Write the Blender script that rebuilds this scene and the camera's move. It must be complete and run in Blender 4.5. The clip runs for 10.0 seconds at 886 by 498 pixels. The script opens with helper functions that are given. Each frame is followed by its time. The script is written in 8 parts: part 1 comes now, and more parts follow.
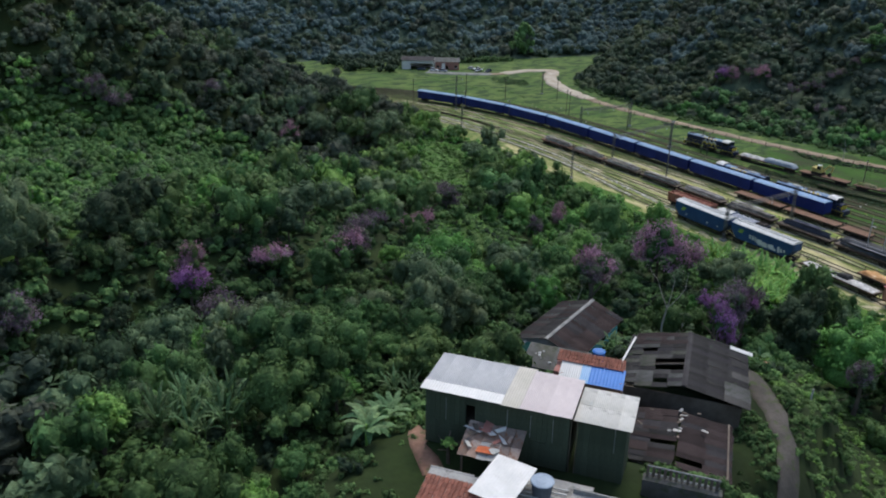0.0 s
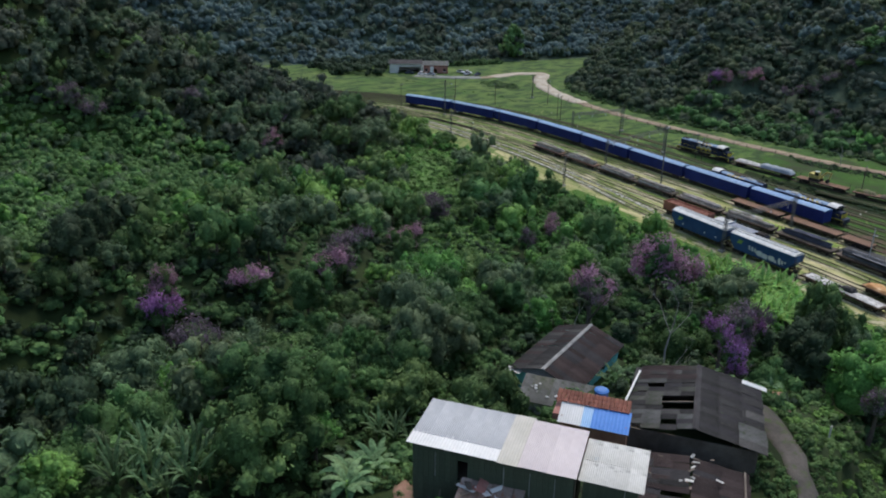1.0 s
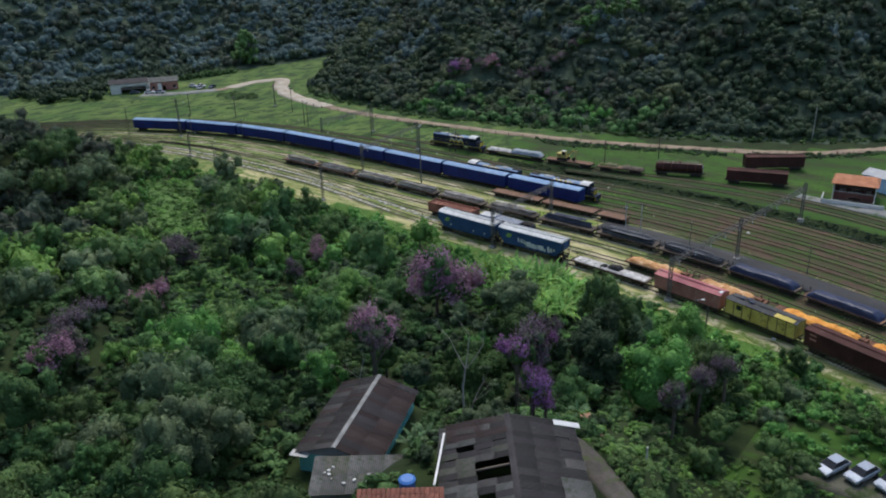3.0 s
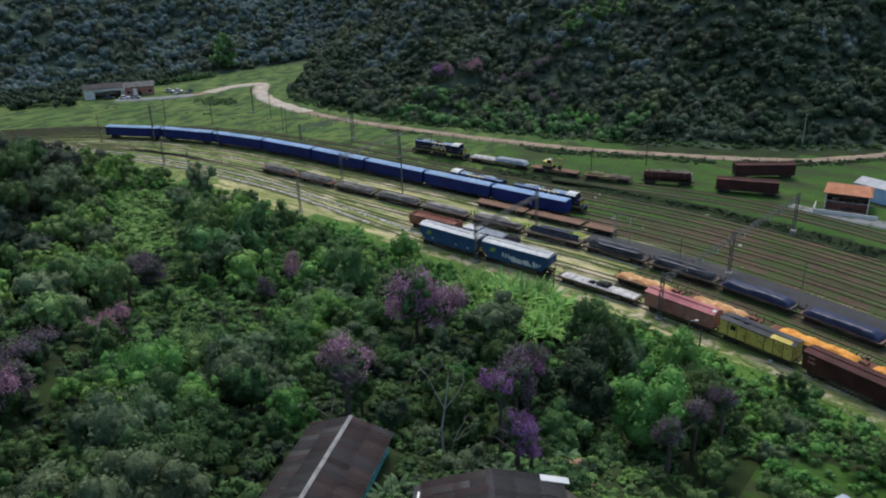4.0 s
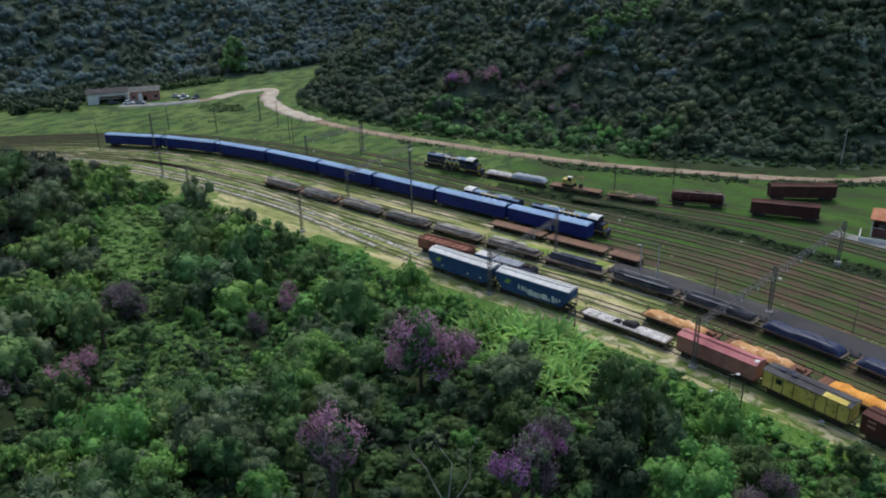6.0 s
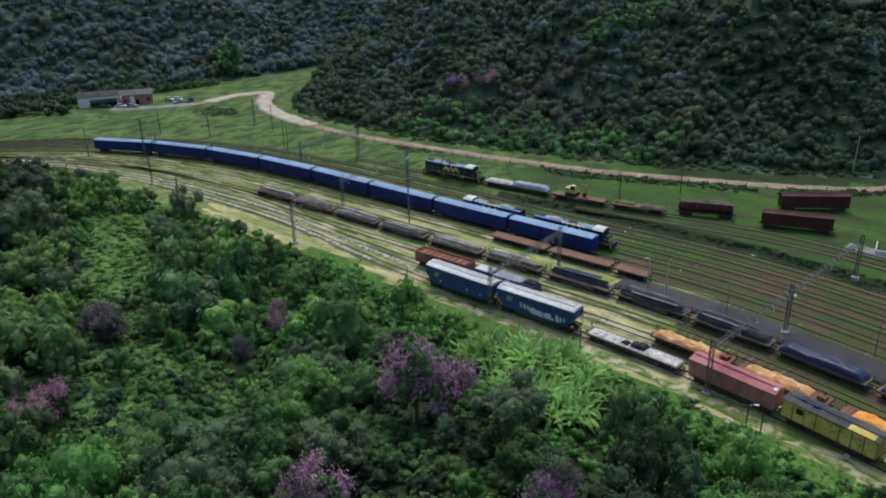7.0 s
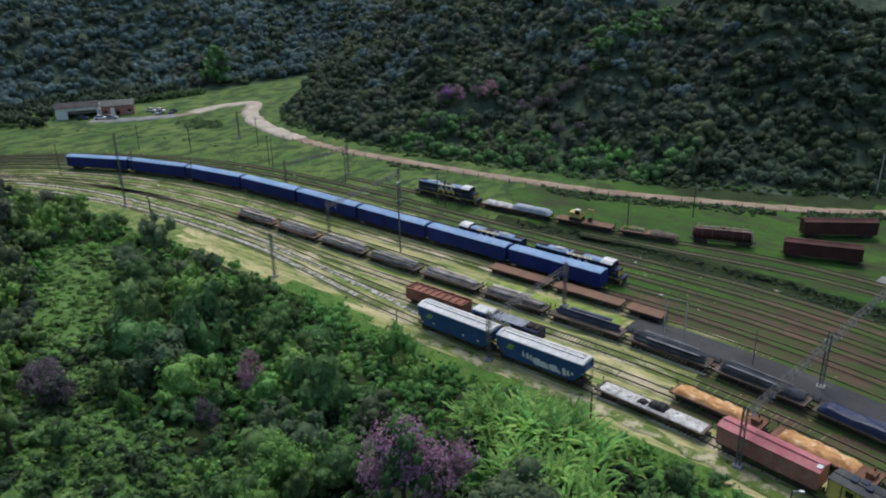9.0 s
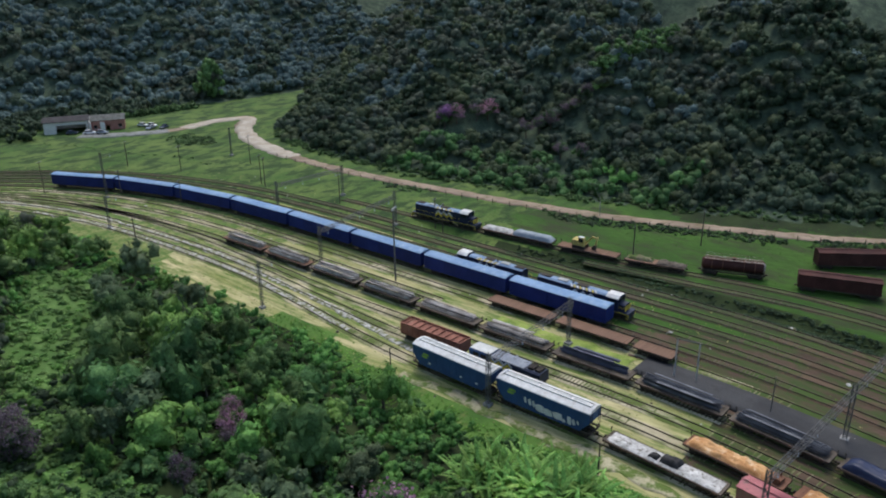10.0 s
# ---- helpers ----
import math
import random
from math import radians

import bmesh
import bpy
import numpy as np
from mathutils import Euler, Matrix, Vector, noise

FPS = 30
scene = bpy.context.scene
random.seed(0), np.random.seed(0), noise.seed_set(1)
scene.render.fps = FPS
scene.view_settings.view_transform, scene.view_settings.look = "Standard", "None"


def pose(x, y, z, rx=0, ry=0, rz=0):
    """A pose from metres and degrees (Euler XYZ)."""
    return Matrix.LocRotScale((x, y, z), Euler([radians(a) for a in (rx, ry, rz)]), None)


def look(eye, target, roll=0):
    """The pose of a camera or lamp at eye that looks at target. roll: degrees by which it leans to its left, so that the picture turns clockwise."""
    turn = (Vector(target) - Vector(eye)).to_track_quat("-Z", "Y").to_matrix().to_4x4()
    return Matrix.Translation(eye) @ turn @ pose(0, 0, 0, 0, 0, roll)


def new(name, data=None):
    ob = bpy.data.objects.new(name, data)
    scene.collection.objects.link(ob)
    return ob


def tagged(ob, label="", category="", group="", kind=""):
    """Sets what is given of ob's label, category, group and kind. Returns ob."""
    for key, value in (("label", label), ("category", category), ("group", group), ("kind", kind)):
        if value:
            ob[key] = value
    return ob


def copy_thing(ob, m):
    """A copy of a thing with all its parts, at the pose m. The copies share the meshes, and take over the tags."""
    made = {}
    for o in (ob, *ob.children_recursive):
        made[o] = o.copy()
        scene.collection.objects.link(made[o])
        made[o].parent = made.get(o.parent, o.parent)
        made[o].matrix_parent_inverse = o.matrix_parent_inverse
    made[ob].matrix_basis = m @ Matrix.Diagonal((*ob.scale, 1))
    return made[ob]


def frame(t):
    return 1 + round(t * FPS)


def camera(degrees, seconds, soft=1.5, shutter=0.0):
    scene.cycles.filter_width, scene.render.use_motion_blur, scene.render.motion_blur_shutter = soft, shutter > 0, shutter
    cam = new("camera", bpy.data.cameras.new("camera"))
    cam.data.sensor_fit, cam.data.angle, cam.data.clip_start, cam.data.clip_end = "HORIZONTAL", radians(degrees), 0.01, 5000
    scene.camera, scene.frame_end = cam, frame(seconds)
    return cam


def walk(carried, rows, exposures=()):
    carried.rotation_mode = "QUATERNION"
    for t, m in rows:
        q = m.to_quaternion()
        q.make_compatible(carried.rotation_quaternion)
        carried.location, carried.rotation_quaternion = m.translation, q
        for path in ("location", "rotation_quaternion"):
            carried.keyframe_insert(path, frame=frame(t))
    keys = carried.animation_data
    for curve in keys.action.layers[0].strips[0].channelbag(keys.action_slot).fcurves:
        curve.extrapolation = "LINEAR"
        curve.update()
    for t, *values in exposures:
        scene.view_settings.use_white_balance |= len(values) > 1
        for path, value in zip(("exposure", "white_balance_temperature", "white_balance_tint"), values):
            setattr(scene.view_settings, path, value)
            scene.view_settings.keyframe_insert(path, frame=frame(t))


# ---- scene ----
cam = camera(59.8, 10.0, soft=2.0)
PATH = [
    (0, (0.564, -0.187, 60.425), (1.515, 1.402, 59.669), 0.9),
    (0.5, (2.273, 2.61, 60.45), (3.225, 4.199, 59.695), 0.9),
    (1, (4.075, 5.372, 60.519), (5.048, 6.948, 59.766), 0.8),
    (1.5, (5.974, 8.157, 60.622), (7.017, 9.688, 59.868), 0.5),
    (2, (8.15, 10.746, 60.666), (9.311, 12.189, 59.912), -0.1),
    (2.5, (10.649, 13.159, 60.76), (11.969, 14.455, 60.0), -1.1),
    (3, (13.447, 15.252, 60.837), (14.859, 16.442, 60.072), -1.8),
    (3.2, (14.604, 16.008, 60.841), (16.038, 17.173, 60.076), -1.8),
    (4.5, (22.392, 20.783, 60.834), (23.828, 21.948, 60.072), -1.6),
    (5, (25.203, 22.651, 60.798), (26.624, 23.836, 60.038), -1.4),
    (5.5, (27.921, 24.717, 60.731), (29.334, 25.911, 59.973), -1.4),
    (7, (36.488, 31.417, 60.433), (37.903, 32.611, 59.676), -1.3),
    (7.5, (39.393, 33.623, 60.415), (40.809, 34.816, 59.659), -1.3),
    (8, (42.293, 35.807, 60.441), (43.711, 36.999, 59.686), -1.2),
    (8.5, (45.305, 38.086, 60.579), (46.724, 39.276, 59.823), -1.3),
    (9, (48.532, 40.58, 60.884), (49.953, 41.769, 60.131), -1.3),
    (9.5, (51.819, 43.197, 61.286), (53.245, 44.387, 60.545), -1.1),
    (10, (55.001, 45.838, 61.589), (56.434, 47.028, 60.861), -0.8),
]
walk(cam, [(t, look(eye, target, roll)) for t, eye, target, roll in PATH])

# ---- world, sun ----
SUN_ELEV, SUN_AZ = 59.0, 52.0          # azimuth clockwise from +y
world = bpy.data.worlds.new("world")
scene.world = world
world.use_nodes = True
wn = world.node_tree
sky = wn.nodes.new("ShaderNodeTexSky")
sky.sky_type, sky.sun_disc = "NISHITA", False
sky.sun_elevation, sky.sun_rotation = radians(SUN_ELEV), radians(SUN_AZ)
sky.air_density, sky.dust_density = 1.2, 2.0
wn.links.new(sky.outputs[0], wn.nodes["Background"].inputs[0])
wn.nodes["Background"].inputs[1].default_value = 0.2
sun = new("sun", bpy.data.lights.new("sun", "SUN"))
sun.data.energy, sun.data.angle, sun.data.color = 2.2, radians(24), (1.0, 0.96, 0.89)
sx, sy = math.sin(radians(SUN_AZ)) * math.cos(radians(SUN_ELEV)), math.cos(radians(SUN_AZ)) * math.cos(radians(SUN_ELEV))
sun.matrix_world = look((sx * 300, sy * 300, math.sin(radians(SUN_ELEV)) * 300), (0, 0, 0))
scene.view_settings.exposure = -0.1


# ---- materials ----
def link_nodes(nt, *pairs):
    for a, b in pairs:
        nt.links.new(a, b)


def surface(name, c1, c2, rough=0.8, metal=0.0, scale=0.6, fine=9.0, spot=None, spot_at=0.62, bump=0.15, vary=0.0, coords="Object", along=1.0, speck=0.3):
    """Two-scale mottled surface: c1 to c2 over a broad noise, fine grain, and stains of colour spot."""
    m = bpy.data.materials.new(name)
    m.use_nodes = True
    nt = m.node_tree
    n = nt.nodes
    b = n["Principled BSDF"]
    b.inputs["Roughness"].default_value, b.inputs["Metallic"].default_value = rough, metal
    b.inputs["Specular IOR Level"].default_value = 0.3
    co = n.new("ShaderNodeTexCoord").outputs[coords]
    if along != 1.0:
        drawn = n.new("ShaderNodeMapping")
        drawn.inputs["Scale"].default_value = (1, along, 1)
        link_nodes(nt, (co, drawn.inputs["Vector"]))
        co = drawn.outputs[0]
    broad, grain = n.new("ShaderNodeTexNoise"), n.new("ShaderNodeTexNoise")
    broad.inputs["Scale"].default_value, broad.inputs["Detail"].default_value = scale, 5
    grain.inputs["Scale"].default_value, grain.inputs["Detail"].default_value = fine, 4
    ramp = n.new("ShaderNodeValToRGB")
    ramp.color_ramp.elements[0].position, ramp.color_ramp.elements[0].color = 0.35, (*c1, 1)
    ramp.color_ramp.elements[1].position, ramp.color_ramp.elements[1].color = 0.65, (*c2, 1)
    hsv = n.new("ShaderNodeHueSaturation")
    mr = n.new("ShaderNodeMapRange")
    mr.inputs["To Min"].default_value, mr.inputs["To Max"].default_value = 1 - speck, 1 + speck
    link_nodes(nt, (co, broad.inputs["Vector"]), (co, grain.inputs["Vector"]), (broad.outputs["Fac"], ramp.inputs["Fac"]),
               (ramp.outputs["Color"], hsv.inputs["Color"]), (grain.outputs["Fac"], mr.inputs["Value"]))
    value = mr.outputs[0]
    if vary:
        info, m2, mul = n.new("ShaderNodeObjectInfo"), n.new("ShaderNodeMapRange"), n.new("ShaderNodeMath")
        m2.inputs["To Min"].default_value, m2.inputs["To Max"].default_value = 1 - vary, 1 + vary
        mul.operation = "MULTIPLY"
        link_nodes(nt, (info.outputs["Random"], m2.inputs["Value"]), (m2.outputs[0], mul.inputs[0]), (value, mul.inputs[1]))
        value = mul.outputs[0]
    link_nodes(nt, (value, hsv.inputs["Value"]))
    out = hsv.outputs["Color"]
    if spot:
        sn, sr, mix = n.new("ShaderNodeTexNoise"), n.new("ShaderNodeValToRGB"), n.new("ShaderNodeMix")
        sn.inputs["Scale"].default_value, sn.inputs["Detail"].default_value, sn.inputs["Roughness"].default_value = scale * 2.3, 8, 0.65
        sr.color_ramp.elements[0].position, sr.color_ramp.elements[1].position = spot_at - 0.06, spot_at + 0.06
        mix.data_type = "RGBA"
        mix.inputs[7].default_value = (*spot, 1)
        link_nodes(nt, (co, sn.inputs["Vector"]), (sn.outputs["Fac"], sr.inputs["Fac"]), (sr.outputs["Color"], mix.inputs[0]), (out, mix.inputs[6]))
        out = mix.outputs[2]
    bm_node = n.new("ShaderNodeBump")
    bm_node.inputs["Strength"].default_value, bm_node.inputs["Distance"].default_value = bump, 0.1
    link_nodes(nt, (out, b.inputs["Base Color"]), (grain.outputs["Fac"], bm_node.inputs["Height"]), (bm_node.outputs[0], b.inputs["Normal"]))
    return m


def leaves(name, dark, light, patch=0.11, sheen=0.62, shine=0.3, grain=3.6, fleckle=0.46, drift=0.36):
    """Foliage: colour drifts from tree to tree and from leaf to leaf; light shines through a little."""
    m = bpy.data.materials.new(name)
    m.use_nodes = True
    nt = m.node_tree
    n = nt.nodes
    b = n["Principled BSDF"]
    b.inputs["Roughness"].default_value = sheen
    b.inputs["Specular IOR Level"].default_value = 0.12
    geo, pn, info = n.new("ShaderNodeNewGeometry"), n.new("ShaderNodeTexNoise"), n.new("ShaderNodeObjectInfo")
    pn.inputs["Scale"].default_value, pn.inputs["Detail"].default_value, pn.inputs["Roughness"].default_value = patch, 4, 0.65
    add = n.new("ShaderNodeMath")
    add.operation = "MULTIPLY_ADD"
    add.inputs[1].default_value = 0.2
    mr = n.new("ShaderNodeMapRange")
    mr.inputs["From Min"].default_value, mr.inputs["From Max"].default_value = 0.38, 0.80
    ramp = n.new("ShaderNodeValToRGB")
    ramp.color_ramp.elements[0].color, ramp.color_ramp.elements[1].color = (*dark, 1), (*light, 1)
    hsv, hue = n.new("ShaderNodeHueSaturation"), n.new("ShaderNodeMapRange")
    hue.inputs["To Min"].default_value, hue.inputs["To Max"].default_value = 0.485, 0.525
    link_nodes(nt, (geo.outputs["Position"], pn.inputs["Vector"]), (geo.outputs["Random Per Island"], add.inputs[0]), (pn.outputs["Fac"], add.inputs[2]),
               (add.outputs[0], mr.inputs["Value"]), (mr.outputs[0], ramp.inputs["Fac"]), (ramp.outputs["Color"], hsv.inputs["Color"]),
               (info.outputs["Random"], hue.inputs["Value"]), (hue.outputs[0], hsv.inputs["Hue"]))
    cell, tone = n.new("ShaderNodeTexVoronoi"), n.new("ShaderNodeMapRange")
    cell.inputs["Scale"].default_value = 0.19
    tone.inputs["To Min"].default_value, tone.inputs["To Max"].default_value = 1 - drift, 1 + drift
    fine, fleck, mul, relief = n.new("ShaderNodeTexNoise"), n.new("ShaderNodeMapRange"), n.new("ShaderNodeMath"), n.new("ShaderNodeBump")
    fine.inputs["Scale"].default_value, fine.inputs["Detail"].default_value, fine.inputs["Roughness"].default_value = grain, 3, 0.7
    fleck.inputs["From Min"].default_value, fleck.inputs["From Max"].default_value = 0.3, 0.7
    fleck.inputs["To Min"].default_value, fleck.inputs["To Max"].default_value = 1 - fleckle, 1 + fleckle
    mul.operation = "MULTIPLY"
    relief.inputs["Strength"].default_value, relief.inputs["Distance"].default_value = 0.8, 0.8 / grain
    link_nodes(nt, (geo.outputs["Position"], fine.inputs["Vector"]), (fine.outputs["Fac"], fleck.inputs["Value"]), (fine.outputs["Fac"], relief.inputs["Height"]), (relief.outputs[0], b.inputs["Normal"]),
               (geo.outputs["Position"], cell.inputs["Vector"]), (cell.outputs["Color"], tone.inputs["Value"]), (tone.outputs[0], mul.inputs[0]), (fleck.outputs[0], mul.inputs[1]), (mul.outputs[0], hsv.inputs["Value"]))
    tr, mix = n.new("ShaderNodeBsdfTranslucent"), n.new("ShaderNodeMixShader")
    mix.inputs[0].default_value = shine
    link_nodes(nt, (hsv.outputs["Color"], b.inputs["Base Color"]), (hsv.outputs["Color"], tr.inputs["Color"]), (b.outputs[0], mix.inputs[1]),
               (tr.outputs[0], mix.inputs[2]), (mix.outputs[0], n["Material Output"].inputs["Surface"]))
    return m


GRASS = surface("yard_grass", (0.225, 0.245, 0.078), (0.50, 0.435, 0.235), 0.95, 0, 0.28, 2.2, spot=(0.125, 0.185, 0.042), spot_at=0.53, bump=0.5, along=0.14, speck=0.5)
# cloud shade is put into MEADOW's dark green; NORTH_MEADOW is its sunlit copy
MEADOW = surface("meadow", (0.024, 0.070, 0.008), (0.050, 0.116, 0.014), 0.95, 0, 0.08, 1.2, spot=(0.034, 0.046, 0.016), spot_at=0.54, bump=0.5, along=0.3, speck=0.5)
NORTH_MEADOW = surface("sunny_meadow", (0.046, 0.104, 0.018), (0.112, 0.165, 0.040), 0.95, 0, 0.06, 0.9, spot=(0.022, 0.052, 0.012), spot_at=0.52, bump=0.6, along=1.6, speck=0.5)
LUSH = surface("lush_grass_patch", (0.13, 0.20, 0.035), (0.26, 0.33, 0.075), 0.95, 0, 0.35, 2.5, spot=(0.30, 0.28, 0.13), spot_at=0.62, bump=0.5, speck=0.5)
BANK = surface("bank_grass", (0.05, 0.12, 0.020), (0.10, 0.20, 0.036), 0.95, 0, 0.15, 1.8, spot=(0.14, 0.17, 0.05), spot_at=0.62, bump=0.6)
# darkest ground: under the western wood, in the ditch, beyond the road
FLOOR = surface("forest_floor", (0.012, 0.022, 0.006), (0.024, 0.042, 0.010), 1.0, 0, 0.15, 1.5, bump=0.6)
HILL = surface("mountain_undergrowth", (0.030, 0.050, 0.034), (0.076, 0.108, 0.066), 1.0, 0, 0.35, 1.1, bump=1.0, speck=0.5)
# sunlight on the open strip is put into this brighter grass colour
GLADE = surface("sunlit_glade_grass", (0.052, 0.115, 0.024), (0.108, 0.195, 0.050), 0.95, 0, 0.2, 1.8, spot=(0.06, 0.14, 0.026), spot_at=0.56, bump=0.8, speck=0.5)
# dull green grass of the east side, darkened in part for cloud shade
DULL_GRASS = surface("dull_yard_grass", (0.066, 0.086, 0.024), (0.145, 0.142, 0.058), 0.95, 0, 0.22, 2.0, spot=(0.090, 0.066, 0.042), spot_at=0.55, bump=0.5, along=0.14, speck=0.5)
YARD_GREEN = surface("green_yard_grass", (0.112, 0.171, 0.042), (0.260, 0.266, 0.100), 0.95, 0, 0.22, 2.0, spot=(0.077, 0.147, 0.028), spot_at=0.52, bump=0.5, speck=0.5)
BALLAST = surface("ballast", (0.35, 0.305, 0.19), (0.54, 0.475, 0.335), 0.95, 0, 0.12, 5.0, spot=(0.10, 0.135, 0.034), spot_at=0.48, bump=0.5, along=0.25, speck=0.5)
RUSTY_BALLAST = surface("rusty_ballast", (0.062, 0.040, 0.026), (0.125, 0.082, 0.054), 0.95, 0, 0.16, 5.0, spot=(0.050, 0.085, 0.018), spot_at=0.49, bump=0.5, along=0.3, speck=0.5)
STONE_BALLAST = surface("clean_ballast", (0.34, 0.335, 0.31), (0.52, 0.51, 0.48), 0.95, 0, 0.5, 6.0, spot=(0.14, 0.15, 0.06), spot_at=0.5, bump=0.5)
DIRT = surface("dirt_road", (0.21, 0.155, 0.115), (0.33, 0.255, 0.19), 0.95, 0, 0.15, 3.0, spot=(0.16, 0.13, 0.07), spot_at=0.58, bump=0.3)
SAND = surface("sandy_track", (0.32, 0.29, 0.18), (0.46, 0.42, 0.28), 0.95, 0, 0.2, 3.0, spot=(0.10, 0.15, 0.032), spot_at=0.48, bump=0.3)
ASPHALT = surface("grey_platform", (0.034, 0.035, 0.038), (0.058, 0.059, 0.062), 0.85, 0, 0.12, 4.0, spot=(0.035, 0.036, 0.038), spot_at=0.58)
LANE_EARTH = surface("grey_earth", (0.060, 0.054, 0.048), (0.105, 0.094, 0.082), 0.95, 0, 0.4, 4.0, spot=(0.06, 0.08, 0.03), spot_at=0.58, bump=0.4)
CINDER = surface("brown_cinders", (0.058, 0.036, 0.026), (0.115, 0.074, 0.052), 0.95, 0, 0.2, 4.0, spot=(0.045, 0.070, 0.018), spot_at=0.49, bump=0.5, along=0.3, speck=0.5)
PALE_EARTH = surface("pale_earth", (0.34, 0.29, 0.23), (0.46, 0.41, 0.34), 0.95, 0, 0.2, 3.0, spot=(0.28, 0.25, 0.18), spot_at=0.6, bump=0.3)
PAVED = surface("paved_lot", (0.15, 0.16, 0.16), (0.24, 0.245, 0.24), 0.9, 0, 0.15, 3.0, spot=(0.06, 0.09, 0.03), spot_at=0.58)
GREEN_BED = surface("grass_grown_bed", (0.036, 0.052, 0.019), (0.074, 0.088, 0.032), 0.95, 0, 0.16, 5.0, spot=(0.085, 0.064, 0.040), spot_at=0.57, bump=0.5, along=0.3, speck=0.5)
RAILSTEEL = surface("rail_steel", (0.050, 0.040, 0.032), (0.105, 0.085, 0.068), 0.6, 0.2, 1.0, 12)
DARK_SLEEPER = surface("dark_sleeper", (0.070, 0.060, 0.042), (0.12, 0.10, 0.07), 0.95, 0, 0.3, 6, spot=(0.05, 0.08, 0.02), spot_at=0.55)
SLEEPER = surface("sleeper", (0.16, 0.145, 0.085), (0.25, 0.225, 0.145), 0.95, 0, 0.3, 6, spot=(0.085, 0.12, 0.03), spot_at=0.5, vary=0)
BARK = surface("bark", (0.07, 0.055, 0.04), (0.14, 0.12, 0.10), 0.95, 0, 1.0, 8, bump=0.5)
PALEBARK = surface("pale_bark", (0.25, 0.23, 0.20), (0.40, 0.37, 0.33), 0.95, 0, 1.0, 8, bump=0.4)
LEAF = leaves("foliage", (0.035, 0.072, 0.027), (0.122, 0.209, 0.074))
LEAF_BRIGHT = leaves("bright_foliage", (0.073, 0.172, 0.040), (0.216, 0.393, 0.104), 0.2)
LEAF_LIME = leaves("lime_green_creeper", (0.072, 0.150, 0.044), (0.190, 0.310, 0.100), 0.25)
LEAF_FRESH = leaves("fresh_foliage", (0.055, 0.115, 0.040), (0.174, 0.293, 0.102), 0.15)
LEAF_GREY = leaves("greyish_foliage", (0.064, 0.101, 0.054), (0.166, 0.232, 0.120), 0.2)
# distance haze put into leaf colour: faintly bluish LEAF_FAR, pale blue-green northern leaves
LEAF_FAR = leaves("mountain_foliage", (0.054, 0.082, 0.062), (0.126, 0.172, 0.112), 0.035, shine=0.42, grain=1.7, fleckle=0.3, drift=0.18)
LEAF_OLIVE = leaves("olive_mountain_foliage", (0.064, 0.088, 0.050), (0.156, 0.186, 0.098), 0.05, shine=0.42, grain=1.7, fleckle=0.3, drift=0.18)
# deep green trees; also holds painted shade on the flank and under reeds
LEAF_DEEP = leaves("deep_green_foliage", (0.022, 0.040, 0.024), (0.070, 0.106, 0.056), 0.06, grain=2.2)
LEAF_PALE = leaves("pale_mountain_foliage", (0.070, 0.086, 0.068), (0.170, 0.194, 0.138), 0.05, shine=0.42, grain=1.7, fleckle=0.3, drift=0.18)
LEAF_HAZE = leaves("hazy_blue_green_foliage", (0.090, 0.144, 0.144), (0.185, 0.268, 0.245), 0.035, shine=0.42, grain=1.2, fleckle=0.3, drift=0.18)
LEAF_BANANA = leaves("dull_broad_leaves", (0.050, 0.100, 0.045), (0.175, 0.280, 0.130), 0.3, 0.45)
LEAF_BIG = leaves("broad_leaves", (0.052, 0.130, 0.026), (0.270, 0.480, 0.120), 0.3, 0.4)
FLOWER = leaves("purple_blossom", (0.150, 0.068, 0.178), (0.410, 0.205, 0.450), 0.5, 0.7)
FLOWER_PINK = leaves("pink_blossom", (0.245, 0.130, 0.190), (0.530, 0.310, 0.420), 0.5, 0.7)
FLOWER_DULL = leaves("faded_blossom", (0.09, 0.075, 0.085), (0.26, 0.20, 0.25), 0.5, 0.7)


# ---- mesh helpers ----
def box(bm, x0, x1, y0, y1, z0, z1):
    v = [bm.verts.new((x, y, z)) for x in (x0, x1) for y in (y0, y1) for z in (z0, z1)]
    for q in ((0, 1, 3, 2), (4, 6, 7, 5), (0, 4, 5, 1), (2, 3, 7, 6), (0, 2, 6, 4), (1, 5, 7, 3)):
        bm.faces.new([v[i] for i in q])


def tube(bm, a, b, r, n=8, r2=None):
    a, b = Vector(a), Vector(b)
    q = (b - a).to_track_quat("Z", "Y")
    r2 = r if r2 is None else r2
    rings = [[bm.verts.new(p + q @ Vector((math.cos(k * math.tau / n) * s, math.sin(k * math.tau / n) * s, 0))) for k in range(n)] for p, s in ((a, r), (b, r2))]
    for k in range(n):
        bm.faces.new((rings[0][k], rings[0][(k + 1) % n], rings[1][(k + 1) % n], rings[1][k]))
    bm.faces.new(rings[0][::-1])
    bm.faces.new(rings[1])


def prism(bm, profile, y0, y1):
    """A cross-section of (x, z) points drawn along y."""
    a = [bm.verts.new((x, y0, z)) for x, z in profile]
    b = [bm.verts.new((x, y1, z)) for x, z in profile]
    k = len(profile)
    for i in range(k):
        bm.faces.new((a[i], a[(i + 1) % k], b[(i + 1) % k], b[i]))
    bm.faces.new(a[::-1])
    bm.faces.new(b)


def side_prism(bm, profile, x0, x1):
    """A side view of (y, z) points drawn along x."""
    a = [bm.verts.new((x0, y, z)) for y, z in profile]
    b = [bm.verts.new((x1, y, z)) for y, z in profile]
    k = len(profile)
    for i in range(k):
        bm.faces.new((a[i], a[(i + 1) % k], b[(i + 1) % k], b[i]))
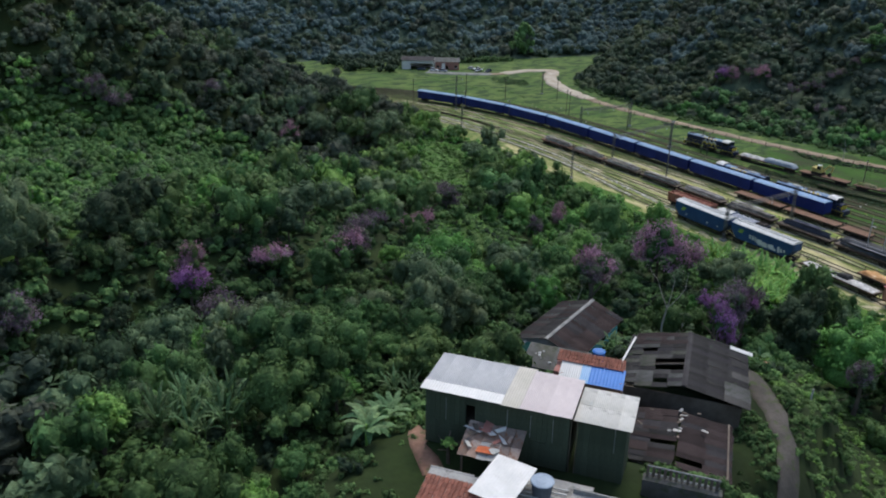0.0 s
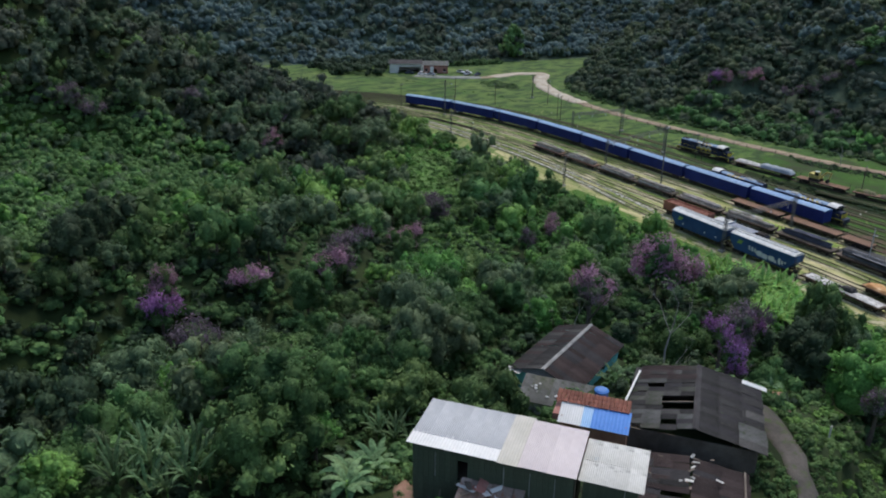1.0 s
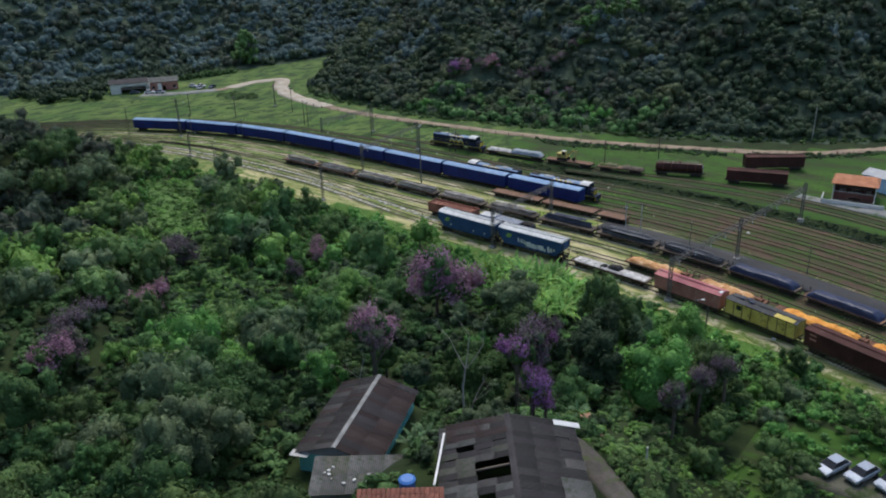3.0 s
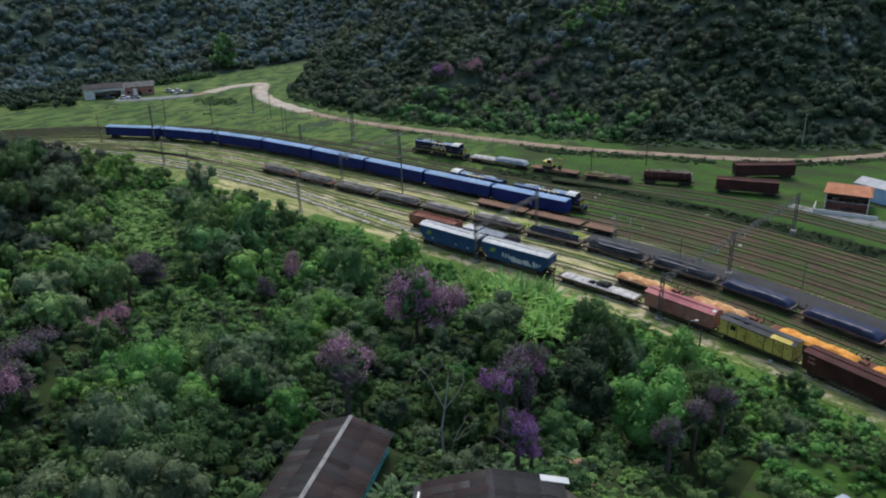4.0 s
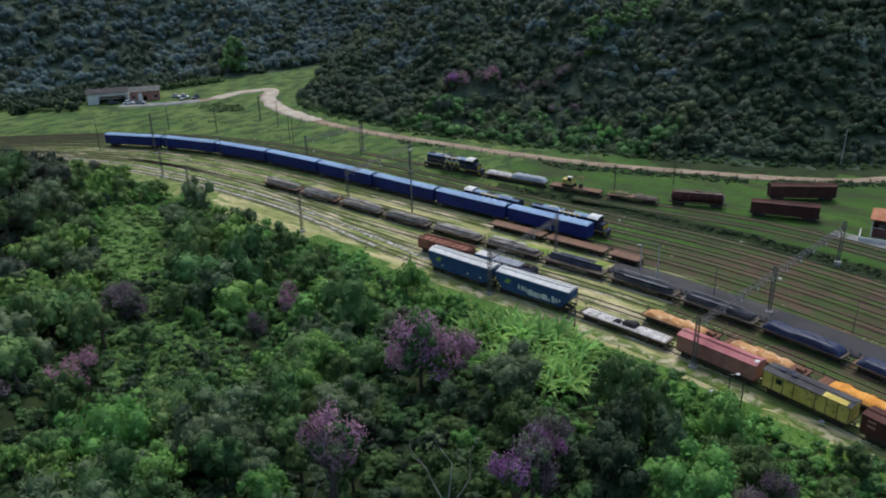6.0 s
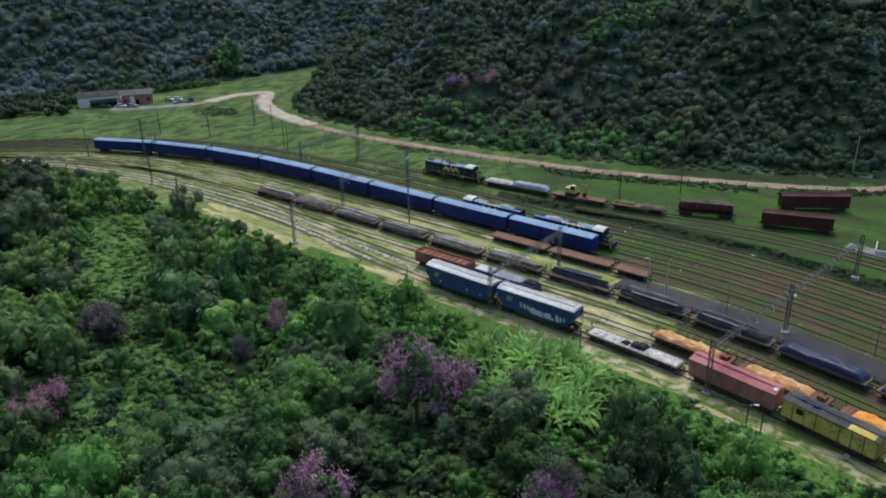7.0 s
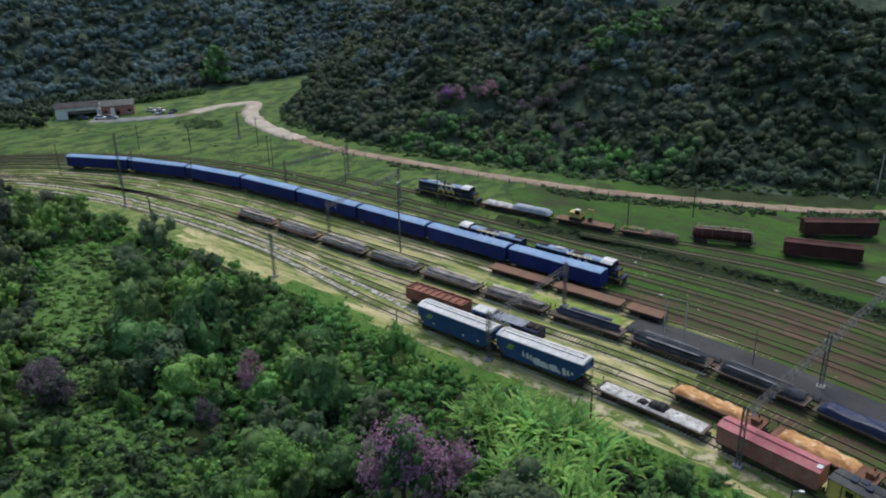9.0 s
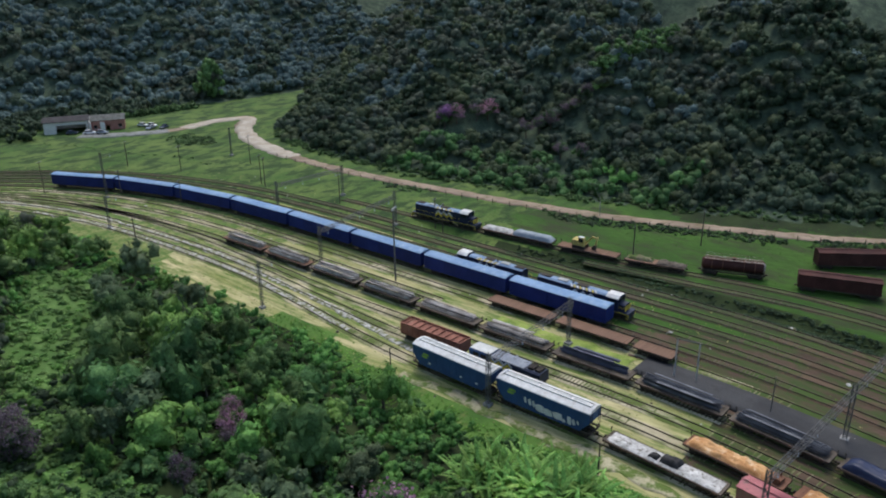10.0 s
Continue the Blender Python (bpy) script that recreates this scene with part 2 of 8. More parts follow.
    bm.faces.new(a[::-1])
    bm.faces.new(b)


def as_mesh(name, bm, material, bevel=0.0, smooth=False):
    bmesh.ops.recalc_face_normals(bm, faces=bm.faces)
    if bevel:
        sharp = [e for e in bm.edges if len(e.link_faces) == 2 and e.calc_face_angle(0) > 0.6]
        bmesh.ops.bevel(bm, geom=sharp, offset=bevel, segments=1, affect="EDGES", clamp_overlap=True)
    me = bpy.data.meshes.new(name)
    bm.to_mesh(me)
    bm.free()
    me.materials.append(material)
    if smooth:
        me.shade_smooth()
    return me


def part(name, bm, material, parent, label="", at=None, bevel=0.0, smooth=False):
    """One mesh object under a thing or a part; bm may be a ready mesh, to be shared."""
    me = bm if isinstance(bm, bpy.types.Mesh) else as_mesh(name, bm, material, bevel, smooth)
    ob = new(name, me)
    ob.parent = parent
    if at is not None:
        ob.matrix_basis = at if isinstance(at, Matrix) else Matrix.Translation(at)
    return tagged(ob, label)


def thing(name, m, label, category, group="", kind=""):
    ob = new(name)
    ob.matrix_basis = m
    return tagged(ob, label, category, group, kind)


def whole(name, bm, material, label, category, group="", kind="", m=None, bevel=0.0, smooth=False):
    """A thing that is one mesh."""
    me = bm if isinstance(bm, bpy.types.Mesh) else as_mesh(name, bm, material, bevel, smooth)
    ob = new(name, me)
    if m is not None:
        ob.matrix_basis = m
    return tagged(ob, label, category, group, kind)


def array_mesh(name, verts, faces, materials, slots=None):
    """A mesh from numpy arrays of points and triangles or quads."""
    me = bpy.data.meshes.new(name)
    k = faces.shape[1]
    me.vertices.add(len(verts))
    me.vertices.foreach_set("co", np.ascontiguousarray(verts, dtype=np.float32).ravel())
    me.loops.add(faces.size)
    me.loops.foreach_set("vertex_index", np.ascontiguousarray(faces, dtype=np.int32).ravel())
    me.polygons.add(len(faces))
    me.polygons.foreach_set("loop_start", np.arange(0, faces.size, k, dtype=np.int32))
    for m in materials:
        me.materials.append(m)
    if slots is not None:
        me.polygons.foreach_set("material_index", np.ascontiguousarray(slots, dtype=np.int32))
    me.update(calc_edges=True)
    return me


# ---- the lie of the land ----
def bend(y):
    """How far the yard's tracks swing west of their straight middle stretch."""
    y = np.asarray(y, dtype=float)
    south = np.where(y < 92, -np.minimum(92 - np.minimum(y, 92), 120) ** 2 / 380 - np.maximum(-28 - y, 0) * 0.6, 0)
    n = np.clip(y - 165, 0, 135)
    return south - n ** 3 / 54000 - np.maximum(y - 300, 0) * 1.0


def west_edge(y):
    k = np.clip((np.asarray(y, dtype=float) - 112) / 30, 0, 1) * np.clip((255 - np.asarray(y, dtype=float)) / 30, 0, 1)
    return 126 + 0.9 * bend(y) + 4.5 * k * k * (3 - 2 * k)


EAST_Y = (-100, 40, 60, 79, 106, 136, 163, 195, 226, 257, 275, 300, 330, 400)
EAST_X = (340, 279, 262, 249, 236, 227, 222, 217, 218, 224, 236, 268, 300, 420)
NORTH_X = (-300, 60, 150, 175, 200, 225, 255, 290, 340)
NORTH_Y = (480, 430, 372, 368, 366, 352, 335, 330, 330)
DITCH_Y, DITCH_X = (0, 47, 60, 76, 96, 116, 135, 160), (172, 182, 184.5, 186.3, 186, 186.5, 185.5, 185)
PADS = ((56, 61, 9, 14.2), (90, 26, 11, 5.0), (31, 38.5, 9.5, 23.1), (24, 34, 10, 22.8), (36, 27.5, 6.5, 22.8), (66, 42, 6, 16.5), (52, 42, 10, 19.5))


def scrub_zone(x, y):
    """The open hillside between the lower wood and the dark trees of the crest."""
    return (y > 98 + 0.93 * np.maximum(x, -20)) & (y < np.interp(x, (0, 30, 50, 71, 80), (187, 189, 185, 166, 150))) & (x < 78)


def creepers(x, y, wide=8.0):
    """The open strip of bright creepers that climbs from the lower wood to the track's bend."""
    mid = np.interp(y, (108, 116, 129, 144, 155, 172, 198), (77, 78, 81, 87, 97, 103, 120))
    return (np.abs(x - mid) < wide) & (y > 108) & (y < 198)


def soft(d, r):
    return np.where(d > 0, np.sqrt(d * d + r * r) - r, 0)


def land(x, y):
    x, y = np.asarray(x, dtype=float), np.asarray(y, dtype=float)
    wob = np.sin(x * 0.071 + 1.3 * np.sin(y * 0.043)) + np.sin(y * 0.057 + 0.8 * np.sin(x * 0.061) + 2.0)
    w = west_edge(y) - x
    z = (0.205 - 0.05 * np.clip((y - 105) / 40, 0, 1)) * soft(w, 7 + 9 * np.clip((y - 105) / 40, 0, 1)) + wob * 0.9 * np.clip(w / 30, 0, 1)
    k = np.clip((y - 172) / 45, 0, 1)
    z = z + 0.33 * soft(121 - x, 4) * k * k * (3 - 2 * k) * np.clip(w / 7, 0, 1)
    gy = 76 + 0.35 * x
    depth = np.interp(x, (-60, 5, 30, 45, 90, 115), (18, 17, 10, 6, 5, 0))
    z = z - depth * np.exp(-((y - gy) / 13.0) ** 2)
    z = np.where(w > 0, np.maximum(z, 0.02 * w), 0)
    e = x - np.interp(y, EAST_Y, EAST_X)
    north = y - np.interp(x, NORTH_X, NORTH_Y)
    hills = np.maximum(0.52 * soft(e, 8), 0.5 * soft(north, 10))
    z = z + hills + wob * 2.2 * np.clip(np.maximum(e, north) / 40, 0, 1)
    fold = np.sin(0.105 * (y - 0.55 * e) + 0.8 * np.sin(0.06 * e)) + 0.5 * np.sin(0.19 * (y + 0.3 * e) + 1.0)
    z = z + 4.5 * fold * np.clip((e - 10) / 45, 0, 1) + 3.5 * np.sin(0.075 * x + 0.03 * y) * np.clip((north - 8) / 40, 0, 1)
    dx = np.abs(x - np.interp(y, DITCH_Y, DITCH_X))
    z = z - 1.1 * np.clip(1.6 - dx / 1.5, 0, 1) * ((y > 0) & (y < 160))
    for px, py, r, pz in PADS:
        d = np.hypot(x - px, y - py)
        k = np.clip((1.7 - d / r) / 0.7, 0, 1)
        k = k * k * (3 - 2 * k)
        z = z * (1 - k) + pz * k
    return z


def height(x, y):
    return float(land(x, y))


def stretch(*runs):
    return np.concatenate([np.arange(a, b, s, dtype=float) for a, b, s in runs])


LANE_Y, LANE_X = (26.5, 31, 36, 40.5, 45, 49), (48.5, 54, 58.5, 61.5, 64.5, 69)


def worn(x, y):
    """The trodden dark ground round the loaded wagons at the yard's near end."""
    u = x - bend(y)
    return (u > 137.5) & (u < 162) & (y < 74 + 6 * np.sin(x * 0.31 + 1) * np.sin(y * 0.17))


def cindery(x, y):
    """The bare brown ground between the tracks at the yard's southern end."""
    u = x - bend(y)
    return (u > 159) & (u < 186) & (y < 101 - 1.6 * (u - 163) + 5 * np.sin(x * 0.37) * np.sin(y * 0.13))


gx = stretch((-3000, -300, 300), (-300, -20, 8), (-20, 100, 4), (100, 240, 2), (240, 420, 6), (420, 900, 40), (900, 3001, 300))
gy = stretch((-3000, -200, 300), (-200, 0, 10), (0, 130, 3), (130, 340, 2.5), (340, 480, 6), (480, 900, 40), (900, 3001, 300))
GX, GY = np.meshgrid(gx, gy)
GZ = land(GX, GY)
nx, ny = len(gx), len(gy)
idx = np.arange(nx * ny).reshape(ny, nx)
quads = np.stack([idx[:-1, :-1], idx[:-1, 1:], idx[1:, 1:], idx[1:, :-1]], -1).reshape(-1, 4)
mx, my = ((GX[:-1, :-1] + GX[1:, 1:]) / 2).ravel(), ((GY[:-1, :-1] + GY[1:, 1:]) / 2).ravel()
we = west_edge(my)
slot = np.zeros(len(quads), int)
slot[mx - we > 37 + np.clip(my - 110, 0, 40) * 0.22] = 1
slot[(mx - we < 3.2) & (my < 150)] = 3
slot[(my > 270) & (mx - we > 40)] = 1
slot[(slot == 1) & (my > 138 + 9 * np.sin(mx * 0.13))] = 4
slot[(slot == 0) & (my > 182 + 10 * np.sin(mx * 0.17) * np.sin(my * 0.09))] = 7
slot[(slot == 0) & (mx - bend(my) > 170) & (my < 150 + 8 * np.sin(mx * 0.4))] = 8
slot[cindery(mx, my) | worn(mx, my)] = 5
slot[(np.abs(mx - np.interp(my, DITCH_Y, DITCH_X)) < 3.2) & (my > 12) & (my < 140)] = 2
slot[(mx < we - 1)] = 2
slot[scrub_zone(mx, my)] = 1
slot[creepers(mx, my, 9.0)] = 9
slot[(mx - np.interp(my, EAST_Y, EAST_X) > 0) | (my - np.interp(mx, NORTH_X, NORTH_Y) > 0)] = 6
slot[(mx - np.interp(my, (20, 60, 79, 105, 130, 157), (300, 249, 235, 225, 217, 212.5)) > 3) & (slot != 6) & (my > 20) & (my < 120 + 6 * np.sin(mx * 0.3))] = 2
slot[(np.hypot(mx - 90, my - 26) < 10)] = 1
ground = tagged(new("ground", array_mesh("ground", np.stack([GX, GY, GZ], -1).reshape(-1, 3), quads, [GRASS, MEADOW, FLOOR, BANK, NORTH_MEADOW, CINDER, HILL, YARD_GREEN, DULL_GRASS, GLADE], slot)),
                "grassy valley floor rising into dark wooded slopes", "ground", kind="structure")
ground.data.shade_smooth()


# ---- roads and hard ground ----
def spline(knots, step):
    """Points and headings along a smooth line through (x, y) knots."""
    k = np.array(knots, dtype=float)
    p = np.vstack([2 * k[0] - k[1], k, 2 * k[-1] - k[-2]])
    pts = []
    for i in range(1, len(p) - 2):
        count = max(2, int(np.hypot(*(p[i + 1] - p[i])) / step))
        for s in np.arange(count) / count:
            pts.append(0.5 * (2 * p[i] + (p[i + 1] - p[i - 1]) * s + (2 * p[i - 1] - 5 * p[i] + 4 * p[i + 1] - p[i + 2]) * s * s
                              + (3 * p[i] - p[i - 1] - 3 * p[i + 1] + p[i + 2]) * s ** 3))
    pts = np.array(pts + [k[-1]])
    d = np.gradient(pts, axis=0)
    return pts, d / np.linalg.norm(d, axis=1)[:, None]


def ribbon(name, knots, width, lift, thick, material, label, category, step=2.0, rough_edge=0.0, seed=0):
    pts, d = spline(knots, step)
    rng = np.random.default_rng(seed)
    side = np.stack([d[:, 1], -d[:, 0]], -1)
    wl, wr = [width / 2 + rng.normal(0, rough_edge, len(pts)) for _ in range(2)]
    prof = ((-1, -thick), (-1, 0), (-0.4, 0.03), (0.4, 0.03), (1, 0), (1, -thick))
    rows = []
    for s, h in prof:
        q = pts + side * (s * (wl if s < 0 else wr))[:, None]
        z = np.maximum(land(q[:, 0], q[:, 1]), -0.3) + lift + h
        rows.append(np.column_stack([q, z]))
    v = np.stack(rows, 1)
    n, k = len(pts), len(prof)
    i = np.arange(n * k).reshape(n, k)
    f = np.stack([i[:-1, :-1], i[:-1, 1:], i[1:, 1:], i[1:, :-1]], -1).reshape(-1, 4)
    return tagged(new(name, array_mesh(name, v.reshape(-1, 3), f, [material])), label, category, kind="structure")


ribbon("road", [(300, 20), (249, 60), (235, 79), (225, 105), (217, 130), (212.5, 157), (209, 190), (208, 215), (210, 240), (217, 268), (228, 288), (240, 299),
                (229, 304), (212, 302), (200, 306)], 4.2, 0.05, 0.3, DIRT, "pale earth road along the foot of the wooded hill", "road", rough_edge=0.25, seed=3)
ribbon("road_widening", [(209.2, 236), (212, 250), (217.5, 268), (226, 283), (238, 297), (229, 303), (213, 302)], 6.4, 0.11, 0.2, PALE_EARTH, "wide pale bare stretch at the road's bend", "road", rough_edge=0.35, seed=15)
ribbon("pavement", [(183, 322), (190, 314), (198, 308), (207, 303)], 7, 0.07, 0.3, PAVED, "grey paved forecourt beside the distant house", "pavement", seed=5)
ribbon("path", [(126.5 + bend(q) * 1.02 + 4.7, q) for q in (0, 20, 40, 60, 80, 100, 118)], 2.2, 0.03, 0.2, SAND,
       "sandy grass-grown service track beside the rails", "path", rough_edge=0.5, seed=6)
ribbon("platform", [(156.4 + bend(q), q) for q in (90, 75, 60, 45, 30, 10, -10)], 6.0, 0.32, 0.5, ASPHALT, "low dark grey loading platform between tracks", "platform", seed=7)
ribbon("lane", [(48.5, 26.5), (54, 31), (58.5, 36), (61.5, 40.5), (64.5, 45), (69, 49), (75, 51)], 2.2, 0.06, 0.3, LANE_EARTH, "narrow earth lane curving past the old sheds", "path", rough_edge=0.2, seed=8)


# ---- tracks ----
def curved(u):
    return [(u + float(bend(q)), q) for q in (-10, 5, 20, 35, 50, 65, 80, 95, 110, 130, 150, 170, 185, 200, 215, 230, 245, 260, 280, 300, 330, 360)]


TRACKS = {
    "near": [(x, q) for x, q in curved(134.8) if q <= 110] + [(136, 130), (139, 155), (140.6, 177), (138.6, 217), (132.5, 246), (120, 275), (96, 305), (66, 335)],
    "second": [(x, q) for x, q in curved(141) if q <= 130] + [(142.3, 150), (144, 172), (143.6, 201), (139.5, 236), (130, 263), (108, 293), (80, 322)],
    "third": [(x, q) for x, q in curved(145.8) if q <= 150] + [(147.3, 175), (148, 200), (145, 232), (137, 261), (118, 291), (90, 321)],
    "flats": curved(150.4),
    "mid": [(x, q) for x, q in curved(155.4) if q > 120],
    "brown": curved(160.2),
    "blue": curved(165.0),
    "locos": curved(169.7),
    "f1": curved(174.2),
    "f2": curved(178.6),
    "f3": curved(182.8),
    "siding": [(188, 190), (189.2, 165), (190, 150), (191.3, 132), (192.5, 116), (195, 101), (197.3, 86), (198, 76), (197, 60), (193, 42), (186, 20)],
    "stub": [(188.5, 118), (190.5, 100), (192.3, 85), (193.3, 73), (192.3, 58), (188, 40), (181, 20)],
}
BED = {"near": BALLAST, "second": BALLAST, "third": BALLAST, "flats": BALLAST, "mid": BALLAST, "brown": BALLAST, "blue": RUSTY_BALLAST, "locos": RUSTY_BALLAST,
       "f1": RUSTY_BALLAST, "f2": RUSTY_BALLAST, "f3": RUSTY_BALLAST, "siding": GREEN_BED, "stub": GREEN_BED}
RAIL_TOP = 0.25
LINE = {}


def swept(pts, side, prof, z0):
    v = np.stack([np.column_stack([pts + side * s, np.full(len(pts), z0 + h)]) for s, h in prof], 1)
    n, k = len(pts), len(prof)
    i = np.arange(n * k).reshape(n, k)
    j = np.roll(i, -1, axis=1)
    return v.reshape(-1, 3), np.stack([i[:-1], j[:-1], j[1:], i[1:]], -1).reshape(-1, 4)


for key, knots in TRACKS.items():
    pts, d = spline(knots, 3.0)
    side = np.stack([d[:, 1], -d[:, 0]], -1)
    LINE[key] = (pts, d)
    grown = BED[key] in (RUSTY_BALLAST, GREEN_BED)
    wide = 1.1 if grown else 1.3
    v, f = swept(pts, side, ((-wide - 0.45, -0.15), (-wide, 0.1), (wide, 0.1), (wide + 0.45, -0.15)), 0)
    wild = ~cindery(v[f][:, :, 0].mean(1), v[f][:, :, 1].mean(1)) if BED[key] is RUSTY_BALLAST else 2 * worn(v[f][:, :, 0].mean(1), v[f][:, :, 1].mean(1))
    track = tagged(new("railway_track", array_mesh("ballast", v, f, [BED[key], GREEN_BED, RUSTY_BALLAST], wild)), "overgrown railway track with weathered rails and sleepers", "railway track",
                   "tracks of the yard", "structure")
    for s in (-0.8, 0.8):
        v, f = swept(pts, side, ((s - 0.07, 0.11), (s - 0.04, 0.22), (s - 0.04, RAIL_TOP), (s + 0.04, RAIL_TOP), (s + 0.04, 0.22), (s + 0.07, 0.11)), 0)
        rail = new("rail", array_mesh("rail", v, f, [RAILSTEEL]))
        rail.parent = track
    fine, fd = spline(knots, 0.62)
    fs = np.stack([fd[:, 1], -fd[:, 0]], -1)
    count = np.arange(len(fine))
    sunk = (-0.030 if grown else -0.024) + 0.016 * np.sin(count * 0.11 + len(fine)) + 0.014 * np.sin(count * 0.043) + 0.010 * np.sin(count * 2.4)
    cs = []
    for a, b, h in ((-1.25, -.12, .08), (1.25, -.12, .08), (1.25, .12, .08), (-1.25, .12, .08), (-1.25, -.12, .125), (1.25, -.12, .125), (1.25, .12, .125), (-1.25, .12, .125)):
        cs.append(np.column_stack([fine + fs * a + fd * b, np.full(len(fine), h) + sunk]))
    v = np.stack(cs, 1).reshape(-1, 3)
    q = np.array(((4, 5, 6, 7), (0, 1, 5, 4), (2, 3, 7, 6), (1, 2, 6, 5), (3, 0, 4, 7)))
    f = (q[None] + (np.arange(len(fine)) * 8)[:, None, None]).reshape(-1, 4)
    ties = new("sleepers", array_mesh("sleepers", v, f, [DARK_SLEEPER if grown else SLEEPER]))
    ties.parent = track
    tagged(ties, kind="stuff")


for knots in ([(137.6, 121), (140.8, 143), (142.6, 165), (143.9, 180), (143.2, 203), (139.5, 236), (131, 262)], [(136.4, 135), (139.2, 156), (140.6, 177), (138.6, 217), (132.5, 246)]):
    ribbon("ballast_strip", knots, 1.3, 0.1, 0.1, STONE_BALLAST, "pale fresh stone ballast along a curving track", "ballast", rough_edge=0.2, seed=int(knots[0][0]))


def on_track(key, y, length=10.0):
    """A pose on a track with its middle at that y: the local y axis runs along the rails, z = 0 on the rail."""
    pts, _ = LINE[key]
    order = np.argsort(pts[:, 1])
    xa, xb = np.interp((y - length * 0.35, y + length * 0.35), pts[order, 1], pts[order, 0])
    turn = -math.degrees(math.atan2(xb - xa, length * 0.7))
    return pose((xa + xb) / 2, y, RAIL_TOP, 0, 0, turn)


# ---- railway vehicles ----
# one blue: sides darkened for shade, roof paled for skylight and dust
BLUE = surface("blue_paint", (0.007, 0.017, 0.112), (0.010, 0.026, 0.155), 0.6, 0, 0.25, 4, spot=(0.016, 0.036, 0.15), spot_at=0.66, bump=0.04, vary=0.12)
BLUE_SKYLIT = surface("blue_roof", (0.12, 0.23, 0.40), (0.20, 0.32, 0.49), 0.6, 0, 0.4, 3, spot=(0.27, 0.37, 0.49), spot_at=0.6, bump=0.04, vary=0.08)
HOPPER_BLUE = surface("faded_blue_paint", (0.022, 0.065, 0.165), (0.034, 0.09, 0.21), 0.6, 0, 0.3, 5, spot=(0.06, 0.09, 0.14), spot_at=0.62, bump=0.05)
NAVY = surface("navy_paint", (0.012, 0.019, 0.045), (0.022, 0.032, 0.068), 0.5, 0, 0.5, 6, bump=0.05)
LOCO_TOP = surface("dusty_blue_roof", (0.12, 0.20, 0.33), (0.22, 0.32, 0.46), 0.6, 0, 0.4, 5)
DUSTY_ROOF = surface("dusty_grey_roof", (0.20, 0.225, 0.27), (0.31, 0.335, 0.375), 0.75, 0, 0.5, 5, spot=(0.12, 0.13, 0.16), spot_at=0.6)
WHITE = surface("weathered_white", (0.55, 0.55, 0.54), (0.72, 0.72, 0.71), 0.65, 0, 0.6, 5, spot=(0.42, 0.40, 0.36), spot_at=0.62, bump=0.05)
PEELING = surface("peeling_white_paint", (0.10, 0.065, 0.05), (0.20, 0.14, 0.11), 0.85, 0, 1.1, 6, spot=(0.52, 0.51, 0.49), spot_at=0.55, bump=0.2)
YELLOW = surface("yellow_paint", (0.62, 0.47, 0.04), (0.72, 0.56, 0.07), 0.55, 0, 0.8, 6, bump=0.05)
PALE_YELLOW = surface("dusty_yellow_paint", (0.44, 0.35, 0.10), (0.56, 0.46, 0.16), 0.7, 0, 0.9, 6, spot=(0.25, 0.20, 0.10), spot_at=0.6)
OLIVE_YELLOW = surface("weathered_yellow_boards", (0.45, 0.355, 0.075), (0.62, 0.51, 0.14), 0.75, 0, 0.5, 6, spot=(0.18, 0.15, 0.05), spot_at=0.6, bump=0.15)
RED_SIDE = surface("faded_red_boards", (0.29, 0.125, 0.105), (0.40, 0.19, 0.155), 0.8, 0, 0.4, 7, spot=(0.36, 0.26, 0.20), spot_at=0.62, bump=0.2)
RED_ROOF = surface("faded_red_roof", (0.33, 0.10, 0.115), (0.46, 0.17, 0.175), 0.7, 0, 0.35, 5, spot=(0.24, 0.15, 0.13), spot_at=0.62)
MAROON = surface("maroon_paint", (0.045, 0.015, 0.013), (0.078, 0.027, 0.023), 0.8, 0, 0.3, 5, spot=(0.09, 0.05, 0.038), spot_at=0.64, vary=0.15)
RUST = surface("rusty_steel", (0.14, 0.065, 0.04), (0.24, 0.12, 0.075), 0.85, 0, 0.35, 6, spot=(0.10, 0.055, 0.04), spot_at=0.58, vary=0.15, bump=0.2)
BROWN_DECK = surface("brown_plank_deck", (0.15, 0.085, 0.056), (0.24, 0.145, 0.10), 0.9, 0, 0.3, 5, spot=(0.13, 0.08, 0.055), spot_at=0.6, vary=0.1)
RED_RUST = surface("red_rust", (0.19, 0.075, 0.052), (0.31, 0.135, 0.095), 0.85, 0, 0.35, 6, spot=(0.34, 0.19, 0.13), spot_at=0.63)
IRON = surface("dark_iron", (0.035, 0.03, 0.027), (0.075, 0.06, 0.05), 0.75, 0.2, 0.8, 9, bump=0.2)
BLACK_ROOF = surface("tarred_roof", (0.04, 0.042, 0.045), (0.075, 0.077, 0.08), 0.8, 0, 0.4, 5, spot=(0.11, 0.11, 0.105), spot_at=0.64)
GALV = surface("galvanised_steel", (0.28, 0.30, 0.31), (0.42, 0.44, 0.45), 0.5, 0.4, 0.5, 6)
RAILLOAD = surface("stacked_rails", (0.24, 0.215, 0.195), (0.52, 0.49, 0.46), 0.7, 0.1, 0.4, 7, vary=0.6)
SILL = surface("dark_rusty_sill", (0.060, 0.040, 0.032), (0.12, 0.085, 0.068), 0.9, 0, 0.5, 6, spot=(0.17, 0.10, 0.07), spot_at=0.62, bump=0.2)
OLD_DECK = surface("grey_brown_deck", (0.075, 0.060, 0.048), (0.145, 0.120, 0.095), 0.9, 0, 0.4, 6, spot=(0.19, 0.16, 0.12), spot_at=0.64, vary=0.2, bump=0.2)
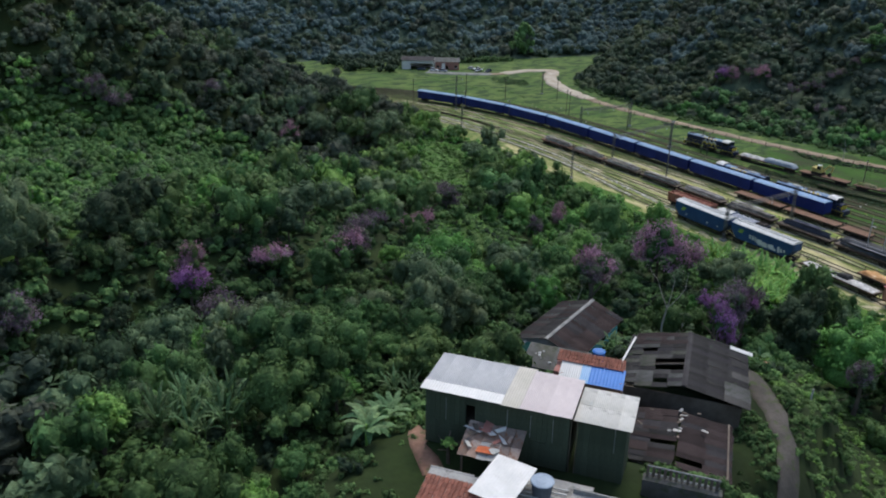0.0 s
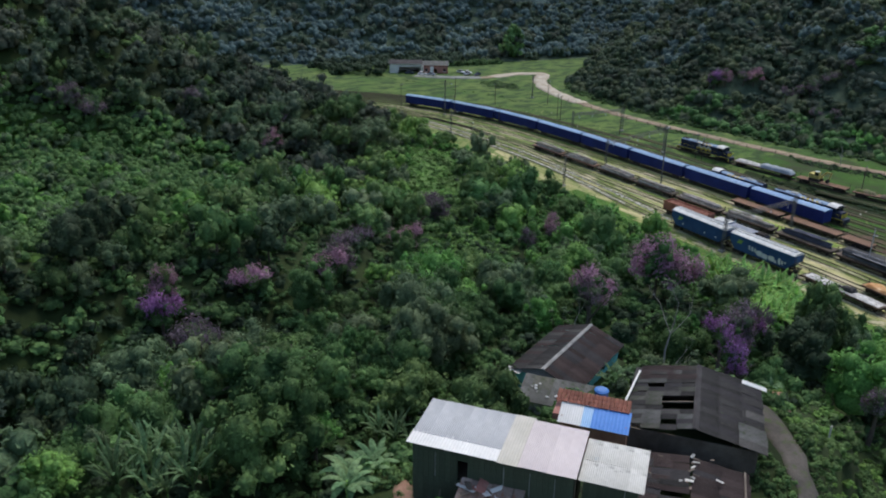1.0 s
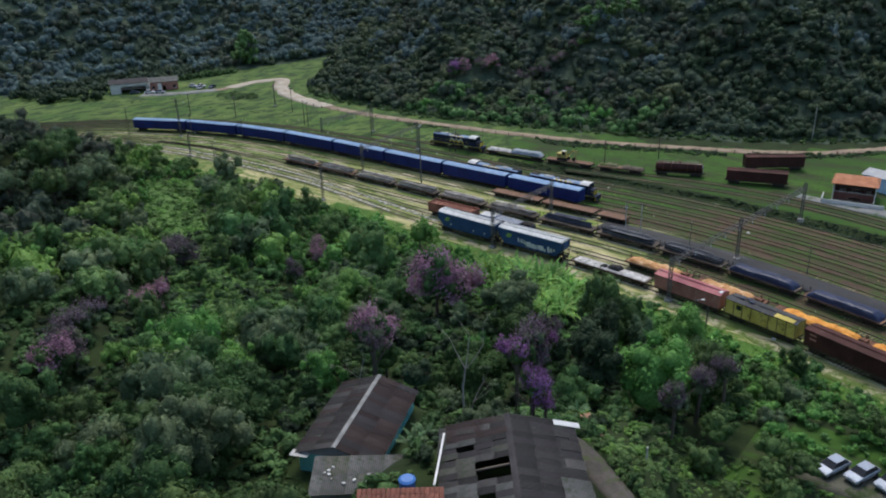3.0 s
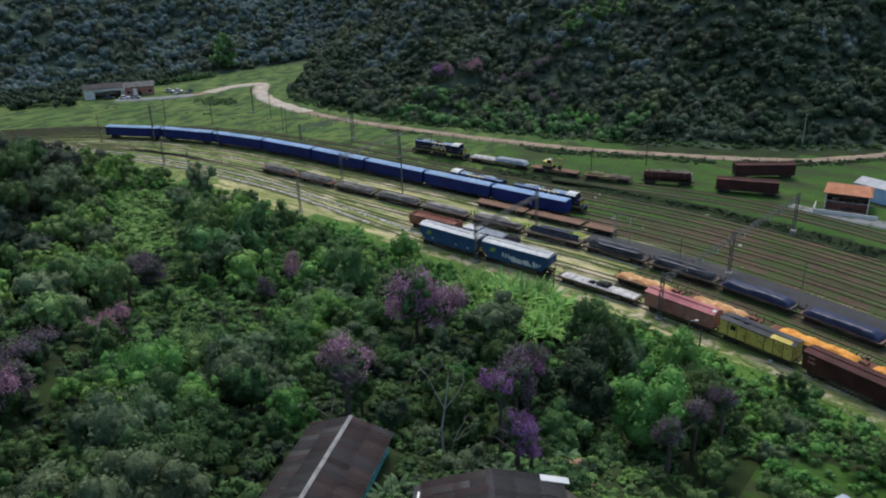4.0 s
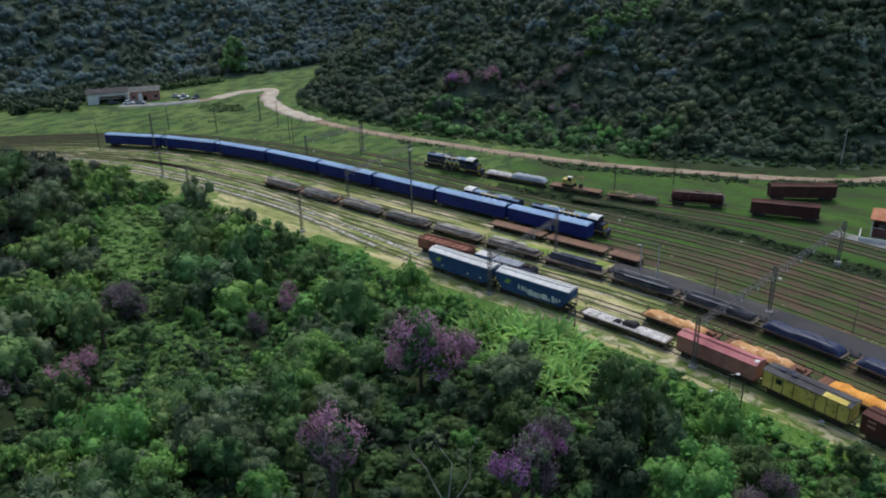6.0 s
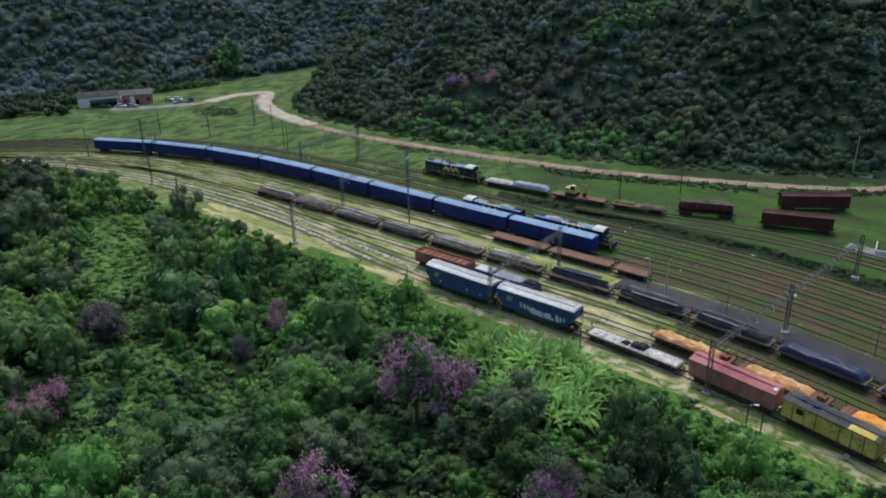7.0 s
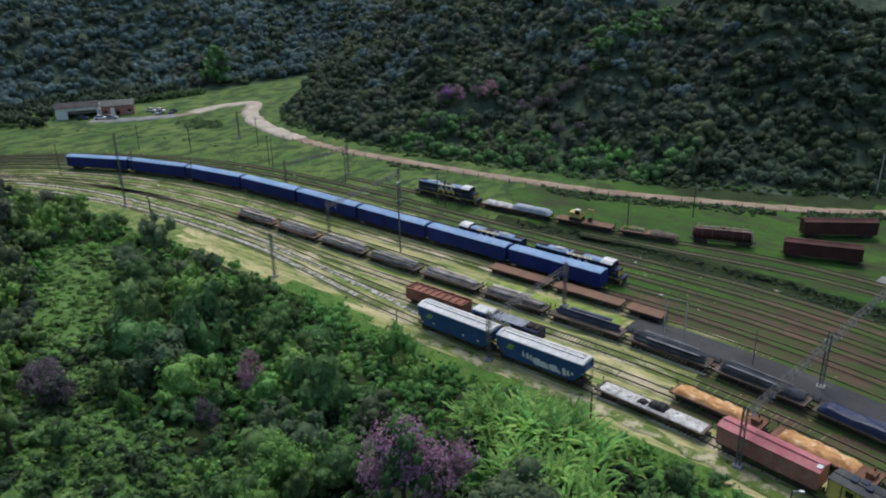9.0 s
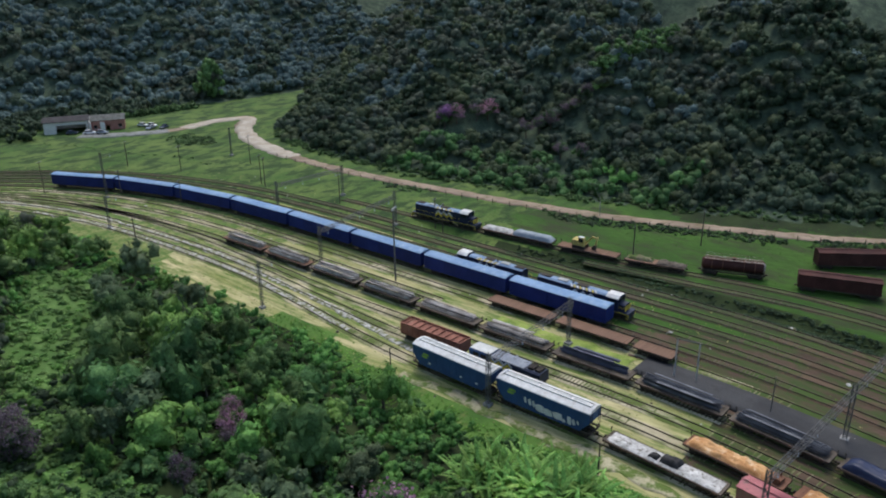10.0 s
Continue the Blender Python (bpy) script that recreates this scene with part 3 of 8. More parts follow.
TIMBER = surface("pale_timber", (0.34, 0.29, 0.21), (0.46, 0.41, 0.31), 0.9, 0, 0.5, 6, vary=0.2, bump=0.2)
DARKLOAD = surface("dark_steel_load", (0.055, 0.062, 0.08), (0.13, 0.14, 0.16), 0.6, 0.3, 0.4, 6, vary=0.5)
BLUELOAD = surface("blue_grey_bolster", (0.05, 0.056, 0.085), (0.095, 0.105, 0.15), 0.7, 0, 0.4, 6)
TARP_BLUE = surface("dark_blue_tarpaulin", (0.012, 0.020, 0.052), (0.022, 0.034, 0.085), 0.42, 0, 0.8, 3, spot=(0.07, 0.08, 0.115), spot_at=0.62, bump=0.25, along=0.25)
TARP_ORANGE = surface("orange_load", (0.42, 0.20, 0.075), (0.62, 0.36, 0.16), 0.8, 0, 0.5, 4, spot=(0.70, 0.50, 0.31), spot_at=0.6, bump=0.3)
TARP_BRIGHT = surface("bright_orange_load", (0.62, 0.24, 0.03), (0.78, 0.38, 0.08), 0.75, 0, 0.5, 4, spot=(0.5, 0.2, 0.04), spot_at=0.62, bump=0.3)
RUBBLE = surface("pale_rubble", (0.36, 0.35, 0.33), (0.64, 0.63, 0.61), 0.95, 0, 0.9, 5, spot=(0.16, 0.15, 0.13), spot_at=0.58, bump=0.6)
GREY_TARP = surface("grey_blue_tarpaulin", (0.22, 0.26, 0.30), (0.33, 0.37, 0.41), 0.75, 0, 0.7, 4, spot=(0.42, 0.45, 0.47), spot_at=0.62, bump=0.2)
COAL = surface("black_scrap", (0.02, 0.02, 0.022), (0.05, 0.05, 0.052), 0.8, 0.1, 1.0, 6)
GLASS = surface("dark_window_glass", (0.012, 0.015, 0.018), (0.02, 0.025, 0.03), 0.08, 0, 0.5, 5, bump=0.0)
LIME = surface("lime_green_paint", (0.22, 0.36, 0.05), (0.30, 0.46, 0.09), 0.6, 0, 1, 6)


def wheelset_mesh():
    bm = bmesh.new()
    tube(bm, (-0.95, 0, 0.45), (0.95, 0, 0.45), 0.08, 8)
    for s in (-1, 1):
        tube(bm, (s * 0.74, 0, 0.45), (s * 0.87, 0, 0.45), 0.45, 16)
        tube(bm, (s * 0.71, 0, 0.45), (s * 0.74, 0, 0.45), 0.49, 16)
    return as_mesh("wheelset", bm, IRON)


def bogie_mesh(half):
    bm = bmesh.new()
    for s in (-1, 1):
        side_prism(bm, [(-half - 0.25, 0.4), (-half - 0.25, 0.62), (-0.55, 0.82), (0.55, 0.82), (half + 0.25, 0.62), (half + 0.25, 0.4), (half - 0.25, 0.4), (0.35, 0.3), (-0.35, 0.3), (-half + 0.25, 0.4)],
                   s * 1.0 - 0.07, s * 1.0 + 0.07)
    box(bm, -1.05, 1.05, -0.22, 0.22, 0.5, 0.8)
    return as_mesh("bogie", bm, IRON)


WHEELSET, BOGIE, BOGIE3 = wheelset_mesh(), bogie_mesh(0.88), bogie_mesh(1.6)


def running_gear(t, at, axles=2):
    for y in at:
        b = part("bogie", BOGIE if axles == 2 else BOGIE3, None, t, at=(0, y, 0))
        for q in ((-0.88, 0.88) if axles == 2 else (-1.6, 0, 1.6)):
            part("wheelset", WHEELSET, None, b, at=(0, q, 0))


def coupler_mesh():
    bm = bmesh.new()
    box(bm, -0.09, 0.09, -0.1, 0.5, 0.72, 0.92)
    box(bm, -0.18, 0.18, 0.42, 0.62, 0.66, 0.98)
    return as_mesh("coupler", bm, IRON, 0.02)


COUPLER = coupler_mesh()


def couplers(t, half):
    part("coupler", COUPLER, None, t, at=(0, half - 0.15, 0))
    part("coupler", COUPLER, None, t, at=pose(0, -half + 0.15, 0, 0, 0, 180))


def underframe(t, half, w=1.25, z=0.85, material=IRON):
    bm = bmesh.new()
    box(bm, -0.3, 0.3, -half, half, z, z + 0.26)
    for s in (-1, 1):
        box(bm, s * w - 0.08, s * w + 0.08, -half, half, z, z + 0.25)
        box(bm, -w, w, s * (half - 0.12) - 0.1, s * (half - 0.12) + 0.1, z, z + 0.25)
    for y in (-half * 0.5, 0, half * 0.5):
        box(bm, -w, w, y - 0.08, y + 0.08, z + 0.03, z + 0.22)
    part("underframe", bm, material, t)


def covered_wagon(m, n):
    t = thing("covered_wagon", m, "long plain blue covered wagon with a paler roof", "railway wagon", "blue wagons of the long train")
    half, w = 10.0, 1.42
    underframe(t, half)
    bm = bmesh.new()
    box(bm, -w, w, -half, half, 1.1, 3.72)
    side = [i * 0.83 for i in range(-11, 12)]
    for s in (-1, 1):
        for y in side:
            box(bm, s * w, s * (w + 0.035), y - 0.05, y + 0.05, 1.15, 3.68)
        box(bm, s * w, s * (w + 0.05), -half, half, 1.02, 1.18)
        box(bm, s * w, s * (w + 0.05), -half, half, 3.6, 3.72)
        for y in (-0.7, 0, 0.7):
            box(bm, y - 0.05, y + 0.05, s * half, s * (half + 0.05), 1.15, 3.7)
    part("body", bm, BLUE, t)
    bm = bmesh.new()
    prism(bm, [(-w - 0.05, 3.724), (-w - 0.05, 3.8), (-0.9, 4.0), (0, 4.08), (0.9, 4.0), (w + 0.05, 3.8), (w + 0.05, 3.724)], -half - 0.04, half + 0.04)
    for i in range(-6, 7):
        prism(bm, [(-w - 0.06, 3.79), (-0.9, 4.02), (0, 4.11), (0.9, 4.02), (w + 0.06, 3.79), (0.9, 3.95), (0, 4.03), (-0.9, 3.95)], i * 1.6 - 0.04, i * 1.6 + 0.04)
    part("roof", bm, BLUE_SKYLIT, t, "blue roof paled for skylight and dust")
    for s in (-1, 1):
        for y in (-3.4, 3.4):
            bm = bmesh.new()
            box(bm, s * (w + 0.04), s * (w + 0.09), y - 1.5, y + 1.5, 1.2, 3.58)
            box(bm, s * (w + 0.09), s * (w + 0.12), y - 0.04, y + 0.04, 1.25, 3.5)
            box(bm, s * (w + 0.09), s * (w + 0.12), y - 1.4, y + 1.4, 1.7, 1.76)
            part("door", bm, BLUE, t)
        bm = bmesh.new()
        for z in (1.3, 1.7, 2.1, 2.5, 2.9, 3.3):
            tube(bm, (s * (w + 0.1), half - 0.75, z), (s * (w + 0.1), half - 0.35, z), 0.02, 4)
        for y in (half - 0.75, half - 0.35):
            tube(bm, (s * (w + 0.1), y, 1.1), (s * (w + 0.1), y, 3.6), 0.02, 4)
        part("ladder", bm, BLUE, t)
    running_gear(t, (-7.4, 7.4))
    couplers(t, half)
    return t


def hopper_wagon(m, marked):
    label = "blue grain hopper wagon with white roof and white lettering patches" if marked else "blue grain hopper wagon with a white roof and hatch trough"
    t = thing("hopper_wagon", m, label, "railway wagon", "hopper wagons beside the path")
    half, w = 7.7, 1.5
    underframe(t, half)
    bm = bmesh.new()
    prof = [(-half + 1.5, 1.15), (-half + 0.15, 2.7), (-half + 0.15, 4.05), (half - 0.15, 4.05), (half - 0.15, 2.7), (half - 1.5, 1.15)]
    side_prism(bm, prof, -w, w)
    for s in (-1, 1):
        for i in range(-5, 6):
            y = i * 1.3
            box(bm, s * w, s * (w + 0.06), y - 0.05, y + 0.05, 1.2 if abs(y) < 5.8 else 2.2, 4.02)
        box(bm, s * w, s * (w + 0.07), -half + 0.15, half - 0.15, 3.88, 4.05)
        box(bm, s * w, s * (w + 0.07), -half + 1.5, half - 1.5, 1.1, 1.25)
    part("body", bm, HOPPER_BLUE, t, bevel=0.02)
    bm = bmesh.new()
    prism(bm, [(-w - 0.04, 4.055), (-w - 0.02, 4.2), (-0.62, 4.55), (0.62, 4.55), (w + 0.02, 4.2), (w + 0.04, 4.055)], -half + 0.12, half - 0.12)
    part("roof", bm, WHITE, t, "weathered white roof sheeting")
    bm = bmesh.new()
    for s in (-1, 1):
        box(bm, s * 0.46 - 0.06, s * 0.46 + 0.06, -half + 0.6, half - 0.6, 4.555, 4.72)
        box(bm, -0.46, 0.46, s * (half - 0.66) - 0.06, s * (half - 0.66) + 0.06, 4.555, 4.72)
    part("hatch_coaming", bm, WHITE, t)
    for i in range(5):
        bm = bmesh.new()
        y = -5.4 + i * 2.7
        box(bm, -0.38, 0.38, y - 1.2, y + 1.2, 4.56, 4.64)
        box(bm, -0.43, 0.43, y - 0.04, y + 0.04, 4.64, 4.69)
        part("hatch", bm, GALV, t, "grey hatch cover")
    for i in range(3):
        bm = bmesh.new()
        y = -3.6 + i * 3.6
        a = [bm.verts.new((sx * 1.2, y + sy * 1.3, 1.15)) for sx, sy in ((-1, -1), (1, -1), (1, 1), (-1, 1))]
        b = [bm.verts.new((sx * 0.5, y + sy * 0.35, 0.45)) for sx, sy in ((-1, -1), (1, -1), (1, 1), (-1, 1))]
        for k in range(4):
            bm.faces.new((a[k], a[(k + 1) % 4], b[(k + 1) % 4], b[k]))
        bm.faces.new(b)
        part("discharge_chute", bm, HOPPER_BLUE, t)
    for s in (-1, 1):
        for sx in (-1.35, 1.35):
            bm = bmesh.new()
            tube(bm, (sx, s * (half - 0.1), 1.05), (sx, s * (half - 0.1), 4.1), 0.04, 5)
            tube(bm, (sx * 0.6, s * (half - 0.1), 1.05), (sx * 0.6, s * (half - 0.1), 4.1), 0.03, 5)
            for z in (1.4, 1.8, 2.2, 2.6, 3.0, 3.4, 3.8):
                tube(bm, (sx, s * (half - 0.1), z), (sx * 0.6, s * (half - 0.1), z), 0.02, 4)
            part("end_ladder", bm, IRON, t)
    # emblem and lettering patches on the side towards the path
    bm = bmesh.new()
    box(bm, -w - 0.075, -w - 0.062, 4.2, 5.3, 3.0, 3.35)
    box(bm, -w - 0.075, -w - 0.062, 4.5, 5.6, 2.55, 2.9)
    part("emblem", bm, LIME, t, "lime green emblem")
    if marked:
        for y0, y1, z0, z1 in ((2.3, 2.8, 2.1, 3.0), (1.5, 2.1, 2.0, 2.95), (0.9, 1.4, 1.9, 2.9), (-0.6, 0.9, 1.55, 2.65), (-1.9, -0.3, 1.5, 2.45), (-3.5, -1.9, 1.55, 2.55), (-4.0, -3.3, 1.5, 2.0), (-4.9, -4.2, 1.5, 2.7), (-5.5, -4.9, 1.7, 2.5), (-6.1, -5.6, 2.0, 2.5)):
            bm = bmesh.new()
            side_prism(bm, [(y0, z0), (y0 + 0.15, z1 - 0.1), (y0 + 0.5 * (y1 - y0), z1), (y1, z1 - 0.2), (y1 - 0.1, z0 + 0.15), (y0 + 0.6 * (y1 - y0), z0 - 0.08)], -w - 0.076, -w - 0.062)
            part("lettering_patch", bm, WHITE, t, "ragged white lettering patch")
    else:
        for y in (4.0, -2.2, -5.2):
            bm = bmesh.new()
            box(bm, -w - 0.076, -w - 0.062, y - 0.2, y + 0.2, 1.75, 2.05)
            part("lettering_patch", bm, WHITE, t)
    running_gear(t, (-5.9, 5.9))
    couplers(t, half)
    return t


def flat_wagon(m, length, deck, label, group="", stakes=True):
    t = thing("flat_wagon", m, label, "railway wagon", group)
    half = length / 2 - 0.45
    underframe(t, half)
    bm = bmesh.new()
    box(bm, -1.34, 1.34, -half, half, 1.104, 1.13)
    floor_ = part("deck", bm, deck, t)
    n = int(half * 2 / 0.62)
    bm = bmesh.new()
    box(bm, -1.36, 1.36, -half / n + 0.02, half / n - 0.02, 0, 0.055)
    plank = as_mesh("plank", bm, deck)
    for i in range(n):
        part("plank", plank, None, floor_, at=(0.012 * ((i * 7) % 5 - 2), -half + (i + 0.5) * half * 2 / n, 1.134 + 0.006 * (i % 3)))
    bm = bmesh.new()
    for s in (-1, 1):
        box(bm, s * 1.36, s * 1.44, -half, half, 0.92, 1.16)
        if stakes:
            for k in range(7):
                y = -half + 0.6 + k * (half * 2 - 1.2) / 6
                box(bm, s * 1.44, s * 1.54, y - 0.09, y + 0.09, 0.95, 1.2)
    part("side_sill", bm, SILL, t)
    for s in (-1, 1):
        bm = bmesh.new()
        tube(bm, (0.9, s * (half + 0.05), 1.0), (0.9, s * (half + 0.05), 1.75), 0.03, 6)
        bmesh.ops.create_circle(bm, cap_ends=True, radius=0.24, segments=12, matrix=pose(0.9, s * (half + 0.09), 1.75, 90, 0, 0))
        part("brake_wheel", bm, IRON, t)
    running_gear(t, (-half + 2.0, half - 2.0))
    couplers(t, half)
    return t


def bundle(m, length, width, layers, material, label, category, seed, name="rail_stack", size=0.14):
    """Long bars lying side by side in uneven layers on timber bearers."""
    r = random.Random(seed)
    t = thing(name, m, label, category, "loads on the flat wagons")
    for y in (-length * 0.32, 0, length * 0.32):
        bm = bmesh.new()
        box(bm, -width / 2 - 0.05, width / 2 + 0.05, y - 0.09, y + 0.09, 0, 0.12)
        part("bearer", bm, SLEEPER, t)
    z = 0.12
    for k in range(layers):
        n = int((width - k * 0.18) / (size * 1.5))
        for i in range(n):
            if r.random() < 0.08 + 0.1 * k:
                continue
            x = (i - (n - 1) / 2) * size * 1.5 + r.uniform(-0.05, 0.05)
            bm = bmesh.new()
            o = r.uniform(-0.35, 0.35)
            s = size / 2
            prism(bm, [(x - s, z), (x - s, z + 0.03), (x - s * 0.35, z + 0.05), (x - s * 0.4, z + size), (x + s * 0.4, z + size), (x + s * 0.35, z + 0.05), (x + s, z + 0.03), (x + s, z)],
                  -length / 2 + o, length / 2 + o - r.uniform(0, 0.4))
            part("bar", bm, material, t)
        z += size + 0.02
    for k in range(r.randint(1, 3)):
        bm = bmesh.new()
        w = r.uniform(0.12, 0.26)
        box(bm, -w, w, -length * r.uniform(0.2, 0.46), length * r.uniform(0.25, 0.47), 0, 0.09)
        part("timber", bm, TIMBER if k == 0 and material is RAILLOAD else material, t, at=pose(r.uniform(0.2, 0.42) * width * r.choice((-1, 1, 1)), 0, z + 0.1 * k, 0, 0, r.uniform(-1.5, 1.5)))
    return t


def heap(m, length, width, top, material, label, category, seed, name="load", rough=1.0, rows=40, folds=0.0, square=3.2):
    """A covered or loose load: rounded back, sagging and creased along its length."""
    r = np.random.default_rng(seed)
    cols = 15
    V = []
    ph = r.uniform(0, 6, 6)
    for i in range(rows):
        v = i / (rows - 1)
        y = (v - 0.5) * length
        end = min(1, v * 9, (1 - v) * 9) ** 0.5
        for j in range(cols):
            u = j / (cols - 1) * 2 - 1
            x = u * width / 2
            body = (1 - abs(u) ** square) ** 0.55
            q = Vector((x * 1.3, y * 0.8, ph[0]))
            crease = 0.22 * noise.noise(q) + 0.13 * noise.noise(q * 2.7) + folds * 0.2 * noise.noise(Vector((x * 3.4, y * 0.55, ph[2]))) + r.normal(0, 0.02)
            z = max(0.0, top * body * end * (0.88 + 0.2 * noise.noise(Vector((0, y * 0.3, ph[1])))) + rough * crease * body * end)
            V.append((x, y, z))
    V = np.array(V)
    i = np.arange(rows * cols).reshape(rows, cols)
    F = np.stack([i[:-1, :-1], i[:-1, 1:], i[1:, 1:], i[1:, :-1]], -1).reshape(-1, 4)
    me = array_mesh(name, V, F, [material])
    me.shade_smooth()
    return whole(name, me, None, label, category, "loads on the flat wagons", m=m)


def box_wagon(m, length, side, roof, label, high=3.55, name="box_wagon", gable=0.4, wheels=True, windows=(), rib=0.9, group="", post=None):
    t = thing(name, m, label, "railway wagon", group)
    half, w = length / 2 - 0.4, 1.35
    underframe(t, half)
    bm = bmesh.new()
    box(bm, -w, w, -half, half, 1.1, high)
    for s in (-1, 1):
        prism(bm, [(-w, high), (0, high + gable - 0.04), (w, high)], s * half - 0.03, s * half + 0.03)
    part("body", bm, side, t)
    k = int(half * 2 / rib)
    for s in (-1, 1):
        for i in range(k + 1):
            y = -half + i * half * 2 / k
            bm = bmesh.new()
            box(bm, s * w, s * (w + 0.05), y - 0.045, y + 0.045, 1.08, high - 0.02)
            part("side_post", bm, post or side, t)
        bm = bmesh.new()
        box(bm, s * (w + 0.055), s * (w + 0.10), -1.1, 1.1, 1.15, high - 0.15)
        box(bm, s * (w + 0.10), s * (w + 0.13), -0.04, 0.04, 1.2, high - 0.2)
        box(bm, s * (w + 0.10), s * (w + 0.13), -1.05, 1.05, 1.7, 1.78)
        part("door", bm, side, t)
        bm = bmesh.new()
        box(bm, s * (w + 0.05), s * (w + 0.14), -2.4, 2.4, high - 0.12, high - 0.05)
        part("door_rail", bm, IRON, t)
        for y0, y1, z0, z1 in windows:
            bm = bmesh.new()
            box(bm, s * (w + 0.004), s * (w + 0.03), y0, y1, z0, z1)
            part("window", bm, GLASS, t, "dark square window")
    bm = bmesh.new()
    prism(bm, [(-w - 0.14, high - 0.02), (-w - 0.14, high + 0.05), (0, high + gable + 0.06), (w + 0.14, high + 0.05), (w + 0.14, high - 0.02), (0, high + gable - 0.02)], -half - 0.12, half + 0.12)
    part("roof", bm, roof, t)
    bm = bmesh.new()
    box(bm, -0.28, 0.28, -half, half, high + gable + 0.09, high + gable + 0.13)
    for i in range(8):
        y = -half + (i + 0.5) * half / 4
        box(bm, -0.2, 0.2, y - 0.05, y + 0.05, high + gable, high + gable + 0.09)
    part("roof_walkway", bm, roof, t)
    if wheels:
        running_gear(t, (-half + 1.9, half - 1.9))
        couplers(t, half)
    return t


def gondola(m, length, material, label):
    t = thing("gondola_wagon", m, label, "railway wagon")
    half, w = length / 2 - 0.4, 1.4
    underframe(t, half)
    bm = bmesh.new()
    box(bm, -w, w, -half, half, 1.1, 1.25)
    part("floor", bm, material, t)
    bm = bmesh.new()
    box(bm, -w + 0.06, w - 0.06, -half + 0.06, half - 0.06, 1.254, 2.72)
    part("load", bm, material, t, "flat rust-red load just under the rim")
    for i in range(9):
        y = -half + (i + 0.5) * half * 2 / 9
        bm = bmesh.new()
        box(bm, -w + 0.06, w - 0.06, y - 0.07, y + 0.07, 2.8, 2.96)
        part("cross_brace", bm, material, t)
    for s in (-1, 1):
        bm = bmesh.new()
        box(bm, s * w - 0.05, s * w + 0.05, -half, half, 1.25, 3.0)
        box(bm, s * w - 0.09, s * w + 0.09, -half, half, 2.95, 3.1)
        part("side_wall", bm, material, t)
        bm = bmesh.new()
        box(bm, -w + 0.05, w - 0.05, s * half - 0.05, s * half + 0.05, 1.25, 3.05)
        part("end_wall", bm, material, t)
        for i in range(11):
            y = -half + 0.2 + i * (half * 2 - 0.4) / 10
            bm = bmesh.new()
            box(bm, s * (w + 0.05), s * (w + 0.16), y - 0.06, y + 0.06, 1.1, 3.0)
            part("side_post", bm, material, t)
    running_gear(t, (-half + 1.9, half - 1.9))
    couplers(t, half)
    return t


def chevrons(t, x, y0, z0, s, name="stripe"):
    """White and yellow zigzag bands on a side at x."""
    for k, paint in enumerate((YELLOW, WHITE)):
        low = [(y0 + i * 0.8, z0 + 0.55 * k + 0.75 * (i % 2)) for i in range(7)]
        bm = bmesh.new()
        for (ya, za), (yb, zb) in zip(low, low[1:]):
            side_prism(bm, [(ya, za), (yb, zb), (yb, zb + 0.42), (ya, za + 0.42)], x, x + s * (0.02 + 0.004 * k))
        part(name, bm, paint, t, ("yellow" if k == 0 else "white") + " zigzag band")


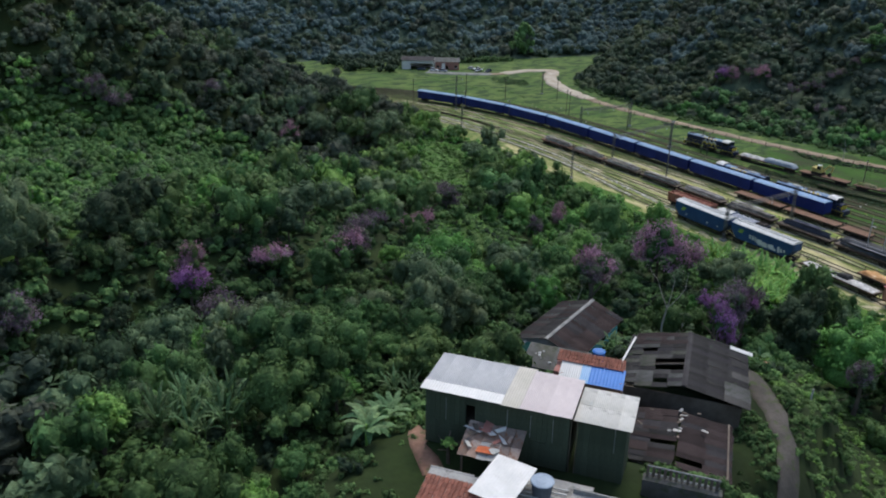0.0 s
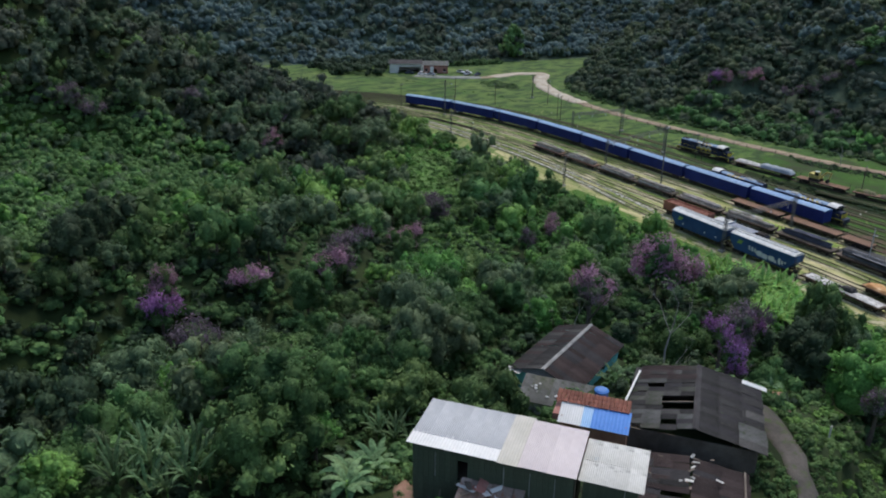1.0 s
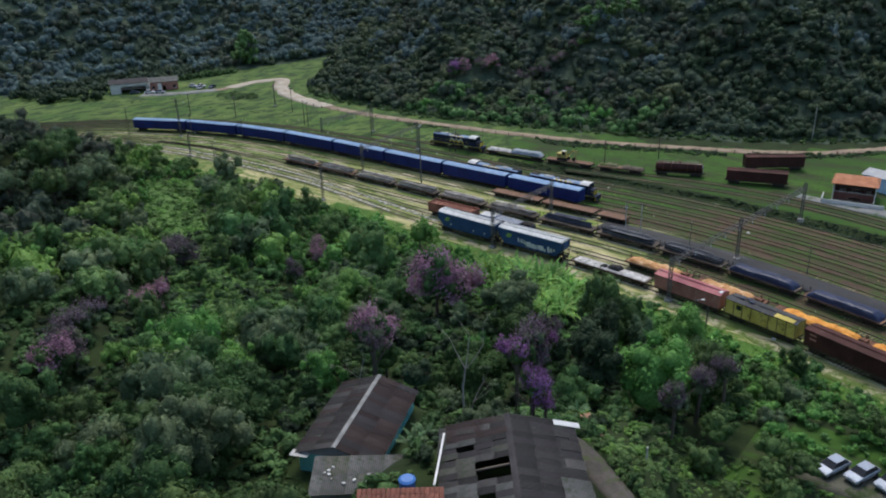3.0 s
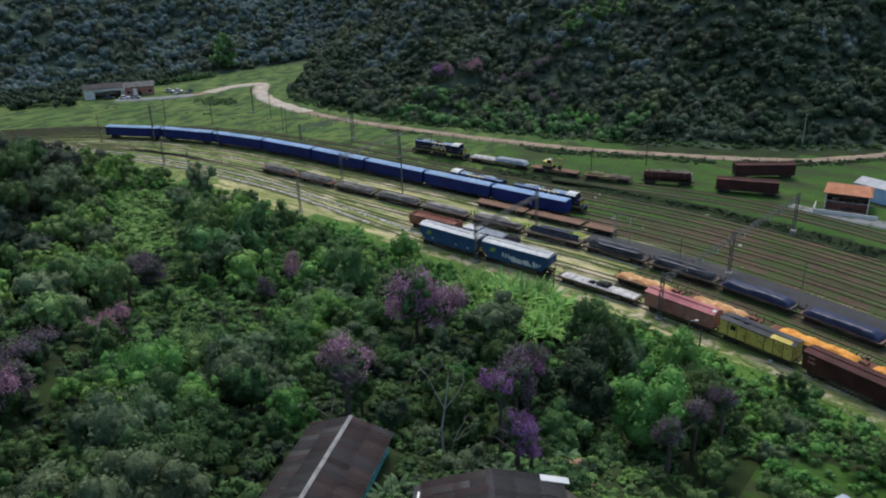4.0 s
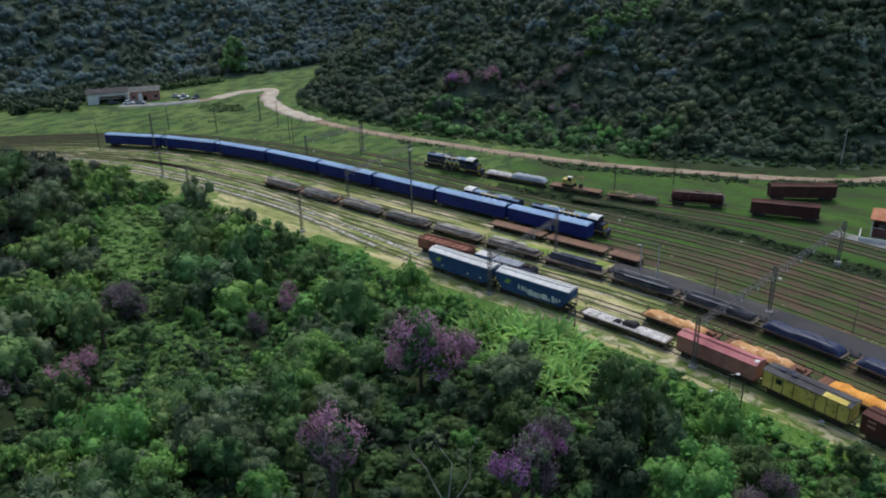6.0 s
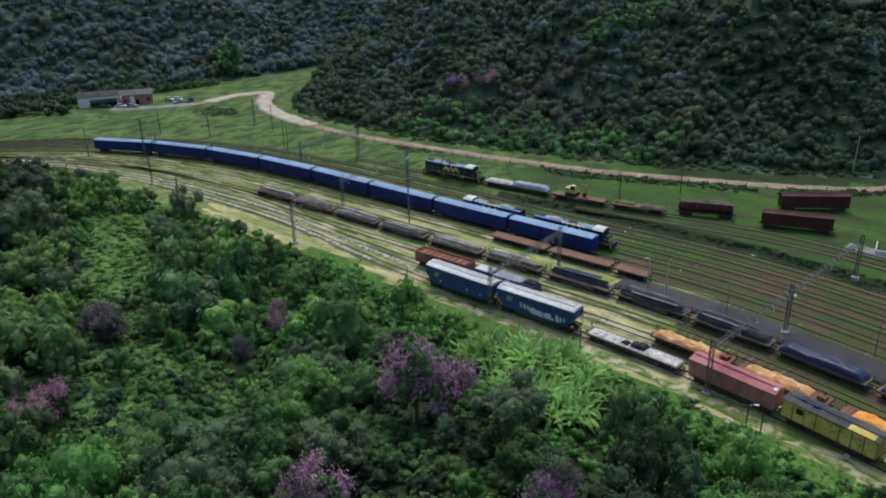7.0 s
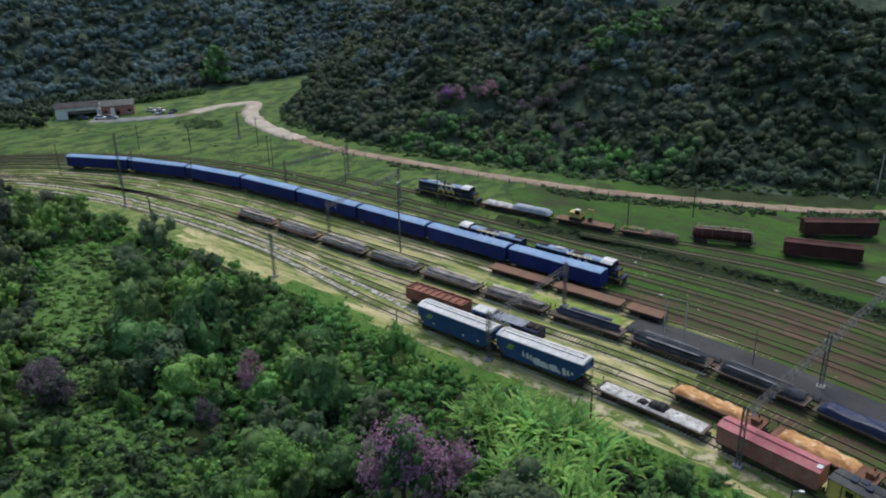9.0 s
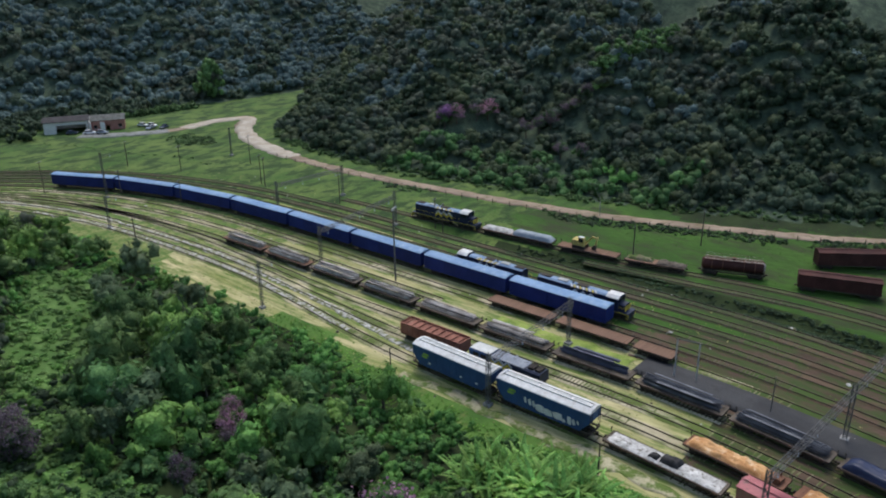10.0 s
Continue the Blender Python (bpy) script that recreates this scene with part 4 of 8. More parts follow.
def locomotive(m, length, label, axles=3):
    """A hood diesel: cab near the -y end, long hood behind it."""
    t = thing("locomotive", m, label, "locomotive", "blue diesel locomotives")
    half = length / 2 - 0.35
    bm = bmesh.new()
    box(bm, -1.45, 1.45, -half, half, 1.15, 1.42)
    for s in (-1, 1):
        side_prism(bm, [(s * half, 0.35), (s * half, 1.15), (s * (half - 0.3), 1.15), (s * (half - 0.15), 0.35)], -1.35, 1.35)
    part("frame", bm, NAVY, t)
    bm = bmesh.new()
    for s in (-1, 1):
        box(bm, s * 1.45, s * 1.48, -half, half, 1.24, 1.33)
    part("frame_stripe", bm, YELLOW, t, "yellow sill stripe")
    c0, c1 = -half + 2.1, -half + 4.4
    bm = bmesh.new()
    prism(bm, [(-1.0, 1.424), (-1.0, 3.45), (-0.6, 3.75), (0.6, 3.75), (1.0, 3.45), (1.0, 1.424)], c1 + 0.004, half - 0.9)
    for s in (-1, 1):
        for i in range(12):
            y = c1 + 0.6 + i * (half - 1.8 - c1) / 12
            box(bm, s * 1.0, s * 1.03, y - 0.3, y + 0.3, 1.55, 2.9)
    part("hood", bm, NAVY, t)
    bm = bmesh.new()
    prism(bm, [(-0.95, 3.55), (-0.6, 3.79), (0.6, 3.79), (0.95, 3.55), (0.6, 3.76), (-0.6, 3.76)], c1 + 0.2, half - 1.0)
    part("hood_top", bm, LOCO_TOP, t, "dusty pale blue hood top")
    for i, (a, b) in enumerate(((0.28, 0.42), (0.55, 0.68), (0.78, 0.92))):
        y0, y1 = c1 + (half - c1) * a, c1 + (half - c1) * b
        bm = bmesh.new()
        box(bm, -0.55, 0.55, y0, y1, 3.795, 3.95)
        for k in range(5):
            y = y0 + (k + 0.5) * (y1 - y0) / 5
            box(bm, -0.5, 0.5, y - 0.04, y + 0.04, 3.95, 4.0)
        part("radiator_grille", bm, IRON if i != 1 else GALV, t)
    bm = bmesh.new()
    tube(bm, (0, (c1 + half) / 2 - 0.3, 3.79), (0, (c1 + half) / 2 - 0.3, 4.12), 0.2, 8)
    part("exhaust", bm, IRON, t)
    bm = bmesh.new()
    prism(bm, [(-1.4, 1.424), (-1.4, 3.7), (-0.8, 4.02), (0.8, 4.02), (1.4, 3.7), (1.4, 1.424)], c0, c1)
    part("cab", bm, NAVY, t)
    bm = bmesh.new()
    prism(bm, [(-1.46, 3.66), (-0.82, 4.03), (-0.82, 4.09), (0.82, 4.09), (0.82, 4.03), (1.46, 3.66), (1.46, 3.74), (0.8, 4.14), (-0.8, 4.14), (-1.46, 3.74)], c0 - 0.1, c1 + 0.1)
    part("cab_roof", bm, WHITE, t, "white cab roof")
    bm = bmesh.new()
    prism(bm, [(-0.95, 1.424), (-0.95, 2.6), (-0.6, 2.85), (0.6, 2.85), (0.95, 2.6), (0.95, 1.424)], -half + 0.85, c0 - 0.004)
    part("nose", bm, NAVY, t)
    bm = bmesh.new()
    for k in (-0.7, 0, 0.7):
        prism(bm, [(k - 0.2, 1.5), (k - 0.2, 2.5), (k + 0.2, 2.5), (k + 0.2, 1.5)], -half + 0.82, -half + 0.848)
    part("nose_stripe", bm, YELLOW, t, "yellow nose panel")
    for s in (-1, 1):
        bm = bmesh.new()
        box(bm, s * 1.4, s * 1.42, c0 + 0.3, c1 - 0.3, 2.75, 3.5)
        part("side_window", bm, GLASS, t)
        bm = bmesh.new()
        box(bm, s * 0.75 - 0.5, s * 0.75 + 0.5, c0 - 0.02, c0, 2.95, 3.6)
        part("windscreen", bm, GLASS, t)
        chevrons(t, s * 1.035, c1 + 2.4, 1.55, s)
        for i in range(9):
            a = s * 1.0
            y = c1 + 2.0 + i * 0.62
            bm = bmesh.new()
            v = [bm.verts.new(p) for p in ((a, y, 3.47), (a, y + 0.4, 3.47), (s * 0.6, y + 0.75, 3.77), (s * 0.6, y + 0.35, 3.77))]
            bm.faces.new(v)
            ext = bmesh.ops.extrude_face_region(bm, geom=bm.faces[:])
            bmesh.ops.translate(bm, verts=[q for q in ext["geom"] if isinstance(q, bmesh.types.BMVert)], vec=(s * 0.03, 0, 0.04))
            part("shoulder_stripe", bm, YELLOW if i % 2 else WHITE, t, "yellow hood band" if i % 2 else "white hood band")
        bm = bmesh.new()
        tube(bm, (s * 1.4, -half + 0.3, 2.3), (s * 1.4, c0 - 0.1, 2.3), 0.025, 5)
        tube(bm, (s * 1.4, c1 + 0.1, 2.35), (s * 1.4, half - 0.2, 2.35), 0.025, 5)
        y = c1 + 0.2
        while y < half:
            tube(bm, (s * 1.4, y, 1.42), (s * 1.4, y, 2.35), 0.02, 5)
            y += 1.7
        part("handrail", bm, YELLOW, t, "yellow handrail")
        for k in range(3):
            for y0, y1 in ((-half - 0.05, -half + 0.35), (half - 0.35, half + 0.05)):
                bm = bmesh.new()
                box(bm, s * 1.1, s * 1.45, y0, y1, 0.45 + k * 0.3, 0.5 + k * 0.3)
                part("step", bm, YELLOW, t)
    bm = bmesh.new()
    prism(bm, [(-1.3, 0.5), (-1.3, 1.1), (1.3, 1.1), (1.3, 0.5), (0.9, 0.35), (-0.9, 0.35)], -1.9, 1.9)
    part("fuel_tank", bm, IRON, t, bevel=0.03)
    running_gear(t, (-half + 3.1, half - 3.1), axles)
    couplers(t, half)
    return t


def tank_wagon(m):
    t = thing("tank_wagon", m, "derelict rusty brown tank wagon standing in grass", "railway wagon")
    half = 6.0
    underframe(t, half)
    bm = bmesh.new()
    tube(bm, (0, -half + 0.4, 2.25), (0, half - 0.4, 2.25), 1.18, 20)
    tube(bm, (0, half - 0.4, 2.25), (0, half - 0.05, 2.25), 1.18, 20, 0.75)
    part("barrel", bm, MAROON, t, smooth=False)
    bm = bmesh.new()
    tube(bm, (0, -half + 0.395, 2.25), (0, -half + 0.05, 2.25), 1.17, 20, 0.75)
    part("end_cap", bm, PEELING, t, "peeling grey-white end cap")
    for y in (-4, -2, 2, 4):
        bm = bmesh.new()
        tube(bm, (0, y - 0.06, 2.25), (0, y + 0.06, 2.25), 1.22, 20)
        part("band", bm, RUST, t)
    bm = bmesh.new()
    tube(bm, (0, 0, 3.3), (0, 0, 3.7), 0.45, 12)
    tube(bm, (0, 0, 3.7), (0, 0, 3.78), 0.5, 12)
    part("dome", bm, RUST, t)
    bm = bmesh.new()
    for s in (-1, 1):
        box(bm, s * 0.75 - 0.18, s * 0.75 + 0.18, -half + 0.6, half - 0.6, 3.42, 3.47)
        for i in range(8):
            y = -half + 0.8 + i * (half * 2 - 1.6) / 7
            tube(bm, (s * 0.95, y, 3.4), (s * 0.95, y, 4.0), 0.025, 5)
        tube(bm, (s * 0.95, -half + 0.8, 4.0), (s * 0.95, half - 0.8, 4.0), 0.03, 5)
    part("top_walkway", bm, PEELING, t, "peeling white walkway rails")
    running_gear(t, (-4.2, 4.2))
    couplers(t, half)
    return t


def track_machine(m):
    t = thing("track_machine", m, "low grey and blue track maintenance vehicle with flat roof", "rail vehicle")
    half = 6.6
    underframe(t, half)
    bm = bmesh.new()
    prism(bm, [(-1.3, 1.104), (-1.3, 2.5), (-1.0, 2.7), (1.0, 2.7), (1.3, 2.5), (1.3, 1.104)], -half + 0.1, half - 4.0)
    part("engine_housing", bm, NAVY, t, bevel=0.03)
    bm = bmesh.new()
    box(bm, -1.2, 1.2, -half + 3.0, half - 4.1, 2.704, 2.76)
    part("housing_roof", bm, DUSTY_ROOF, t, "dusty grey-blue roof")
    bm = bmesh.new()
    prism(bm, [(-1.35, 1.104), (-1.35, 2.72), (-1.1, 2.9), (1.1, 2.9), (1.35, 2.72), (1.35, 1.104)], half - 4.0, half - 0.1)
    part("cab", bm, HOPPER_BLUE, t, bevel=0.03)
    bm = bmesh.new()
    box(bm, -1.2, 1.2, half - 3.95, half - 0.15, 2.904, 2.98)
    part("cab_roof", bm, GALV, t, "pale grey cab roof")
    for s in (-1, 1):
        for y in (half - 3.4, half - 2.0):
            bm = bmesh.new()
            box(bm, s * 1.35, s * 1.37, y, y + 1.1, 2.0, 2.6)
            part("window", bm, GLASS, t)
        chevrons(t, s * 1.305, -1.6, 1.3, s)
    for y in (-half + 0.8, -half + 2.0):
        bm = bmesh.new()
        box(bm, -0.8, 0.8, y - 0.45, y + 0.45, 2.7, 3.0)
        for k in range(4):
            box(bm, -0.75, 0.75, y - 0.4 + k * 0.25, y - 0.32 + k * 0.25, 3.0, 3.06)
        part("radiator_grille", bm, IRON, t)
    running_gear(t, (-4.6, 4.6))
    couplers(t, half)
    return t


def excavator(m):
    t = thing("excavator", m, "small yellow excavator parked on a flat wagon", "excavator")
    for s in (-1, 1):
        bm = bmesh.new()
        side_prism(bm, [(-1.5, 0.2), (-1.3, 0.0), (1.3, 0.0), (1.5, 0.2), (1.5, 0.5), (1.3, 0.68), (-1.3, 0.68), (-1.5, 0.5)], s * 0.95 - 0.22, s * 0.95 + 0.22)
        part("track_unit", bm, IRON, t, bevel=0.03)
    bm = bmesh.new()
    box(bm, -1.15, 1.15, -1.3, 1.5, 0.75, 1.15)
    box(bm, -1.1, 1.1, 0.2, 1.6, 1.15, 1.9)
    tube(bm, (0, 0, 0.6), (0, 0, 0.78), 0.6, 12)
    part("upper_body", bm, PALE_YELLOW, t, bevel=0.06)
    bm = bmesh.new()
    side_prism(bm, [(-1.25, 1.154), (-1.1, 2.45), (-0.9, 2.6), (0.1, 2.6), (0.15, 1.154)], -1.1, -0.15)
    cab = part("cab", bm, PALE_YELLOW, t, bevel=0.04)
    bm = bmesh.new()
    box(bm, -1.115, -1.105, -1.0, 0.0, 1.6, 2.4)
    part("window", bm, GLASS, cab)
    bm = bmesh.new()
    box(bm, -1.12, -0.13, -0.95, 0.15, 2.604, 2.66)
    part("roof", bm, WHITE, cab, "white cab roof")
    bm = bmesh.new()
    side_prism(bm, [(-1.0, 1.3), (-2.6, 3.0), (-3.9, 2.75), (-3.85, 2.45), (-2.7, 2.6), (-1.2, 1.05)], 0.0, 0.3)
    part("boom", bm, PALE_YELLOW, t, bevel=0.03)
    bm = bmesh.new()
    side_prism(bm, [(-3.95, 3.0), (-3.6, 2.9), (-3.2, 0.9), (-3.4, 0.8)], 0.03, 0.27)
    part("stick", bm, PALE_YELLOW, t, bevel=0.03)
    bm = bmesh.new()
    side_prism(bm, [(-3.6, 1.0), (-3.0, 1.05), (-2.6, 0.5), (-2.9, 0.0), (-3.5, 0.15), (-3.3, 0.5)], -0.25, 0.55)
    part("bucket", bm, IRON, t)
    return t


# --- the long blue train, on the swinging curve ---
def arc_places(key, start, pitch, count):
    pts, _ = LINE[key]
    o = pts[np.argsort(pts[:, 1])]
    s = np.concatenate([[0], np.cumsum(np.hypot(*np.diff(o, axis=0).T))])
    s0 = np.interp(start, o[:, 1], s)
    return [float(np.interp(s0 + pitch * (i + 0.5), s, o[:, 1])) for i in range(count)]


first = None
for i, y in enumerate(arc_places("blue", 99.6, 20.95, 8)):
    m = on_track("blue", y, 20)
    if first is None:
        first = covered_wagon(m, i)
    else:
        copy_thing(first, m)

# --- the track beside the path ---
hopper_wagon(on_track("near", 109.9, 15), False)
hopper_wagon(on_track("near", 93.7, 15), True)
flat_wagon(on_track("near", 76.0, 16), 17.2, OLD_DECK, "weathered flat wagon loaded with pale rubble and scrap")
heap(on_track("near", 76.0, 16) @ pose(0, 0, 1.17), 15.6, 2.5, 0.28, RUBBLE, "spread of pale broken rubble on a flat wagon", "rubble", 4, "rubble", 0.7, 60)
heap(on_track("near", 75.0, 16) @ pose(0.1, 0, 1.38), 2.6, 1.9, 0.75, COAL, "heap of black scrap on a flat wagon", "scrap heap", 9, "scrap_mound", 1.6, 14)
heap(on_track("near", 77.2, 16) @ pose(-0.3, 0, 1.35), 1.4, 1.2, 0.45, COAL, "small pile of black scrap on a flat wagon", "scrap heap", 10, "scrap_mound", 1.4, 10)
red = box_wagon(on_track("near", 59.8, 12), 13.4, RED_SIDE, RED_ROOF, "faded red boxcar with a dull pink-red gabled roof", high=3.5, gable=0.45)
bm = bmesh.new()
prism(bm, [(-0.9, 3.83), (0.1, 4.03), (0.1, 4.06), (-0.9, 3.86)], -6.3, -5.7)
part("roof_patch", bm, WHITE, red, "white replacement roof sheet")
yel = box_wagon(on_track("near", 46.5, 12), 12.9, OLIVE_YELLOW, BLACK_ROOF, "weathered yellow boxcar with a tarred black roof", high=3.55, gable=0.25, windows=((3.2, 4.1, 2.3, 3.1),), rib=1.35, post=SILL)
bm = bmesh.new()
prism(bm, [(-1.5, 3.64), (-0.5, 3.83), (-0.5, 3.87), (-1.5, 3.68)], -5.6, -2.4)
part("roof_sheet", bm, OLIVE_YELLOW, yel, "pale yellow roof edge sheet")
bm = bmesh.new()
for x, y, s in ((0.1, 3.9, 0.5), (0.5, 2.9, 0.4), (-0.2, 2.2, 0.35)):
    box(bm, x - s, x + s, y - 0.35, y + 0.35, 3.9, 4.05)
part("roof_vent", bm, NAVY, yel)
mar = box_wagon(on_track("near", 32.6, 13), 14.2, MAROON, MAROON, "dark maroon boxcar with faded lettering patches", high=3.6, gable=0.3)
for k in range(2):
    bm = bmesh.new()
    side_prism(bm, [(4.9 - k * 0.1, 2.9 - k * 0.7), (5.9, 2.9 - k * 0.7), (5.9, 3.2 - k * 0.7), (4.9, 3.2 - k * 0.7)], -1.44, -1.41)
    part("lettering_patch", bm, RED_SIDE, mar, "faded pale lettering bar")

# --- second track ---
gondola(on_track("second", 119.2, 12), 13.4, RED_RUST, "open rust-red gondola wagon with ribbed sides")
track_machine(on_track("second", 104.6, 13))
for y, mid, long, mat, seed, words in ((69.0, 69.9, 10.6, TARP_ORANGE, 1, "dusty orange load spread along a flat wagon"), (54.8, 55.6, 9.6, TARP_ORANGE, 2, "dusty orange load spread along a flat wagon"),
                                       (40.4, 39.2, 12.4, TARP_BRIGHT, 3, "bright orange load spread along a flat wagon"), (26, 25.4, 12.0, TARP_BRIGHT, 5, "bright orange load spread along a flat wagon")):
    flat_wagon(on_track("second", y, 13), 14.0, RUST, "rusty flat wagon carrying an orange load", "wagons with orange loads")
    heap(on_track("second", mid, 13) @ pose(0, 0, 1.18), long, 2.5, 0.58, mat, words, "load", seed, "orange_load", 0.95, 84, 1.6, 5.0)
    bm = bmesh.new()
    box(bm, -0.6, 0.6, -0.5, 0.5, 0, 0.5)
    box(bm, -0.9, -0.5, -0.3, 0.4, 0.0, 0.8)
    tube(bm, (0.5, 0, 0.4), (0.5, 0, 1.1), 0.12, 8)
    whole("winch", bm, RUST, "rusty winch bolted on a flat wagon's end", "winch", m=on_track("second", min(y - 5.4, mid - long / 2 - 0.7), 13) @ pose(0, 0, 1.2))

# --- the long rake of flat wagons ---
ends = arc_places("flats", 45.0, 14.45, 10) + [37.6, 23.2, 9.0]
for i, y in enumerate(ends):
    m = on_track("flats", y, 13)
    flat_wagon(m, 14.3, BROWN_DECK if i > 7 else OLD_DECK, "weathered flat wagon with worn timber deck and stakes", "rake of flat wagons")
    up = m @ pose(0, 0, 1.2)
    if i in (4, 5, 6, 7, 8, 9):
        bundle(up, 11.4, 2.3, 3 if i < 8 else 4, RAILLOAD, "stack of weathered steel rails on a flat wagon", "rail stack", i, size=0.2)
    elif i in (3,):
        bundle(up, 11.6, 1.1, 5, BLUELOAD, "narrow stack of blue-grey steel sections on a wagon", "steel stack", i, "steel_stack", 0.2)
    elif i in (2, 1):
        bundle(up, 11.8, 2.3, 4, DARKLOAD, "stack of dark steel sections on a flat wagon", "steel stack", i, "steel_stack", 0.2)
    else:
        heap(up, 12.6, 2.6, 1.2, TARP_BLUE, "load under a dark blue tarpaulin on a flat wagon", "tarpaulin", i, "tarpaulin_load", 0.4, 60, 0.4, 8.0)

# --- brown flats, locomotives ---
for y, l in ((114.9, 14.4), (100.4, 14.4), (89.3, 7.6)):
    flat_wagon(on_track("brown", y, 13), l, BROWN_DECK, "empty brown flat wagon with a plank deck", "brown flat wagons")
locomotive(on_track("locos", 129.0, 17) @ pose(0, 0, 0, 0, 0, 180), 19.2, "blue hood diesel locomotive with white cab roof beside blue wagons")
locomotive(on_track("locos", 108.2, 18), 20.6, "blue and yellow diesel locomotive with a white cab roof")
locomotive(on_track("siding", 156.6, 17), 19.4, "blue diesel locomotive with yellow chevrons, coupled to flat wagons")

# --- works train on the siding ---
flat_wagon(on_track("siding", 136.8, 16), 19.0, BROWN_DECK, "brown flat wagon carrying gravel and a covered load", "works train wagons")
heap(on_track("siding", 132.8, 16) @ pose(0, 0, 1.18), 10.0, 2.5, 1.15, GREY_TARP, "load under a grey-blue tarpaulin on a flat wagon", "tarpaulin", 24, "tarpaulin_load", 0.5, 30)
heap(on_track("siding", 141.9, 16) @ pose(0, 0, 1.18), 7.5, 2.4, 0.55, RUBBLE, "low mound of pale gravel on a flat wagon", "gravel load", 21, "gravel_load", 1.2, 24)
flat_wagon(on_track("siding", 119.5, 14), 14.4, BROWN_DECK, "brown flat wagon carrying a small excavator", "works train wagons")
excavator(on_track("siding", 121.4, 14) @ pose(0, 0, 1.2))
flat_wagon(on_track("siding", 105.2, 14), 13.0, BROWN_DECK, "brown flat wagon with scattered scrap timber", "works train wagons")
heap(on_track("siding", 108.4, 12) @ pose(0.2, 0, 1.18), 5.6, 2.0, 0.6, SLEEPER, "pile of old broken timber on a flat wagon", "timber pile", 22, "timber_load", 1.8, 22)
heap(on_track("siding", 102.0, 12) @ pose(-0.2, 0, 1.18), 5.8, 2.2, 0.55, OLD_DECK, "heap of pale scrap timber on a flat wagon", "timber pile", 23, "timber_load", 1.8, 22)


def slanted(x, y, dx, dy, z=0.0):
    return pose(x, y, z, 0, 0, math.degrees(math.atan2(dx, -dy)))


tank_wagon(slanted(200.2, 91.6, 4.6, -12.4, height(200, 91)))
box_wagon(slanted(203.6, 73.0, 4.4, -13.8, height(203, 73) - 0.02), 14.8, MAROON, MAROON, "old maroon boxcar standing in the meadow grass", high=3.5, gable=0.3, group="old boxcars in the meadow")
box_wagon(slanted(218.6, 73.8, 8.8, -13.0, height(218, 74) - 0.02), 15.6, MAROON, MAROON, "old maroon boxcar standing beside the earth road", high=3.7, gable=0.35, group="old boxcars in the meadow")


# ---- houses on the slope ----
TIN_GREY = surface("grey_zinc_sheet", (0.37, 0.38, 0.395), (0.48, 0.49, 0.50), 0.8, 0.0, 0.5, 5, spot=(0.36, 0.38, 0.40), spot_at=0.66, bump=0.05, vary=0.06, speck=0.07)
TIN_WHITE = surface("white_sheet", (0.64, 0.64, 0.62), (0.76, 0.75, 0.73), 0.6, 0, 0.6, 5, spot=(0.55, 0.54, 0.52), spot_at=0.66, bump=0.05, vary=0.05, speck=0.07)
TIN_CREAM = surface("cream_sheet", (0.46, 0.44, 0.38), (0.57, 0.54, 0.48), 0.75, 0, 0.5, 5, spot=(0.5, 0.48, 0.42), spot_at=0.64, bump=0.05, vary=0.08, speck=0.07)
TIN_PINK = surface("pale_pink_sheet", (0.54, 0.48, 0.48), (0.63, 0.57, 0.56), 0.75, 0, 0.5, 5, spot=(0.48, 0.43, 0.41), spot_at=0.64, bump=0.05, vary=0.06, speck=0.07)
TIN_DIRTY = surface("dirty_white_sheet", (0.44, 0.435, 0.40), (0.60, 0.59, 0.555), 0.7, 0, 0.7, 6, spot=(0.22, 0.22, 0.21), spot_at=0.63, bump=0.1, vary=0.1, speck=0.07)
SHEET_BLUE = surface("bright_blue_sheet", (0.05, 0.20, 0.58), (0.08, 0.26, 0.66), 0.4, 0, 0.6, 5, bump=0.04, speck=0.07)
SHEET_SKY = surface("pale_blue_sheet", (0.30, 0.50, 0.74), (0.42, 0.60, 0.80), 0.4, 0, 0.6, 5, bump=0.04, speck=0.07)
FIBRE = surface("weathered_fibre_cement", (0.043, 0.041, 0.039), (0.086, 0.082, 0.078), 0.9, 0, 0.5, 7, spot=(0.05, 0.05, 0.045), spot_at=0.58, vary=0.35, bump=0.2)
FIBRE_DARK = surface("dark_fibre_cement", (0.025, 0.024, 0.023), (0.044, 0.042, 0.041), 0.9, 0, 0.8, 7, spot=(0.13, 0.12, 0.115), spot_at=0.64, vary=0.3, bump=0.2)
FIBRE_DEEP = surface("near_black_fibre_cement", (0.028, 0.026, 0.028), (0.050, 0.047, 0.049), 0.9, 0, 0.5, 7, spot=(0.09, 0.085, 0.08), spot_at=0.66, vary=0.2, bump=0.2)
FIBRE_MOSS = surface("mossy_fibre_cement", (0.052, 0.052, 0.044), (0.092, 0.091, 0.078), 0.9, 0, 0.7, 7, spot=(0.045, 0.06, 0.03), spot_at=0.55, vary=0.3, bump=0.2)
FIBRE_WORN = surface("worn_grey_fibre_cement", (0.064, 0.065, 0.062), (0.122, 0.123, 0.119), 0.9, 0, 0.7, 7, spot=(0.05, 0.06, 0.04), spot_at=0.56, vary=0.25, bump=0.2)
FIBRE_PALE = surface("grey_fibre_cement", (0.20, 0.205, 0.20), (0.33, 0.33, 0.32), 0.9, 0, 0.5, 7, spot=(0.12, 0.12, 0.10), spot_at=0.6, vary=0.15, bump=0.2)
